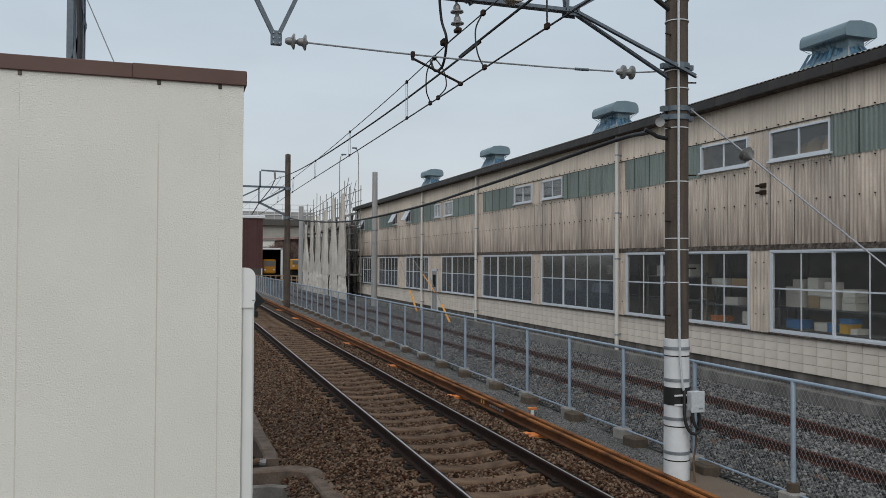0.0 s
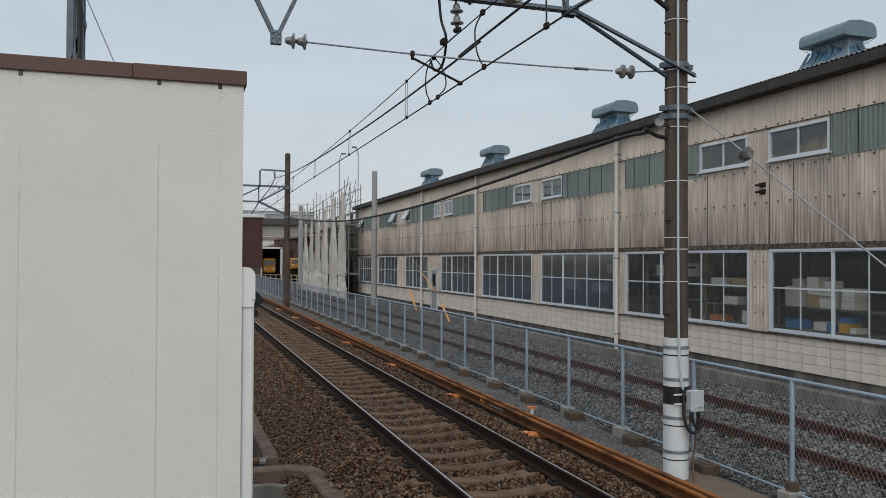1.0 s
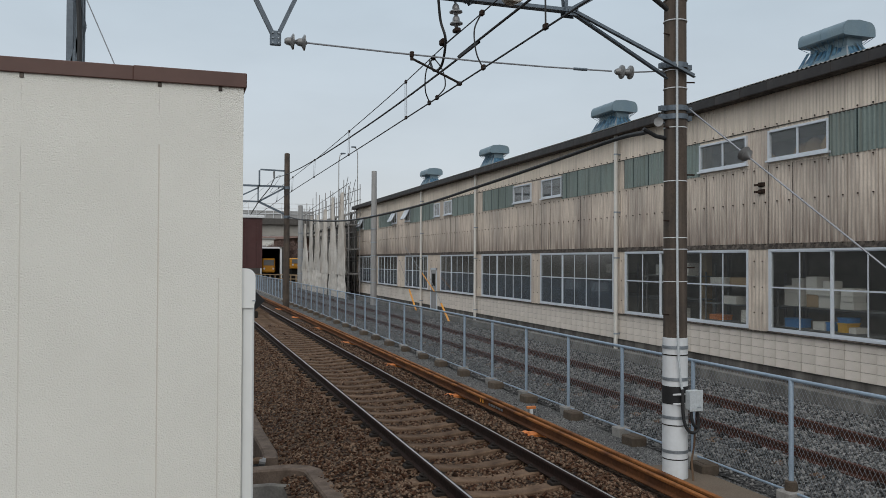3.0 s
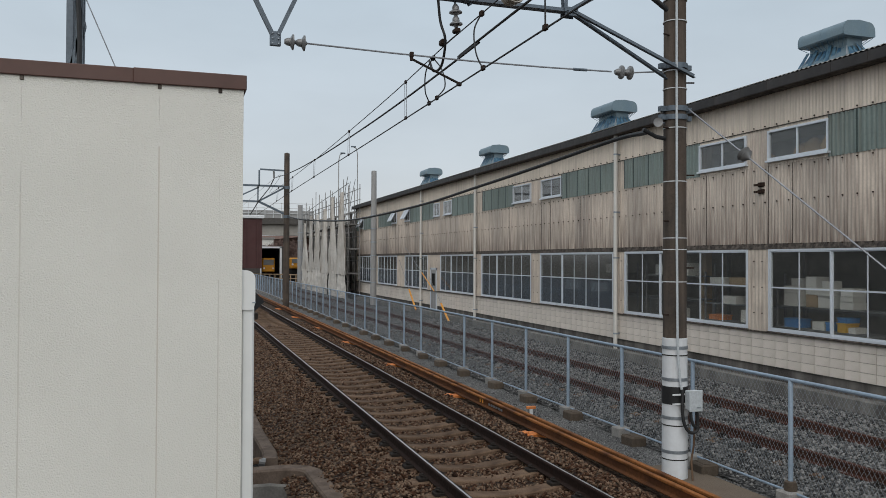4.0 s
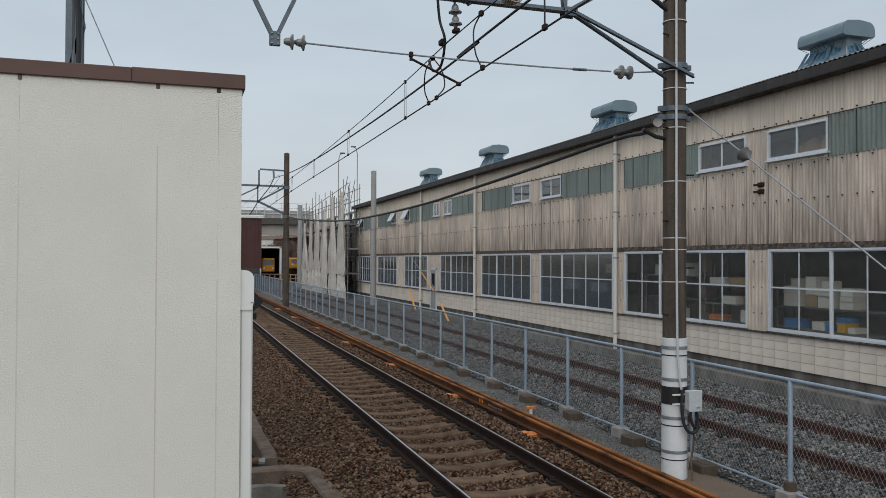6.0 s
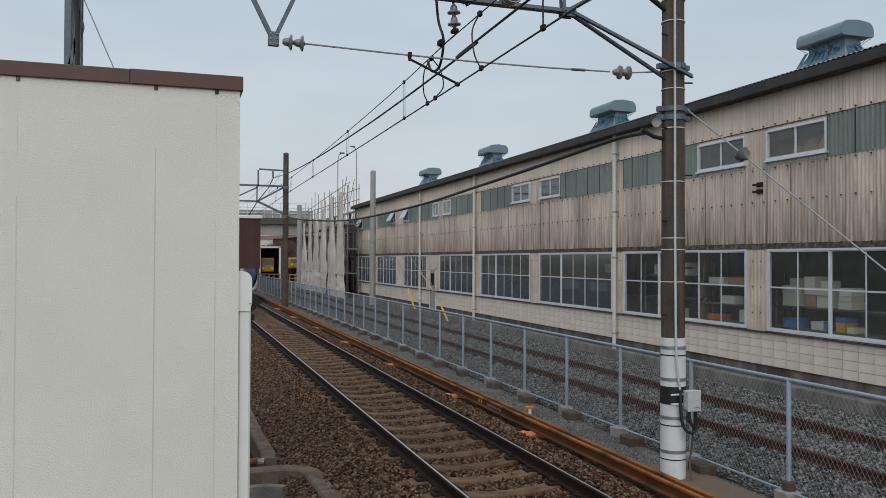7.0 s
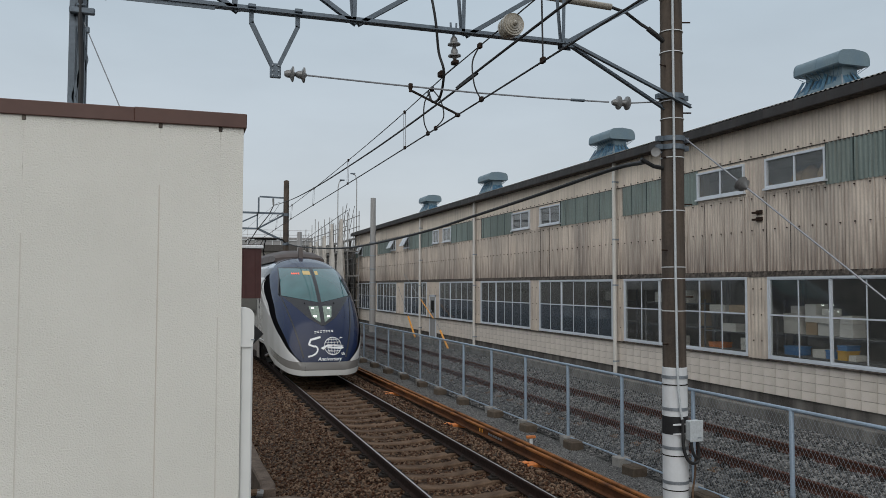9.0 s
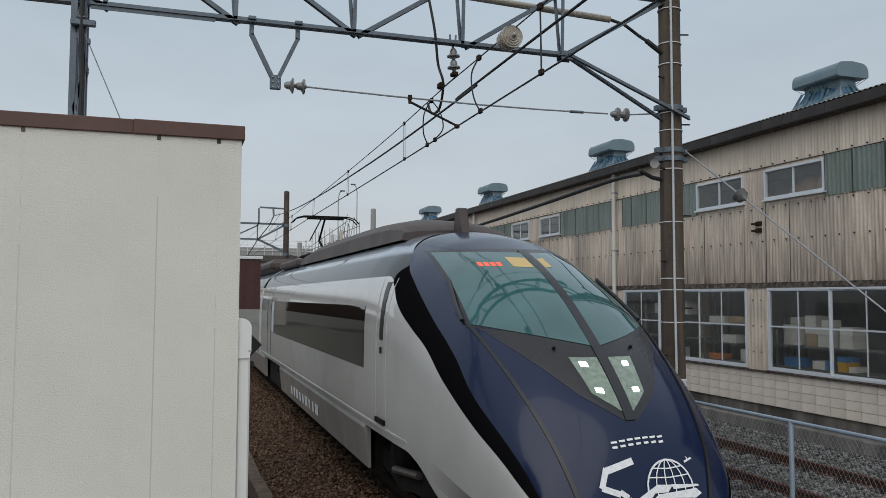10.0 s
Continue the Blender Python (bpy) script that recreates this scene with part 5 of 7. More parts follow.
for y in (12.2, 17.0, 22.0, 27.0, 32.0):
    a, b = on([tuple(p) for p in smooth_line(MESS)], y), on(CONTACT, y)
    for dx in (-0.02, 0.02):
        part("dropper", Geo().rod((a.x + dx, y + dx, a.z), (b.x + dx, y + dx, b.z), 0.005, 5), M["wire_steel"], catenary)
    part("dropper_clip", Geo().lathe([(-0.03, 0.012), (0, 0.028), (0.03, 0.012)], (a.x, y, a.z), (0, 0, 1), 8), M["bolt"], catenary)
    part("dropper_clip", Geo().box(b.x - 0.018, b.x + 0.018, y - 0.03, y + 0.03, b.z - 0.02, b.z + 0.03, 0.006), M["bolt"], catenary)
# jumper loops between messenger and contact wire
for pts in ([(3.34, 8.72, 5.54), (3.27, 8.78, 5.35), (3.28, 8.76, 5.1), (3.33, 8.75, 4.96), (3.36, 8.72, 4.9)],
            [(3.37, 10.7, 5.49), (3.28, 10.75, 5.3), (3.30, 10.85, 5.05), (3.39, 10.95, 4.91)],
            [(3.37, 10.7, 5.49), (3.47, 10.6, 5.3), (3.48, 10.5, 5.05), (3.38, 10.55, 4.9)],
            [(3.33, 7.0, 5.56), (3.335, 7.0, 5.3), (3.34, 7.0, 5.0), (3.34, 7.0, 4.9)]):
    part("jumper", Geo().path(smooth_line(pts, 5), 0.009, 6), M["black"], catenary, smooth=True)
    q = pts[-1]
    part("jumper_clip", Geo().box(q[0] - 0.02, q[0] + 0.02, q[1] - 0.035, q[1] + 0.035, 4.865, 4.925, 0.006), M["bolt"], catenary)
    q = pts[0]
    part("jumper_clip", Geo().box(q[0] - 0.025, q[0] + 0.025, q[1] - 0.035, q[1] + 0.035, q[2] - 0.04, q[2] + 0.025, 0.008), M["bolt"], catenary)
part("down_lead", Geo().path(smooth_line([(2.95, GY - 0.1, 6.6), (3.05, GY - 0.1, 6.1), (3.13, GY, 5.7), (3.20, GY, 5.45), (3.25, GY + 0.3, 5.2), (3.3, GY + 0.8, 5.24), (3.36, GY + 1.2, 5.48)], 6), 0.018, 8), M["black"], catenary, "black down lead", smooth=True)
part("clip", Geo().box(3.18, 3.26, GY + 0.1, GY + 0.22, 5.42, 5.50, 0.015), M["bolt"], catenary)

# stay wire with insulator, horn speaker, line-side cable
stay = thing("stay_wire", "grey stay wire from pole to ground with an insulator", "stay wire")
s0, s1 = Vector((PX + 0.2, GY - 0.05, 4.78)), Vector((8.1, 2.9, -0.5))
part("wire", Geo().rod(s0, s1, 0.011, 6), M["wire_steel"], stay)
d = (s1 - s0).normalized()
q = s0 + d * 1.22
part("insulator", Geo().lathe([(-0.10, 0.02), (-0.07, 0.05), (-0.03, 0.10), (0.0, 0.055), (0.03, 0.09), (0.06, 0.045), (0.10, 0.02)], q, d, 16), M["porcelain_grey"], stay, smooth=True)
horn = thing("horn_speaker", "small grey horn speaker on a pole bracket", "loudspeaker", at=(6.27, GY - 0.05, 4.56))
horn.scale = (0.75, 0.75, 0.75)
part("horn", Geo().lathe([(0, 0.025), (0.08, 0.035), (0.15, 0.085), (0.16, 0.088), (0.155, 0.07)], (0.06, 0.05, 0), (-0.5, -1, 0), 16), M["porcelain_grey"], horn, smooth=True)
part("bracket", Geo().rod((0.04, 0.05, 0), (0.2, 0.03, 0.02), 0.015, 6), M["steel"], horn)
CABLE = [(6.15, GY, 4.43), (6.3, 10.8, 4.49), (6.3, 13.6, 4.38), (6.3, 16.6, 4.28), (6.3, 20.9, 4.16), (6.3, 27.4, 4.14), (6.3, 33.1, 4.27), (6.32, 42.6, 4.75), (6.35, 50, 5.3)]
lc = thing("signal_cable", "thick black bundled cable slung along the poles", "cable")
part("cable", Geo().path(smooth_line(CABLE, 8), 0.032, 8), M["black"], lc, smooth=True)
part("bracket_arm", Geo().path([(6.45, GY, 4.36), (6.3, GY, 4.38), (6.1, GY, 4.47)], 0.03, 8), M["black"], lc)


# ---- far gantry and other poles ----
fg = thing("catenary_pole", "brown concrete pole with bracket beams farther along the track", "pole")
FY = 50.0
part("shaft", Geo().lathe([(-0.6, 0.20), (9.2, 0.165), (9.25, 0.05)], (6.3, FY, 0), (0, 0, 1), 18), M["pole"], fg, smooth=True)
part("beam", Geo().angle((-2, FY, 7.13), (6.4, FY, 7.1), 0.12), M["steel"], fg)
part("beam", Geo().angle((-2, FY, 6.18), (4.6, FY, 6.15), 0.1), M["steel"], fg)
part("upright", Geo().angle((4.6, FY, 6.15), (4.6, FY, 7.13), 0.08, up=(0, 1, 0)), M["steel"], fg)
part("knee_brace", Geo().angle((4.56, FY, 6.15), (6.4, FY, 5.3), 0.12, up=(0, 1, 0)), M["steel"], fg)
part("diagonal", Geo().angle((4.6, FY, 6.15), (6.2, FY, 7.05), 0.1, up=(0, 1, 0)), M["steel"], fg)
part("diagonal", Geo().angle((4.6, FY, 7.1), (2.8, FY, 6.2), 0.08, up=(0, 1, 0)), M["steel"], fg)
part("bracket", Geo().angle((4.68, FY, 8.12), (6.3, FY, 8.08), 0.1).angle((4.68, FY, 7.13), (4.68, FY, 8.12), 0.1, up=(0, 1, 0)), M["steel"], fg)
part("hanger", Geo().rod((5.5, FY, 8.08), (5.53, FY, 7.66), 0.06, 8), M["porcelain_grey"], fg)
part("jumper", Geo().path([(5.53, FY, 7.64), (5.2, FY - 0.4, 7.0), (4.5, FY - 0.8, 6.1), (3.9, FY - 1, 5.1)], 0.03, 6), M["wire_dark"], fg)
for za, rb in ((5.2, 0.2), (7.0, 0.19)):
    part("band", Geo().lathe([(za, rb), (za + 0.17, rb)], (6.3, FY, 0), (0, 0, 1), 14), M["steel"], fg)


def grey_pole(x, y, top, r, label):
    p = thing("utility_pole", label, "pole", "grey poles")
    part("shaft", Geo().lathe([(-0.6, r * 1.1), (top, r * 0.9), (top + 0.03, 0.05)], (x, y, 0), (0, 0, 1), 16), M["pole_grey"], p, smooth=True)
    for k in range(6):
        z = 1.2 + k * 0.85
        part("band", Geo().lathe([(z, r * 1.12), (z + 0.07, r * 1.12)], (x, y, 0), (0, 0, 1), 14), M["band"], p)
    return p


grey_pole(11.74, 49.7, 8.3, 0.185, "pale grey concrete pole beside the workshop")
grey_pole(12.15, 85.0, 8.4, 0.26, "pale grey concrete pole near the bridge")

# yellow stay covers
for a, b in (((12.45, 43.9, 0.98), (12.3, 42.0, -0.05)), ((12.4, 37.9, 0.5), (12.2, 36.0, -0.3)), ((12.45, 41.4, 1.98), (12.35, 38.9, 1.08))):
    g = thing("stay_cover", "slanting yellow plastic stay-wire cover", "stay cover", "yellow stay covers")
    part("cover", Geo().rod(a, b, 0.025 if a[2] > 1.5 else 0.05, 8), M["yellow_pole"], g, smooth=True)
    dv = (Vector(a) - Vector(b))
    part("wire", Geo().rod(a, Vector(a) + dv * 1.6, 0.012, 5), M["wire_steel"], g)

# ---- scaffold with dust sheets ----
sc = thing("scaffold", "tube scaffold wrapped in dusty grey sheets at the building's end", "scaffold")
rs = random.Random(11)
ys = [57.8 + 1.83 * k for k in range(13)]
for k, y in enumerate(ys):
    for x in (11.75, 12.6):
        part("standard", Geo().rod((x, y, -0.5), (x, y, 7.3 + rs.uniform(0.2, 1.5)), 0.03, 6), M["scaffold"], sc)
for z in (1.7, 3.5, 5.3, 7.1):
    for x in (11.72, 12.62):
        part("ledger", Geo().rod((x, 57.6, z), (x, 79.9, z), 0.026, 6), M["scaffold"], sc)
    if z < 7:
        part("deck", Geo().box(11.8, 12.5, 57.8, 79.7, z - 0.1, z - 0.05), M["scaffold"], sc)
        for k, y in enumerate(ys):
            part("transom", Geo().rod((11.7, y, z - 0.03), (12.65, y, z - 0.03), 0.024, 6), M["scaffold"], sc)
for z in (2.6, 4.4, 6.2):
    part("guard_rail", Geo().rod((12.62, 57.6, z), (12.62, 79.9, z), 0.022, 6), M["scaffold"], sc)
part("ledger", Geo().rod((11.72, 57.6, 8.25), (11.72, 77, 7.3), 0.026, 6), M["scaffold"], sc)
part("ledger", Geo().rod((12.6, 57.6, 7.9), (12.6, 66, 7.9), 0.026, 6), M["scaffold"], sc)
for k in range(5):
    for x, q in ((11.7, 57.8), (12.64, 59.63), (12.64, 61.46)):
        part("brace", Geo().rod((x, q if k % 2 else q + 1.83, k * 1.75), (x, q + 1.83 if k % 2 else q, k * 1.75 + 1.75), 0.022, 6), M["scaffold"], sc)
# stripped end bays of the workshop behind the scaffold
bay = thing("stripped_bay", "dark stripped steel bay at the workshop's end", "building frame")
for y in (60.9, 63.2, 66.0, 70.0, 75.0, 80.0):
    part("stanchion", Geo().box(12.95, 13.15, y - 0.08, y + 0.08, -0.5, 6.5), M["bridge_dark"], bay)
for z in (0.9, 2.9, 4.85, 6.4):
    part("girt", Geo().box(12.97, 13.07, 60.6, 82, z - 0.05, z + 0.05), M["scaffold"], bay)
part("hanging_sheet", Geo().box(13.0, 13.03, 61.1, 62.3, 0.2, 2.5), M["tarp"], bay)

def dust_sheet(y0, y1, z0, z1, seed, pinch):
    """Hanging sheet: gathered to a point at the top, folds below."""
    r = random.Random(seed)
    nu, nv = 26, 16
    ph = r.uniform(0, 6)
    vs = []
    for j in range(nv + 1):
        v = j / nv
        g = pinch + (1 - pinch) * min(1, (1 - v) * 1.05) ** 1.15
        for i in range(nu + 1):
            u = i / nu
            yy = (y0 + y1) / 2 + (u - 0.5) * (y1 - y0) * g + 0.12 * noise.noise(Vector((u * 3, v * 5, seed)))
            fold = 0.075 * math.sin(u * 17 + ph + 1.6 * v) + 0.045 * math.sin(u * 37 + 3 * ph + 2 * v) + 0.07 * noise.noise(Vector((u * 4, v * 6, seed + 7)))
            vs.append((11.58 + fold * 0.9, yy, z0 + (z1 - z0) * v + 0.1 * noise.noise(Vector((u * 5, v, seed)))))
    n = nu + 1
    return Geo().add(vs, [(j * n + i, j * n + i + 1, (j + 1) * n + i + 1, (j + 1) * n + i) for j in range(nv) for i in range(nu)])


for k in range(6):
    a = 57.7 + k * 3.65
    part("dust_sheet", dust_sheet(a - 0.25, a + 3.75, 1.55, (7.7, 7.6, 6.9, 6.6, 6.7, 6.1)[k], 20 + k, 0.05), M["tarp"], sc, "dusty pale sheet gathered at the top", True)
    part("dust_sheet", dust_sheet(a, a + 3.7, -0.3, 1.75, 40 + k, 0.95), M["tarp"], sc, "dusty pale sheet", True)

# ---- road bridge and what lies beyond ----
br = thing("road_bridge", "concrete road bridge over the railway with white railing", "bridge")
part("deck", Geo().box(-60, 16, 100, 110, 7.0, 7.75), M["bridge_dark"], br, "dark deck edge")
part("girder", Geo().box(-60, 16, 100.6, 102, 5.65, 7.0).box(-60, 16, 108, 109.4, 6.35, 7.0), M["bridge"], br)
part("deck", Geo().add([(16, 100, 7.75), (16, 110, 7.75), (70, 108, 7.0), (70, 98, 7.0), (16, 100, 5.65), (16, 110, 5.65), (70, 108, 5.0), (70, 98, 5.0)], [(0, 1, 2, 3), (4, 7, 6, 5), (0, 3, 7, 4), (1, 5, 6, 2)]), M["bridge"], br)
part("pier", Geo().box(16.8, 18.5, 101, 109, -0.6, 5.7), M["bridge"], br)
part("pier", Geo().box(-8, -6.5, 101, 109, -0.6, 5.7), M["bridge"], br)
for k in range(76):
    part("rail_post", Geo().box(-60 + k - 0.03, -60 + k + 0.03, 100.1, 100.16, 7.75, 9.6), M["white_rail"], br)
for z in (8.3, 8.95, 9.55):
    part("handrail", Geo().box(-60, 16, 100.1, 100.16, z, z + 0.07), M["white_rail"], br)
part("noise_panel", Geo().box(-60, 16, 100.2, 100.23, 7.75, 8.7), M["pole_grey"], br)
for x, y, top, dx in ((18.2, 95.5, 15.5, 0.5), (20.5, 95.5, 16.35, -0.5)):
    l = thing("street_lamp", "tall thin grey street lamp beyond the workshop roof", "street lamp", "street lamps")
    part("pole", Geo().path([(x, y, -0.6), (x, y, top - 0.9), (x + dx * 0.3, y, top - 0.2), (x + dx, y, top)], 0.055, 8), M["pole_grey"], l, smooth=True)
    part("lantern", Geo().box(x + dx - 0.3, x + dx + 0.3, y - 0.12, y + 0.12, top - 0.06, top + 0.1, 0.04), M["steel"], l)

shed = thing("train_shed", "dark open shed portal with a white frame beyond the bridge", "shed")
part("wall", Geo().box(15.05, 15.4, 125, 140, -0.6, 4.4).box(9.6, 12.0, 125, 140, -0.6, 4.4), M["bridge_dark"], shed)
part("roof", Geo().box(9.6, 15.4, 125, 140, 4.4, 4.62), M["bridge_dark"], shed)
part("back_wall", Geo().box(9.6, 15.4, 140, 140.2, -0.6, 4.5), M["dark"], shed)
part("portal_frame", Geo().box(14.75, 15.05, 124.8, 125.0, -0.4, 4.6).box(11.8, 15.05, 124.8, 125, 4.4, 4.65).box(11.8, 12.0, 124.8, 125.0, -0.4, 4.6), M["white_rail"], shed, "white portal frame")


def works_car(x, y, z, w, h, label):
    c = thing("maintenance_vehicle", label, "rail vehicle", "yellow works vehicles")
    part("body", Geo().box(x - w, x + w, y, y + 5, z, z + h, 0.15), M["yellow"], c)
    part("windscreen", Geo().box(x - w * 0.8, x + w * 0.8, y - 0.03, y + 0.02, z + h * 0.5, z + h * 0.88, 0.02), M["porcelain_grey"], c)
    part("underframe", Geo().box(x - w * 0.8, x + w * 0.8, y + 0.3, y + 4.7, -0.5, z), M["dark"], c)
    for k in (-1, 1):
        part("lamp", Geo().lathe([(0, 0.15), (0.05, 0.13)], (x + k * w * 0.7, y, z + 0.6), (0, -1, 0), 10), M["white_rail"], c)
        for yy in (1.0, 4.0):
            part("wheel", Geo().lathe([(0, 0.42), (0.13, 0.42)], (x + k * w * 0.7, y + yy, -0.08), (k, 0, 0), 14), M["clip"], c)


works_car(13.2, 126, 0.7, 0.98, 2.2, "yellow-orange works vehicle inside the dark shed")
works_car(16.6, 118, 1.35, 1.15, 1.6, "yellow-orange works vehicle parked beside the shed")
og = thing("barrier", "low orange-brown barrier rail in front of the shed", "barrier")
for k in range(16):
    part("post", Geo().box(9.6 + k * 0.55, 9.72 + k * 0.55, 109 - k * 0.9, 109.1 - k * 0.9, -0.6, 0.75), M["carton_brown"], og)
part("rail", Geo().beam((9.4, 109.3, 0.75), (18.2, 94.9, 0.75), 0.1, 0.12), M["carton_brown"], og)
part("rail", Geo().beam((9.4, 109.3, 0.25), (18.2, 94.9, 0.25), 0.1, 0.1), M["carton_brown"], og)


def bare_tree(x, y, h, seed):
    r = random.Random(seed)
    t = thing("tree", "bare brown winter tree behind the bridge", "tree", "winter trees", at=(x, y, -0.6))
    g = Geo()
    twigs = Geo()

    def grow(p, d, L, rad, depth):
        q = p + d * L
        g.rod(p, q, rad, 6, rad * 0.65, caps=False)
        if depth == 0:
            for _ in range(16):
                e = Vector((r.gauss(0, 1), r.gauss(0, 1), r.gauss(0.3, 1))).normalized()
                s = q - d * L * r.random()
                twigs.rod(s, s + e * r.uniform(0.5, 1.3), 0.02, 3, 0.006, caps=False)
            return
        for _ in range(4):
            e = (d + Vector((r.gauss(0, 0.55), r.gauss(0, 0.55), r.gauss(0.1, 0.3)))).normalized()
            grow(p + d * L * r.uniform(0.55, 1.0), e, L * r.uniform(0.55, 0.8), rad * 0.55, depth - 1)

    grow(Vector((0, 0, 0)), Vector((0, 0, 1)), h * 0.35, h * 0.022, 3)
    part("trunk", g, M["bark"], t)
    part("crown", twigs, M["twig"], t, "brown leafless twigs")


for k in range(12):
    bare_tree(9.0 + k * 1.3 + rs.uniform(-0.6, 0.6), 150 + rs.uniform(0, 14), 6.5 + rs.uniform(0, 3.5), 100 + k)
# far houses and bank
structure("backdrop", Geo().add([(-250, 420, -1), (-120, 400, 9), (-40, 390, 13), (20, 380, 10), (60, 380, 14), (120, 390, 9), (260, 420, -1)], [(0, 1, 2, 3, 4, 5, 6)]), M["twig"], "brown wooded bank in the distance", "hill")
hs = thing("house", "pale distant house with a flat roof", "house")
part("wall", Geo().box(16.5, 21, 190, 200, -0.6, 7.4), M["carton"], hs)
part("roof", Geo().box(16.2, 21.3, 189.7, 200.3, 7.4, 7.8), M["roof"], hs)
for k in range(3):
    part("window", Geo().box(17 + k * 1.4, 17.8 + k * 1.4, 189.95, 190, 4.6, 6.0), M["porcelain_grey"], hs)

# ---- camera side: hut, platform, shelter ----
HX, HY = 0.26, 3.6
structure("platform", Geo().box(-12, 0.24, -14, 6.2, -0.6, 1.1, 0.02), M["concrete"], "grey concrete platform under the hut")
hut = thing("equipment_hut", "cream stucco-panel hut with a brown metal coping", "hut")
SEAMS = [-2.9, -2.27, -1.69, -1.155, -0.62, -0.09, 0.16]
for a, b in zip(SEAMS + [], SEAMS[1:] + [HX]):
    part("wall_panel", Geo().box(a + 0.0002, b - 0.0002, HY, HY + 0.05, 1.1, 3.40, 0.0006), M["hut"], hut)
for x in SEAMS[1:]:
    part("seam_strip", Geo().box(x - 0.003, x + 0.003, HY - 0.0008, HY + 0.01, 1.1, 2.55 if x > 0.1 else 3.12 if x > -0.3 else 2.9, 0.001), M["hut_seam"], hut)
    part("rivet", Geo().box(x - 0.008, x + 0.008, HY - 0.004, HY + 0.02, 3.365, 3.385, 0.002), M["drip"], hut)
part("side_wall", Geo().box(HX - 0.05, HX, HY + 0.05, HY + 2.0, 1.1, 3.40).box(-2.9, -2.85, HY + 0.05, HY + 2.0, 1.1, 3.40).box(-2.9, HX, HY + 1.95, HY + 2.0, 1.1, 3.40), M["hut"], hut)
for a, b in ((-2.92, -0.195), (-0.196, HX + 0.012)):
    dz = 0.0 if a < -1 else 0.002
    part("coping", Geo().box(a, b, HY - 0.012 - dz, HY + 2.02, 3.385, 3.447 + dz, 0.003), M["hut_brown"], hut, "brown metal coping")
duct = thing("cable_duct", "white plastic slim duct with a rounded cap on the hut's side", "duct")
part("duct_run", Geo().box(HX, HX + 0.055, HY + 0.02, HY + 0.095, 1.1, 2.43, 0.008), M["duct"], duct)
cap = []
for k in range(9):
    a = math.pi / 2 * k / 8
    cap.append((HX + 0.02 + 0.038 * math.sin(a), 2.55 + 0.04 * math.cos(a)))
cap = [(HX, 2.59)] + cap + [(HX + 0.058, 2.45), (HX + 0.050, 2.415), (HX, 2.415)]
part("cap", Geo().extrude(cap, "y", HY + 0.012, HY + 0.105), M["duct"], duct, smooth=True)
part("label_mark", Geo().box(HX + 0.045, HX + 0.060, HY + 0.009, HY + 0.012, 2.445, 2.450), M["band"], duct)
part("catch", Geo().box(HX + 0.055, HX + 0.072, HY + 0.03, HY + 0.07, 2.37, 2.40, 0.004), M["clip"], duct)

shelter = thing("platform_shelter", "dark red-brown clad shelter fascia with a white coping", "shelter")
part("fascia", Geo().box(-2.2, 1.06, 11.0, 11.1, 2.52, 3.19), M["brown_clad"], shelter)
for k in range(14):
    x = 1.0 - k * 0.16
    part("rib", Geo().box(x - 0.012, x + 0.012, 10.985, 11.0, 2.525, 3.185), M["brown_clad"], shelter)
part("fascia_side", Geo().box(1.0, 1.058, 11.1, 13.2, 2.52, 3.19), M["brown_clad"], shelter)
part("coping", Geo().box(-2.25, 1.085, 10.97, 13.25, 3.192, 3.235, 0.006), M["white_cap"], shelter, "white coping")
for x in (-1.9, 0.4):
    part("post", Geo().box(x - 0.05, x + 0.05, 12.5, 12.6, -0.6, 2.52), M["brown_clad"], shelter)
sign = thing("diamond_marker", "black diamond-shaped marker board on a post", "marker")
part("board", Geo().extrude([(0.22, 2.31), (0.43, 2.10), (0.64, 2.31), (0.43, 2.52)], "y", 6.4, 6.41), M["black"], sign)
part("post", Geo().rod((0.36, 6.45, -0.6), (0.36, 6.45, 2.4), 0.03, 8), M["black"], sign)

# cable troughs at the foot of the bed
def bar_along(pts, w, z0, z1):
    """A kerb-like bar of width w along a plan line."""
    g = Geo()
    P = [Vector((x, y, 0)) for x, y in pts]
    L, R = [], []
    for i, p in enumerate(P):
        d = (P[min(i + 1, len(P) - 1)] - P[max(i - 1, 0)]).normalized()
        s = Vector((d.y, -d.x, 0)) * (w / 2)
        L.append(p - s)
        R.append(p + s)
    c = 0.025
    rings = []
    for a, b in zip(L, R):
        e = (b - a).normalized() * c
        rings += [(a.x, a.y, z0), (a.x, a.y, z1 - c), (a.x + e.x, a.y + e.y, z1), (b.x - e.x, b.y - e.y, z1), (b.x, b.y, z1 - c), (b.x, b.y, z0)]
    n = len(P)
    g.add(rings, [(6 * i + k, 6 * i + (k + 1) % 6, 6 * i + 6 + (k + 1) % 6, 6 * i + 6 + k) for i in range(n - 1) for k in range(6)] + [(0, 1, 2, 3, 4, 5), tuple(range(6 * n - 1, 6 * n - 7, -1))])
    return g


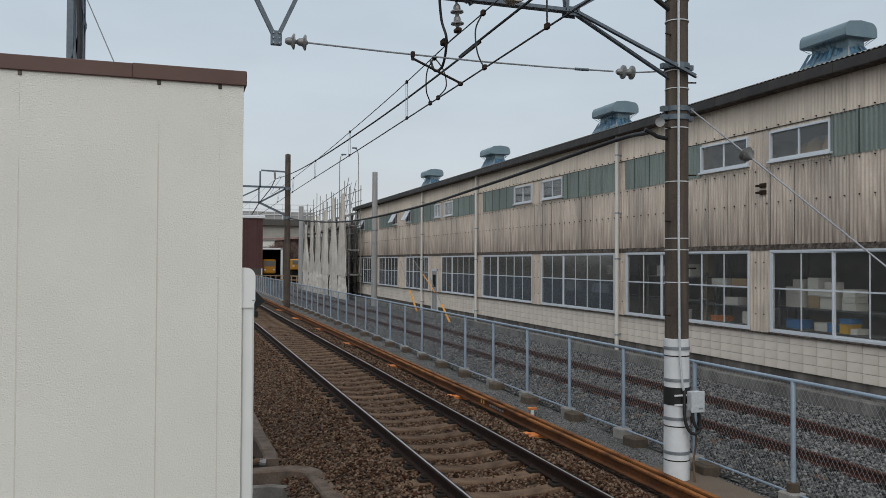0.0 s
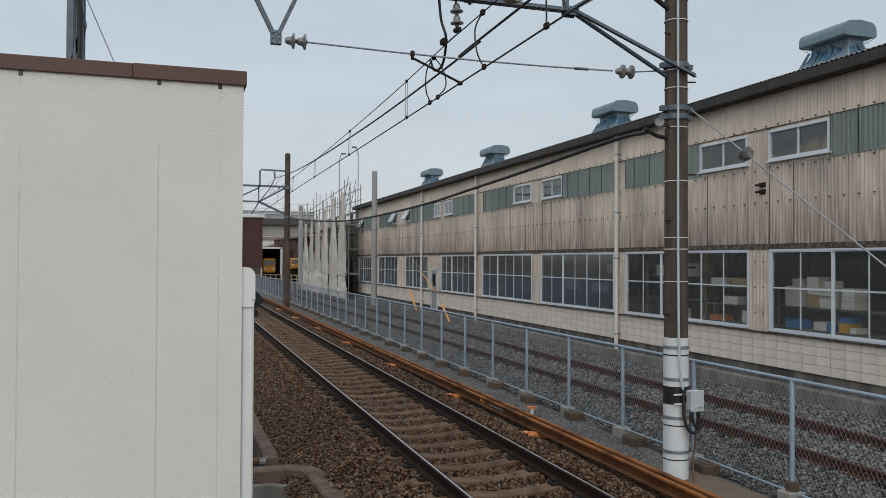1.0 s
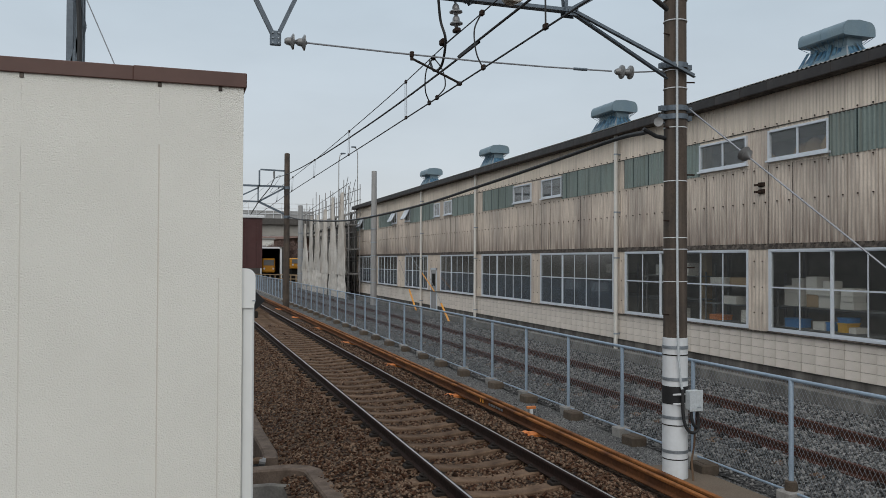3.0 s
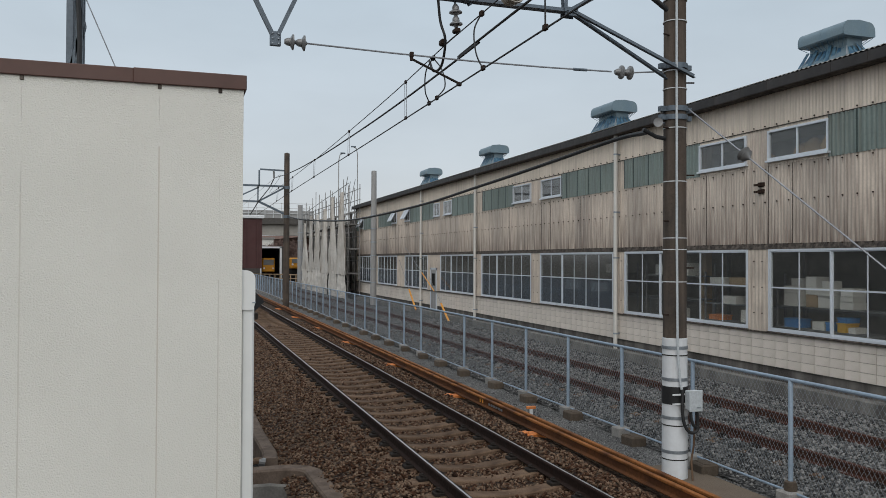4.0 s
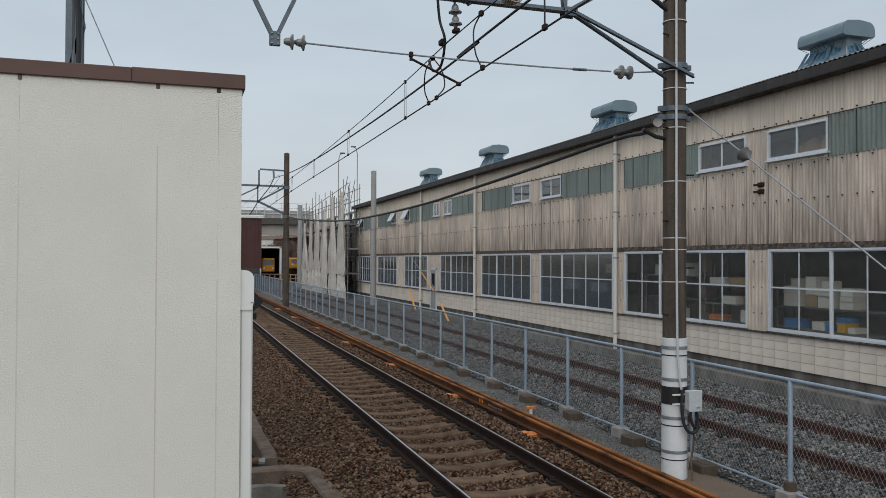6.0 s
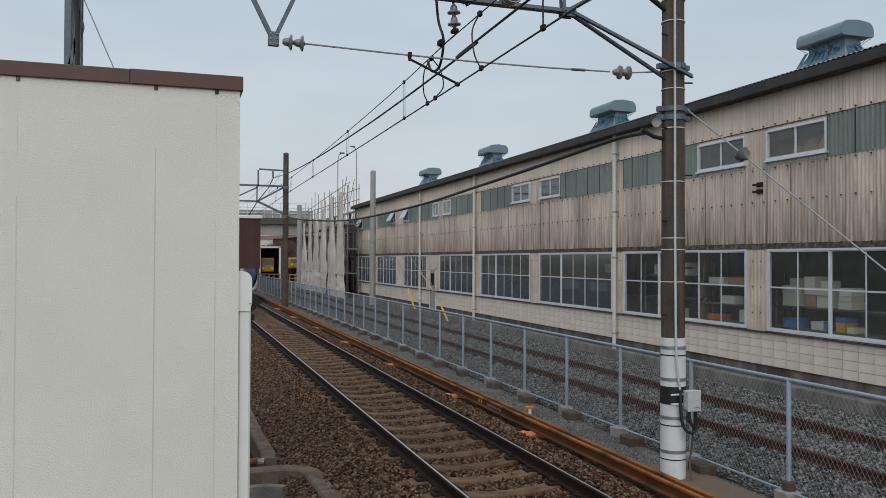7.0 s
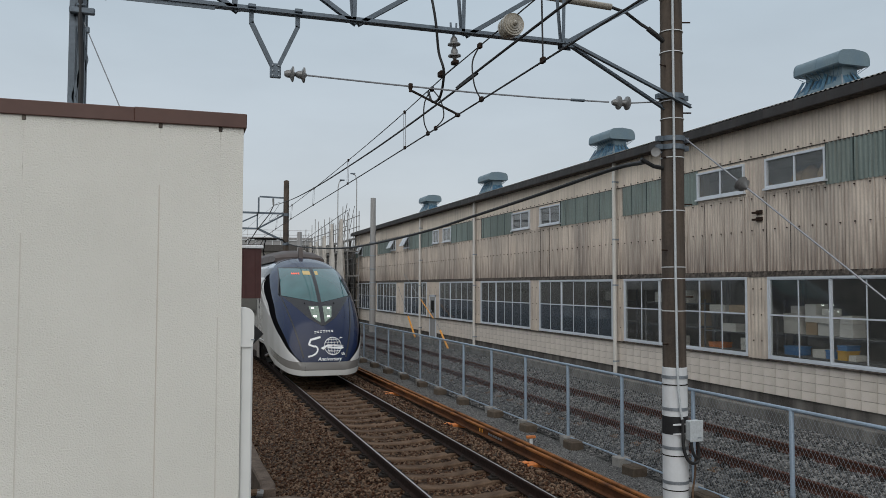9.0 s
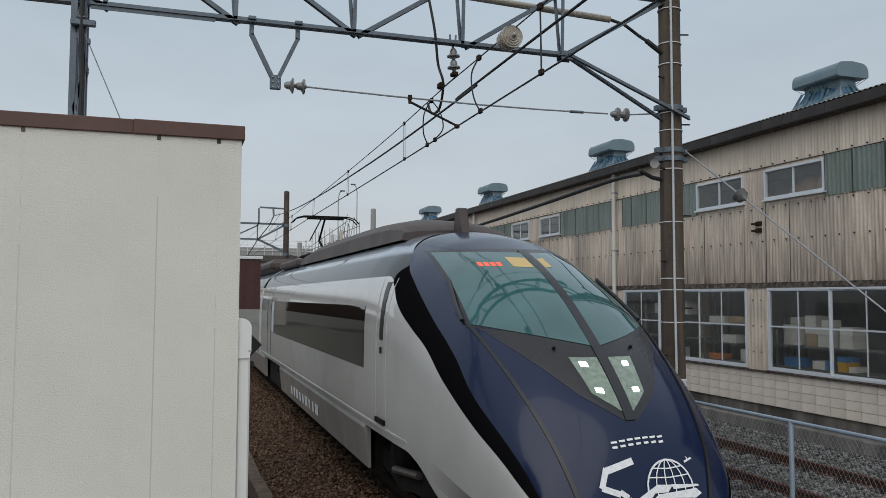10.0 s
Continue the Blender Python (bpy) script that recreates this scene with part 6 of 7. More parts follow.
ct = thing("cable_trough", "weathered concrete cable trough wall along the track", "cable trough")
part("side_wall", bar_along([(1.31, 12.05), (1.34, 12.5), (1.30, 14), (1.30, 17), (1.30, 26), (1.30, 40)], 0.22, -0.75, -0.29), M["trough"], ct)
part("side_wall", bar_along([(0.6, 12.3), (0.6, 40)], 0.15, -0.75, -0.36), M["trough"], ct)
# black floor stands in for the shade inside the trough
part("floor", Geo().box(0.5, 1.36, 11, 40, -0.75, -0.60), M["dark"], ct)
ct2 = thing("cable_trough", "rounded weathered concrete trough end curving to the track", "cable trough")
arc = [(0.2, 11.42), (0.9, 11.42), (1.4, 11.42)] + [(1.4 + 0.40 * math.sin(a), 11.02 + 0.40 * math.cos(a)) for a in [radians(15 * k) for k in range(1, 6)]] + [(1.82, 10.4), (1.86, 9.6), (1.88, 8.0)]
part("side_wall", bar_along(arc, 0.25, -0.75, -0.27), M["trough"], ct2)
arc2 = [(0.2, 11.1), (1.2, 11.08), (1.5, 10.9), (1.55, 10.3), (1.58, 8.0)]
part("inner_lip", bar_along(arc2, 0.08, -0.75, -0.40), M["concrete"], ct2)
# floor coloured black for the trough's inner shade, as above
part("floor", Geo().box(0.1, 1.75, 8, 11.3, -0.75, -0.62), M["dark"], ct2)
part("cable", Geo().path(smooth_line([(0.3, 12.3, -0.5), (0.8, 12.0, -0.36), (1.1, 11.98, -0.30), (1.22, 11.98, -0.33)], 5), 0.05, 8), M["sleeper"], ct2, "grey cable in the trough", smooth=True)
part("cable_end", Geo().lathe([(-0.04, 0.06), (0.05, 0.06)], (1.17, 11.98, -0.32), (1, 0, -0.2), 12), M["porcelain_grey"], ct2)

# low station buildings on the camera's side, seen only as reflections
sb = thing("station_building", "plain brown-grey station building on the camera's side", "building")
part("wall", Geo().box(-16.2, -16.0, -40, 70, -0.6, 5.6), M["inside"], sb)
part("roof", Geo().box(-26, -15.2, -40, 70, 5.6, 5.9), M["roof"], sb)
part("dado", Geo().box(-16.0, -15.9, -40, 70, -0.6, 1.9), M["plinth"], sb)

mk = thing("marker_stake", "short white stake with an orange top beside the spare rails", "stake", at=(6.35, 13.9, -0.42))
part("stake", Geo().box(-0.03, 0.03, -0.02, 0.02, 0, 0.26, 0.004), M["white_rail"], mk)
part("cap", Geo().box(-0.09, 0.09, -0.03, 0.03, 0.26, 0.31, 0.006), M["orange"], mk)
stub = tagged(part("concrete_stub", Geo().lathe([(0, 0.085), (0.42, 0.078), (0.43, 0.05)], (FX, 8.24, -0.55), (0, 0, 1), 12), M["block_brown"], None, smooth=True), "mossy round concrete stub round a fence post", "stub")


# ---- the train ----
train = thing("express_train", "navy-fronted white express train with an anniversary mark on its nose", "train")
train.location = (X_C, 165.87, 0)
S_FINE = np.arange(0, 20.001, 0.02)


def profile(pts, soft=5):
    a = np.array(pts, float)
    z = np.interp(S_FINE, a[:, 0], a[:, 1])
    k = np.exp(-0.5 * (np.arange(-3 * soft, 3 * soft + 1) / soft) ** 2)
    k /= k.sum()
    padded = np.concatenate([2 * z[0] - z[3 * soft:0:-1], z, np.full(3 * soft, z[-1])])
    return np.convolve(padded, k, "valid")


ZT_ = profile([(0, 0.62), (0.10, 1.0), (0.25, 1.38), (0.45, 1.68), (0.75, 1.98), (1.05, 2.24), (1.6, 2.65), (2.1, 2.94), (2.73, 3.22), (3.5, 3.45), (4.3, 3.58), (5.2, 3.64), (20, 3.64)])
W_ = profile([(0, 0.62), (0.12, 0.86), (0.3, 1.0), (0.7, 1.14), (1.3, 1.25), (2.2, 1.34), (3.2, 1.39), (4, 1.40), (20, 1.40)])
ZB_ = profile([(0, 0.25), (0.6, 0.36), (1.4, 0.46), (2.0, 0.62), (2.5, 0.86), (2.9, 0.95), (20, 0.95)], 4)
NS_ = profile([(0, 2.0), (2, 2.5), (4, 4.4), (20, 4.4)], 20)


E_ = profile([(0, 0.60), (2.6, 0.58), (4.2, 0.47), (20, 0.47)], 20)


def at_s(arr, s):
    return float(np.interp(s, S_FINE, arr))


def shoulder(s):
    zb, zt = min(at_s(ZB_, s), 0.4), at_s(ZT_, s)
    return min(1.6, zb + (zt - zb) * 0.5)


def half_width(s, z):
    """Half the body's width at a distance s behind the nose and a height z."""
    w, zt, zm = at_s(W_, s), at_s(ZT_, s), shoulder(s)
    if z >= zt:
        return 0.0
    if z < zm:
        return w * (1 - 0.09 * ((zm - z) / (zm - 0.1)) ** 2)
    return w * (1 - ((z - zm) / (zt - zm)) ** at_s(NS_, s)) ** at_s(E_, s)


def front_s(x, z):
    lo, hi = 0.0, 8.0
    for _ in range(40):
        m = (lo + hi) / 2
        if half_width(m, z) < max(abs(x), 0.004):
            lo = m
        else:
            hi = m
    return hi


def section(s):
    w, zt, zm, zb, n = at_s(W_, s), at_s(ZT_, s), shoulder(s), at_s(ZB_, s), at_s(NS_, s)
    low = [(half_width(s, zb + (zm - zb) * i / 7), zb + (zm - zb) * i / 7) for i in range(7)] if zb < zm - 0.02 else [(half_width(s, zb), zb)] * 7
    top = []
    for i in range(19):
        a = math.pi / 2 * i / 18
        c, d = max(0.0, math.cos(a)), math.sin(a)
        z = zm + (zt - zm) * d ** (2 / n)
        top.append((w * max(0.0, 1 - d ** 2) ** at_s(E_, s) if i < 18 else 0.0, z))
    right = low + top
    return right + [(-x, z) for x, z in reversed(right[:-1])]


def loft(ss):
    g = Geo()
    rows = [section(s) for s in ss]
    n = len(rows[0])
    g.add([(x, s, z) for s, r in zip(ss, rows) for x, z in r], [(j * n + i, j * n + i + 1, (j + 1) * n + i + 1, (j + 1) * n + i) for j in range(len(ss) - 1) for i in range(n - 1)] + [tuple(range(n)), tuple(range((len(ss) - 1) * n, len(ss) * n))])
    return g


def livery():
    """Train paint: navy nose, black slanting stripe, white flanks, dark gloss cant rail, silver-blue roof."""
    m = bpy.data.materials.new("train_paint")
    m.use_nodes = True
    nt = m.node_tree
    b = nt.nodes["Principled BSDF"]
    tc = nt.nodes.new("ShaderNodeTexCoord")
    sep = nt.nodes.new("ShaderNodeSeparateXYZ")
    nt.links.new(tc.outputs["Object"], sep.inputs[0])

    def math_node(op, a, c):
        n = nt.nodes.new("ShaderNodeMath")
        n.operation = op
        for k, v in enumerate((a, c)):
            if isinstance(v, (int, float)):
                n.inputs[k].default_value = v
            else:
                nt.links.new(v, n.inputs[k])
        return n.outputs[0]

    def edge(src, at, width=0.006):
        r = nt.nodes.new("ShaderNodeMapRange")
        d = math_node("SUBTRACT", src, at)
        r.inputs["From Min"].default_value, r.inputs["From Max"].default_value = -width, width
        nt.links.new(d, r.inputs[0])
        return r.outputs[0]

    def curve(pts):
        c = nt.nodes.new("ShaderNodeFloatCurve")
        cu = c.mapping.curves[0]
        for k, (z, s) in enumerate(pts):
            if k < 2:
                cu.points[k].location = (z / 4, s / 6)
            else:
                cu.points.new(z / 4, s / 6)
        c.mapping.update()
        nt.links.new(math_node("MULTIPLY", sep.outputs["Z"], 0.25), c.inputs["Value"])
        return math_node("MULTIPLY", c.outputs[0], 6.0)

    def mix(fac, a, c):
        x = nt.nodes.new("ShaderNodeMix")
        x.data_type = "RGBA"
        nt.links.new(fac, x.inputs[0])
        for sock, v in ((x.inputs[6], a), (x.inputs[7], c)):
            if isinstance(v, tuple):
                sock.default_value = (*v, 1)
            else:
                nt.links.new(v, sock)
        return x.outputs[2]

    s, z = sep.outputs["Y"], sep.outputs["Z"]
    w_edge = curve([(0.0, 0.0), (4.0, 5.6), (0.62, 0.06), (1.17, 0.58), (1.48, 1.15), (1.83, 1.83), (2.13, 2.37), (2.35, 2.93), (2.6, 3.50), (2.8, 3.78), (2.92, 3.95), (3.0, 3.92), (3.12, 3.76), (3.3, 4.12)])
    n_edge = curve([(0.0, 0.0), (4.0, 5.2), (0.62, 0.05), (0.75, 0.12), (1.0, 0.28), (1.31, 0.58), (1.8, 1.34), (2.1, 1.77), (2.48, 2.52), (2.87, 3.30), (3.05, 3.68), (3.3, 4.1)])
    white, grime = (0.59, 0.59, 0.585), (0.48, 0.465, 0.445)
    nz = nt.nodes.new("ShaderNodeTexNoise")
    nz.inputs["Scale"].default_value, nz.inputs["Detail"].default_value = 1.3, 6
    nt.links.new(tc.outputs["Object"], nz.inputs["Vector"])
    rr = nt.nodes.new("ShaderNodeMapRange")
    rr.inputs["From Min"].default_value, rr.inputs["From Max"].default_value, rr.inputs["To Max"].default_value = 0.45, 0.75, 0.5
    nt.links.new(nz.outputs[0], rr.inputs[0])
    side = mix(rr.outputs[0], white, grime)
    lip = math_node("POWER", math_node("MINIMUM", math_node("MAXIMUM", math_node("SUBTRACT", 4.2, s), 0.0), 0.5), 2.0)
    z_lip = math_node("ADD", z, math_node("MULTIPLY", lip, 0.9))
    side = mix(edge(z_lip, 2.96), side, (0.022, 0.021, 0.021))
    side = mix(edge(z, 3.27, 0.03), side, (0.30, 0.35, 0.42))
    # black behind the navy, then navy
    col = mix(edge(w_edge, s), side, (0.006, 0.006, 0.007))
    col = mix(edge(n_edge, s), col, (0.0035, 0.011, 0.044))
    zl = math_node("SUBTRACT", z, math_node("MULTIPLY", s, 0.17))
    low_band = math_node("MULTIPLY", edge(zl, 0.40, 0.004), math_node("SUBTRACT", 1.0, edge(zl, 0.615, 0.004)))
    col = mix(math_node("MULTIPLY", low_band, math_node("SUBTRACT", 1.0, edge(s, 1.7, 0.5))), col, (0.20, 0.19, 0.18))
    skirt_low = math_node("MULTIPLY", math_node("SUBTRACT", 1.0, edge(zl, 0.40, 0.004)), math_node("SUBTRACT", 1.0, edge(s, 2.6)))
    col = mix(skirt_low, col, (0.56, 0.56, 0.54))
    nt.links.new(col, b.inputs["Base Color"])
    # sky reflection is masked down on black stripe and cant rail, the rest is lacquered
    stripe = math_node("SUBTRACT", edge(w_edge, s), edge(n_edge, s))
    cant = math_node("MULTIPLY", math_node("SUBTRACT", edge(z_lip, 2.96), edge(z, 3.27, 0.03)), math_node("SUBTRACT", 1.0, edge(w_edge, s)))
    mirror_cut = math_node("MAXIMUM", stripe, math_node("MULTIPLY", cant, 0.6))
    flank = math_node("MULTIPLY", math_node("SUBTRACT", 1.0, edge(w_edge, s)), 0.6)
    nt.links.new(math_node("MULTIPLY", math_node("SUBTRACT", 1.0, mirror_cut), math_node("ADD", flank, 0.25)), b.inputs["Coat Weight"])
    nt.links.new(math_node("MULTIPLY", math_node("SUBTRACT", 1.0, mirror_cut), 0.27), b.inputs["Specular IOR Level"])
    b.inputs["Roughness"].default_value = 0.2
    b.inputs["Coat Roughness"].default_value = 0.025
    return m


TM = dict(
    paint=livery(),
    glass=surf("tinted_train_glass", (0.034, 0.105, 0.11), 0.03, 0, (2, 0.2), coat=0.5),
    glass_side=surf("dark_train_window", (0.016, 0.015, 0.014), 0.03, 0, (2, 0.2)),
    lens=surf("greenish_lens", (0.17, 0.225, 0.175), 0.06, 0, (18, 0.35), coat=1.0),
    lamp=glow("headlamp", (0.93, 1.0, 0.95), 9.0),
    red=glow("red_led", (0.9, 0.10, 0.05), 0.7),
    amber=glow("amber_panel", (0.50, 0.36, 0.15), 0.12),
    mark=surf("white_vinyl", (0.75, 0.76, 0.78), 0.35),
    black=surf("gloss_black_trim", (0.012, 0.012, 0.015), 0.3),
    grey=surf("train_grey_skirt", (0.29, 0.275, 0.26), 0.4, 0, (6, 0.1), (1.5, 0.6, (0.19, 0.175, 0.16)), coat=0.4),
    under=surf("sooty_underframe", (0.014, 0.013, 0.012), 0.9, 0.1, (10, 0.3)),
    roofbox=surf("brown_grey_roof_fairing", (0.060, 0.041, 0.036), 0.55, 0, (6, 0.12), (1.2, 0.4, (0.08, 0.068, 0.062))),
    line=surf("door_seal_grey", (0.45, 0.45, 0.44), 0.6),
    steel=surf("wheel_steel", (0.18, 0.16, 0.15), 0.5, 0.8),
)

ss = list(np.concatenate([np.linspace(0, 1.0, 26), np.linspace(1.06, 5.4, 62), np.linspace(5.8, 19.3, 24)]))
body = part("body", loft([float(v) for v in ss]), TM["paint"], train, smooth=True)
for k in (1, 2):
    c = part("carriage", Geo().extrude(section(12.0), "y", 20.0 * k - 0.1, 20.0 * k + 19.3), TM["paint"], train, "following white carriage", True)
part("gangway", Geo().box(-0.75, 0.75, 19.3, 19.9, 0.9, 3.2).box(-0.75, 0.75, 39.3, 39.9, 0.9, 3.2), TM["under"], train)


def front_patch(corners, nu, nv, lift=0.007, deep=0.02):
    """A slab that follows the nose; corners in (x, z) as seen from the front, round the outline."""
    a, b, c, d = [Vector((*p, 0)) for p in corners]
    top, low = [], []
    for j in range(nv + 1):
        for i in range(nu + 1):
            u, v = i / nu, j / nv
            p = (a * (1 - u) + b * u) * (1 - v) + (d * (1 - u) + c * u) * v
            s = front_s(p.x, p.y)
            nx = Vector((math.copysign(1, p.x) * 0.25 * abs(p.x), -0.75, 0.6)).normalized()
            q = Vector((p.x, s, p.y))
            top.append(q + nx * lift)
            low.append(q - nx * deep)
    n = nu + 1
    m = len(top)
    fs = [(j * n + i, j * n + i + 1, (j + 1) * n + i + 1, (j + 1) * n + i) for j in range(nv) for i in range(nu)]
    rim = [i for i in range(n)] + [j * n + nu for j in range(1, nv + 1)] + [nv * n + i for i in range(nu - 1, -1, -1)] + [j * n for j in range(nv - 1, 0, -1)]
    fs += [(rim[k], rim[(k + 1) % len(rim)], rim[(k + 1) % len(rim)] + m, rim[k] + m) for k in range(len(rim))]
    return Geo().add(top + low, fs)


def side_patch(s0, s1, z0, z1, side, ns, nz, lift=0.005):
    top, low = [], []
    for j in range(nz + 1):
        for i in range(ns + 1):
            s, z = s0 + (s1 - s0) * i / ns, z0 + (z1 - z0) * j / nz
            w = half_width(s, z)
            top.append((side * (w + lift), s, z))
            low.append((side * (w - 0.02), s, z))
    n, m = ns + 1, (ns + 1) * (nz + 1)
    fs = [(j * n + i, j * n + i + 1, (j + 1) * n + i + 1, (j + 1) * n + i) for j in range(nz) for i in range(ns)]
    rim = [i for i in range(n)] + [j * n + ns for j in range(1, nz + 1)] + [nz * n + i for i in range(ns - 1, -1, -1)] + [j * n for j in range(nz - 1, 0, -1)]
    fs += [(rim[k], rim[(k + 1) % len(rim)], rim[(k + 1) % len(rim)] + m, rim[k] + m) for k in range(len(rim))]
    return Geo().add(top + low, fs)


surround = part("windscreen_surround", front_patch([(-1.04, 2.38), (1.04, 2.38), (0.90, 3.27), (-0.90, 3.27)], 24, 16, 0.003), TM["black"], train)
for sg in (-1, 1):
    ws = part("windscreen", front_patch([(sg * 0.05, 2.225), (sg * 0.99, 2.41), (sg * 0.88, 3.24), (sg * 0.05, 3.21)], 14, 14, 0.009), TM["glass"], train, "greenish tinted windscreen", True)
    part("wiper", Geo().path([Vector((sg * x, front_s(x, z) - 0.03, z + 0.03)) for x, z in ((1.05, 2.42), (1.03, 2.56), (0.99, 2.72), (0.95, 2.88))], 0.022, 6), TM["black"], ws)
    lens = part("headlight", front_patch([(sg * 0.055, 1.67), (sg * 0.27, 1.82), (sg * 0.33, 2.12), (sg * 0.06, 2.12)], 6, 8, 0.010), TM["lens"], train, "clear greenish headlight cover", True)
    part("headlight_rim", front_patch([(sg * 0.035, 1.63), (sg * 0.29, 1.80), (sg * 0.355, 2.14), (sg * 0.04, 2.145)], 6, 8, 0.005), TM["black"], train)
    part("mask_panel", front_patch([(sg * 0.03, 1.58), (sg * 0.38, 1.80), (sg * 1.00, 2.42), (sg * 0.03, 2.26)], 12, 10, 0.0035), TM["black"], train, "dark panel between windscreen and headlights")
    for x, z in ((0.22, 2.06), (0.185, 1.84)):
        part("lamp", front_patch([(sg * (x - 0.035), z - 0.022), (sg * (x + 0.035), z - 0.016), (sg * (x + 0.038), z + 0.022), (sg * (x - 0.032), z + 0.018)], 2, 2, 0.014), TM["lamp"], lens)
    part("washer_nozzle", Geo().lathe([(0, 0.02), (0.04, 0.012)], (sg * 0.42, front_s(0.42, 2.2), 2.2), (0, -0.8, 0.6), 8), TM["black"], train)
part("centre_pillar", front_patch([(-0.05, 1.60), (0.05, 1.60), (0.05, 3.24), (-0.05, 3.24)], 2, 24, 0.014), TM["black"], train, "dark centre pillar")
# amber panels lie on the glass, with a faint glow put into them
part("sun_blind", front_patch([(-0.28, 3.03), (-0.07, 3.02), (-0.07, 3.14), (-0.28, 3.15)], 3, 3, 0.013), TM["amber"], train, "faintly glowing amber slatted panel on the glass")
part("sun_blind", front_patch([(0.07, 3.02), (0.17, 3.03), (0.17, 3.14), (0.07, 3.13)], 3, 3, 0.013), TM["amber"], train, "faintly glowing amber slatted panel on the glass")
for k in range(4):
    part("led_bar", front_patch([(-0.60 + k * 0.06, 3.04), (-0.56 + k * 0.06, 3.04), (-0.56 + k * 0.06, 3.085), (-0.60 + k * 0.06, 3.085)], 1, 1, 0.013), TM["red"], train, "red display bar")
# black strips draw the nose's crease lines, which the loft's shape lacks
for sg in (-1, 1):
    part("nose_seam", front_patch([(sg * 1.05, 2.52), (sg * 1.02, 2.52), (sg * 0.56, 0.74), (sg * 0.60, 0.74)], 1, 30, 0.014), TM["black"], train, "dark strip drawn for the shaded crease of the nose")
# joint line above the skirt and the coupler hatch
part("skirt_joint", front_patch([(-0.58, 0.397), (0.58, 0.397), (0.58, 0.402), (-0.58, 0.402)], 8, 1, 0.004), TM["black"], train)
part("skirt_joint", front_patch([(-0.52, 0.27), (-0.516, 0.27), (-0.55, 0.61), (-0.554, 0.61)], 1, 4, 0.004), TM["black"], train)

for sg in (-1, 1):
    win = part("side_window", side_patch(5.0, 15.9, 1.72, 2.57, sg, 30, 4), TM["glass_side"], train, "long dark window band")
    door = part("cab_door", side_patch(3.78, 3.795, 1.16, 2.93, sg, 1, 12, 0.004), TM["line"], train, "pale door seal")
    part("door_seal", side_patch(4.28, 4.295, 1.16, 2.93, sg, 1, 12, 0.004), TM["line"], door)
    part("door_window", side_patch(3.94, 4.10, 2.15, 2.88, sg, 2, 6, 0.007), TM["black"], door)
    part("door_handle", side_patch(3.99, 4.03, 1.98, 2.06, sg, 1, 1, 0.02), TM["black"], door)
    part("door_step", side_patch(3.82, 4.26, 1.10, 1.16, sg, 2, 1, 0.03), TM["under"], door)
    for y0 in (16.6, 17.5):
        part("passenger_door_seal", side_patch(y0, y0 + 0.02, 1.1, 2.95, sg, 1, 10, 0.006), TM["black"], train)
    part("poster", side_patch(16.15, 16.4, 1.75, 2.55, sg, 1, 3, 0.007), surf("pale_notice", (0.55, 0.56, 0.66), 0.4), train, "pale blue notice panel")
    part("waist_rail", side_patch(2.95, 19.2, 1.03, 1.06, sg, 30, 1, 0.012), TM["line"], train, "pale moulding above the skirt")
    part("side_skirt", Geo().extrude([(sg * 1.37, 0.955), (sg * 1.39, 0.90), (sg * 1.33, 0.36), (sg * 1.29, 0.36), (sg * 1.30, 0.955)], "y", 4.95, 14.6), TM["grey"], train, "grey lower skirt panel")
    part("side_skirt", Geo().extrude([(sg * 1.37, 0.955), (sg * 1.39, 0.90), (sg * 1.33, 0.36), (sg * 1.29, 0.36), (sg * 1.30, 0.955)], "y", 18.2, 34.0), TM["grey"], train, "grey lower skirt panel")
    for k in range(9):
        w = 0.16 if k % 3 else 0.30
        part("skirt_mark", Geo().beam((sg * 1.372, 9.0 + k * 0.42, 0.52), (sg * 1.386, 9.0 + k * 0.42, 0.70), w, 0.006, (1, 0, 0)), TM["mark"], train, "small white marking bar")
    for k in (1, 2):
        part("side_window", Geo().box(sg * 1.36, sg * 1.385, 20.0 * k + 2.4, 20.0 * k + 17, 1.72, 2.55), TM["glass_side"], train, "long dark window band")

part("underframe", Geo().box(-1.22, 1.22, 5.0, 58, 0.30, 0.97).box(-0.95, 0.95, 0.7, 5.0, 0.40, 0.97), TM["under"], train, "sooty underframe equipment")


def fairing():
    g = Geo()
    ss = [5.1, 5.2, 5.5, 6.2, 7.2, 8.5, 10, 12, 13.6, 14.6, 15.0]
    hh = [0.02, 0.10, 0.19, 0.27, 0.31, 0.33, 0.33, 0.33, 0.31, 0.22, 0.10]
    rows = []
    for s, h in zip(ss, hh):
        w = 0.80
        base = 3.50 - (0.06 if s < 5 else 0)
        rows.append([(-w - 0.05, base), (-w, base + 0.10 + h * 0.45), (-w * 0.75, 3.62 + h * 0.85), (-w * 0.35, 3.64 + h), (0, 3.645 + h * 1.02), (w * 0.35, 3.64 + h), (w * 0.75, 3.62 + h * 0.85), (w, base + 0.10 + h * 0.45), (w + 0.05, base)])
    n = 9
    return g.add([(x, s, z) for s, r in zip(ss, rows) for x, z in r], [(j * n + i, j * n + i + 1, (j + 1) * n + i + 1, (j + 1) * n + i) for j in range(len(ss) - 1) for i in range(n - 1)] + [tuple(range(n)), tuple(range((len(ss) - 1) * n, len(ss) * n))])


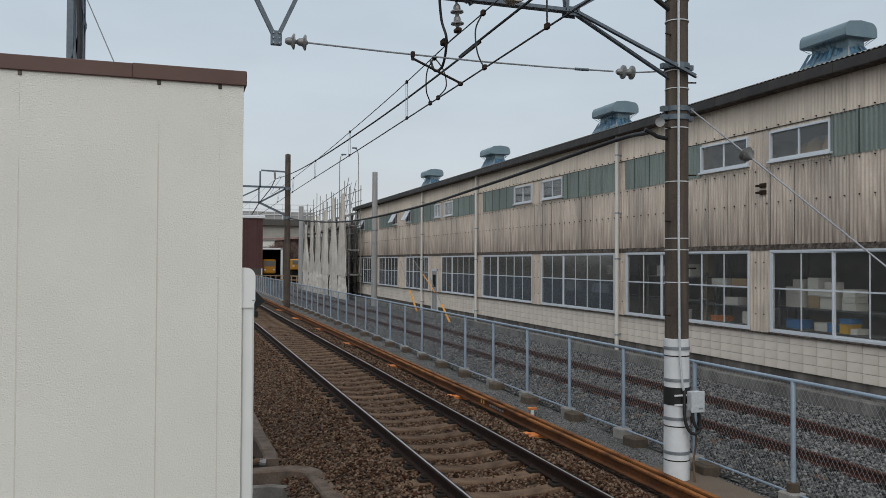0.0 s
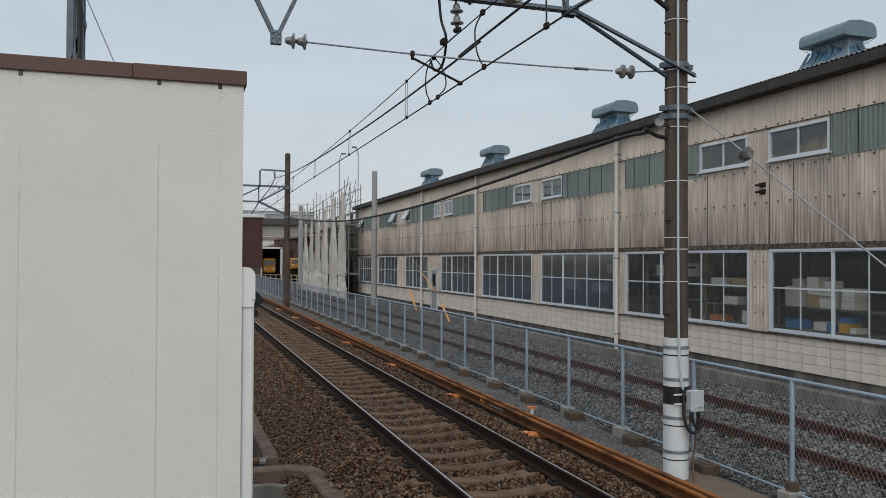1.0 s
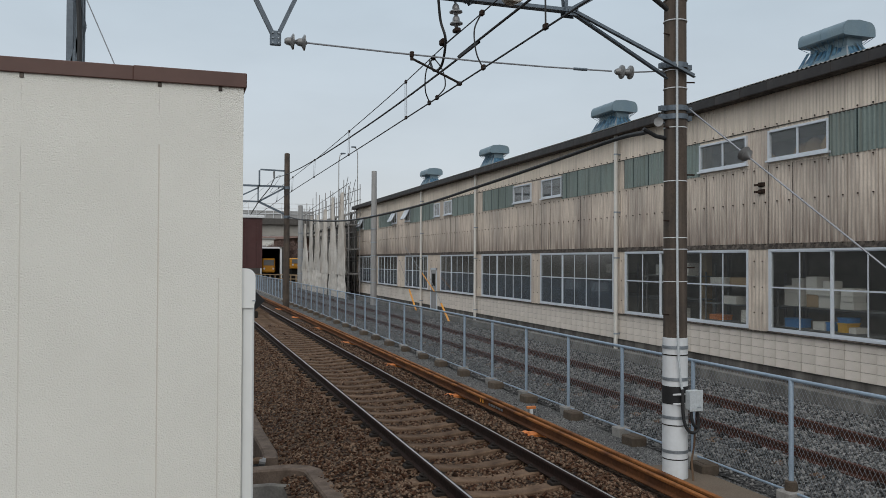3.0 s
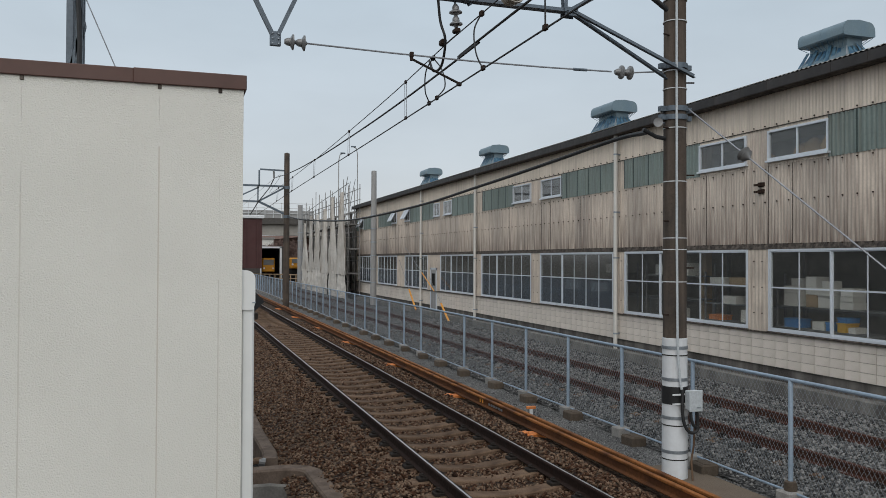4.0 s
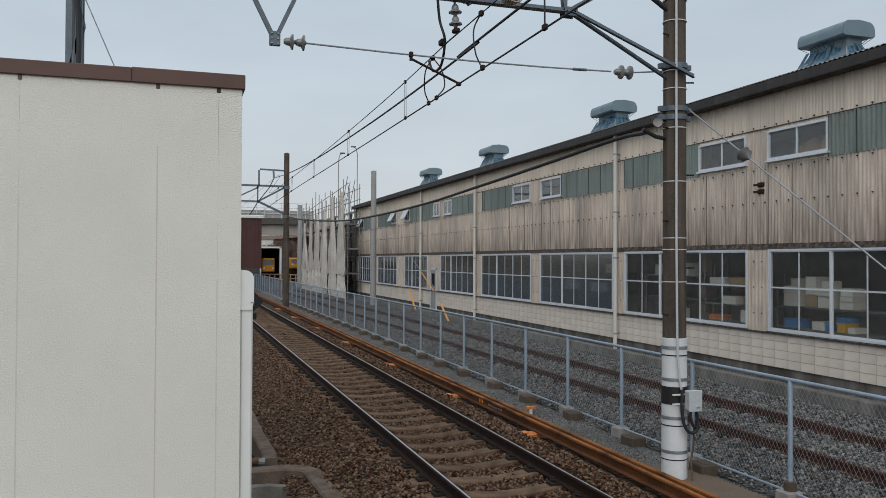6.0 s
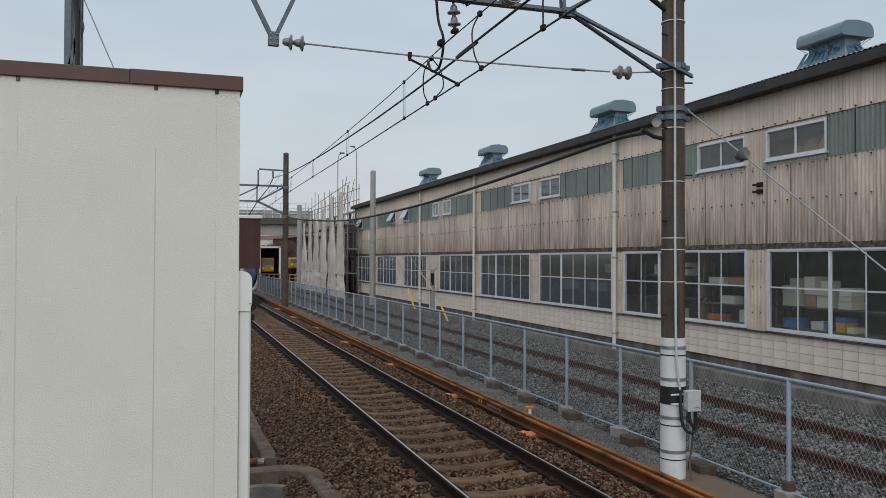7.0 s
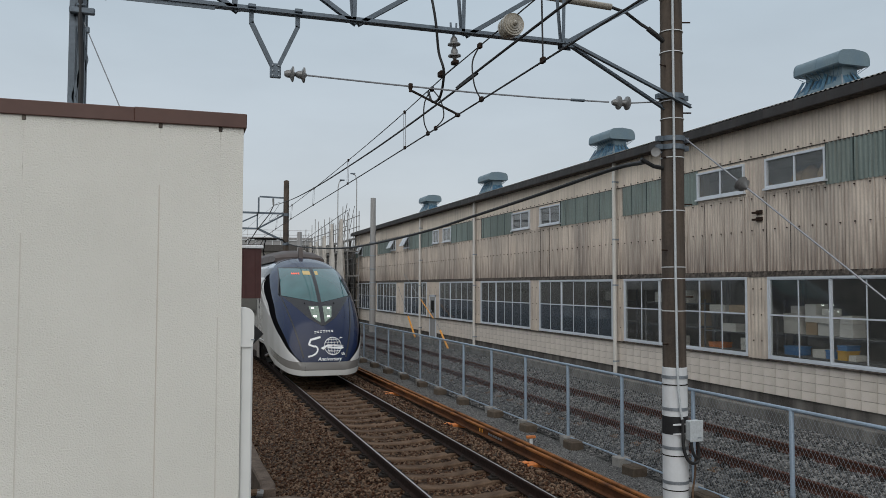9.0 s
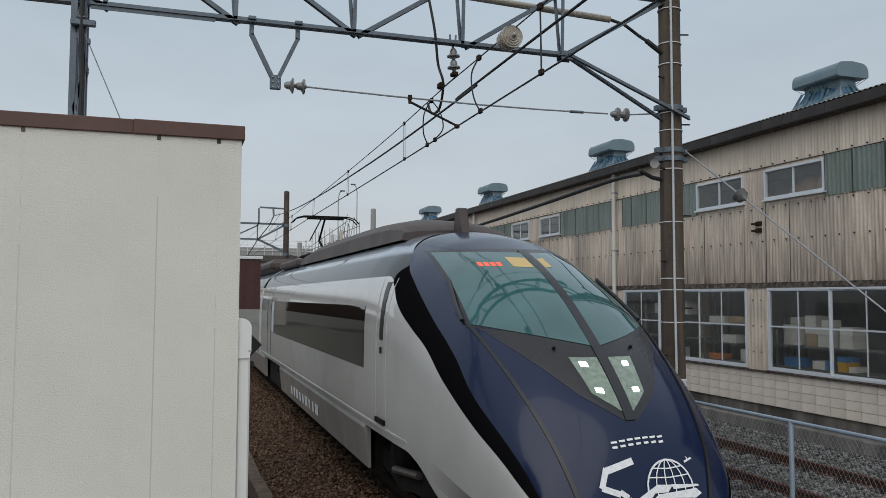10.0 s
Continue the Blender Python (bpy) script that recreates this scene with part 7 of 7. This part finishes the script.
part("roof_fairing", fairing(), TM["roofbox"], train, "brown-grey roof equipment fairing", True)
part("roof_fairing", Geo().box(-1.0, 1.0, 20.5, 38.5, 3.5, 3.92, 0.15).box(-0.9, 0.9, 15.4, 19.0, 3.5, 3.70, 0.05), TM["roofbox"], train, "brown-grey roof equipment fairing")
part("aerial_fin", Geo().extrude([(4.70, 3.56), (5.12, 3.56), (5.0, 3.97), (4.86, 3.97)], "x", -0.06, 0.06), TM["roofbox"], train, "stubby roof aerial")
pant = part("pantograph", Geo().box(-0.55, 0.55, 15.6, 17.2, 3.80, 3.86, 0.01).box(-0.5, -0.42, 15.7, 17.1, 3.66, 3.8).box(0.42, 0.5, 15.7, 17.1, 3.66, 3.8), TM["under"], train, "single-arm pantograph raised to the wire")
part("lower_arm", Geo().rod((0, 16.1, 3.86), (0, 17.2, 4.32), 0.05, 8, 0.035), TM["under"], pant)
part("upper_arm", Geo().rod((0, 17.2, 4.32), (0, 16.2, 4.90), 0.03, 8).rod((-0.3, 17.0, 4.3), (-0.1, 16.2, 4.88), 0.018, 6), TM["under"], pant)
for yy in (16.05, 16.35):
    part("contact_strip", Geo().path([(-0.92, yy, 4.72), (-0.80, yy, 4.85), (-0.62, yy, 4.90), (-0.5, yy, 4.905), (0.5, yy, 4.905), (0.62, yy, 4.90), (0.80, yy, 4.85), (0.92, yy, 4.72)], 0.02, 6), TM["under"], pant)
part("head_frame", Geo().box(-0.5, 0.5, 16.05, 16.35, 4.84, 4.87), TM["under"], pant)

# bogies
wheelsets = []
for s in (2.95, 5.05, 15.2, 17.3):
    ax = part("wheelset", Geo().rod((-0.72, 0, 0), (0.72, 0, 0), 0.08, 10), TM["steel"], train)
    ax.location = (0, s, 0.43)
    for sg in (-1, 1):
        part("wheel", Geo().lathe([(-0.065, 0.46), (-0.035, 0.46), (-0.03, 0.43), (0.07, 0.425), (0.071, 0.36), (0.02, 0.34), (0.02, 0.16), (0.075, 0.14), (0.075, 0.02)], (sg * 0.75, 0, 0), (sg, 0, 0), 24), TM["steel"], ax, smooth=True)
    wheelsets.append((ax, s))
for c in (4.0, 16.25):
    for sg in (-1, 1):
        part("bogie_frame", Geo().extrude([(c - 1.45, 0.52), (c - 1.2, 0.66), (c - 0.5, 0.60), (c, 0.42), (c + 0.5, 0.60), (c + 1.2, 0.66), (c + 1.45, 0.52), (c + 1.2, 0.40), (c + 0.45, 0.34), (c, 0.24), (c - 0.45, 0.34), (c - 1.2, 0.40)], "x", sg * 0.95, sg * 1.12), TM["under"], train)
        part("damper", Geo().rod((sg * 1.15, c - 0.9, 0.62), (sg * 1.15, c + 0.2, 0.48), 0.05, 8), TM["steel"], train)
        part("air_spring", Geo().lathe([(0, 0.24), (0.08, 0.28), (0.2, 0.28), (0.28, 0.22)], (sg * 0.98, c, 0.62), (0, 0, 1), 14), TM["under"], train)

# anniversary mark on the nose
def wrap_mesh(me, x0, z0, lift=0.010):
    """Lays flat (u, v) faces onto the nose."""
    bm = bmesh.new()
    bm.from_mesh(me)
    bmesh.ops.triangulate(bm, faces=bm.faces[:])
    for _ in range(2):
        long = [e for e in bm.edges if e.calc_length() > 0.07]
        if long:
            bmesh.ops.subdivide_edges(bm, edges=long, cuts=1)
            bmesh.ops.triangulate(bm, faces=bm.faces[:])
    for v in bm.verts:
        x, z = x0 + v.co.x, z0 + v.co.y
        v.co = (x, front_s(x, z) - lift, z + lift * 0.3)
    bm.to_mesh(me)
    bm.free()
    return me


def nose_text(body_text, size, x0, z0, name, shear=0.0, bold=0.0):
    cu = bpy.data.curves.new(name, "FONT")
    cu.body, cu.size, cu.shear, cu.offset = body_text, size, shear, bold
    tmp = bpy.data.objects.new(name, cu)
    scene.collection.objects.link(tmp)
    bpy.context.view_layer.update()
    me = bpy.data.meshes.new_from_object(tmp.evaluated_get(bpy.context.evaluated_depsgraph_get()))
    bpy.data.objects.remove(tmp)
    me.materials.clear()
    me.materials.append(TM["mark"])
    return part(name, wrap_mesh(me, x0, z0), None, train, "white lettering")


def nose_shape(name, polys, label="white vinyl shape"):
    g = Geo()
    for p in polys:
        g.add([(x, z, 0) for x, z in p], [tuple(range(len(p)))])
    me = bpy.data.meshes.new(name)
    me.from_pydata(g.v, [], g.f)
    me.materials.append(TM["mark"])
    return part(name, wrap_mesh(me, 0, 0), None, train, label)


def stroke(pts, w):
    """Quads along a line."""
    out = []
    for (x0, z0), (x1, z1) in zip(pts, pts[1:]):
        d = math.hypot(x1 - x0, z1 - z0) or 1
        nx, nz = -(z1 - z0) / d * w / 2, (x1 - x0) / d * w / 2
        out.append([(x0 + nx, z0 + nz), (x1 + nx, z1 + nz), (x1 - nx, z1 - nz), (x0 - nx, z0 - nz)])
    return out


nose_text("Anniversary", 0.135, -0.20, 0.655, "lettering", 0.25, 0.002)
nose_text("th", 0.11, 0.46, 0.80, "lettering", 0.0, 0.002)
nose_text("SINCE 1973", 0.045, 0.10, 0.905, "lettering")
nose_shape("numeral_five", stroke([(-0.10, 1.285), (-0.36, 1.215)], 0.055) + stroke([(-0.36, 1.235), (-0.43, 1.08)], 0.05) + stroke([(-0.43, 1.085), (-0.27, 1.03)], 0.05) + stroke([(-0.27, 1.05), (-0.20, 1.0), (-0.19, 0.93), (-0.24, 0.85), (-0.34, 0.79), (-0.46, 0.765)], 0.045), "white stylised numeral five")
gl = []
gx, gz, gr = 0.23, 1.04, 0.235
for a0 in range(0, 360, 15):
    a, b = radians(a0), radians(a0 + 15)
    gl += stroke([(gx + gr * math.cos(a), gz + gr * math.sin(a)), (gx + gr * math.cos(b), gz + gr * math.sin(b))], 0.016)
for f in (-0.62, -0.2, 0.2, 0.62):
    pts = [(gx + gr * f * math.cos(radians(a)), gz + gr * math.sin(radians(a))) for a in range(-85, 86, 17)]
    gl += stroke(pts, 0.010)
for f in (-0.55, 0.45, 0.75):
    h = gr * math.sqrt(1 - f * f)
    gl += stroke([(gx - h, gz + f * gr), (gx, gz + f * gr - 0.012), (gx + h, gz + f * gr)], 0.010)
nose_shape("globe_mark", gl, "white globe outline")
nose_shape("train_mark", [[(-0.050, 1.02), (0.090, 1.085), (0.250, 1.075), (0.190, 1.02)], [(0.090, 1.01), (0.490, 1.03), (0.540, 0.985), (0.470, 0.955), (0.050, 0.985)], [(0.230, 1.08), (0.520, 1.06), (0.530, 1.045), (0.250, 1.04)], [(-0.110, 0.99), (0.010, 1.05), (0.070, 1.03), (-0.040, 0.94)]], "white streamlined shape")
nose_shape("plane_mark", [[(0.420, 1.25), (0.510, 1.275), (0.520, 1.262), (0.430, 1.235)], [(0.460, 1.262), (0.450, 1.29), (0.475, 1.267)]])
for k in range(7):
    x, z = -0.26 + k * 0.078, 1.385 + 0.012 * math.sin(k * 0.5) + 0.004 * k
    nose_shape("lettering_bar", stroke([(x, z + 0.046), (x + 0.058, z + 0.05)], 0.016) + stroke([(x + 0.002, z + 0.006), (x + 0.052, z + 0.010)], 0.018), "small white lettering bar")


def nose_y(t):
    return 13.87 - 16.0 * (t - 9.5)


def motions():
    walk(train, [(0.5 * k, pose(X_C, nose_y(0.5 * k), 0)) for k in range(21)])
    for ax, s in wheelsets:
        walk(ax, [(k / 30, pose(0, s, 0.43, rx=math.degrees(16.0 * k / 30 / 0.43))) for k in range(301)])


motions()
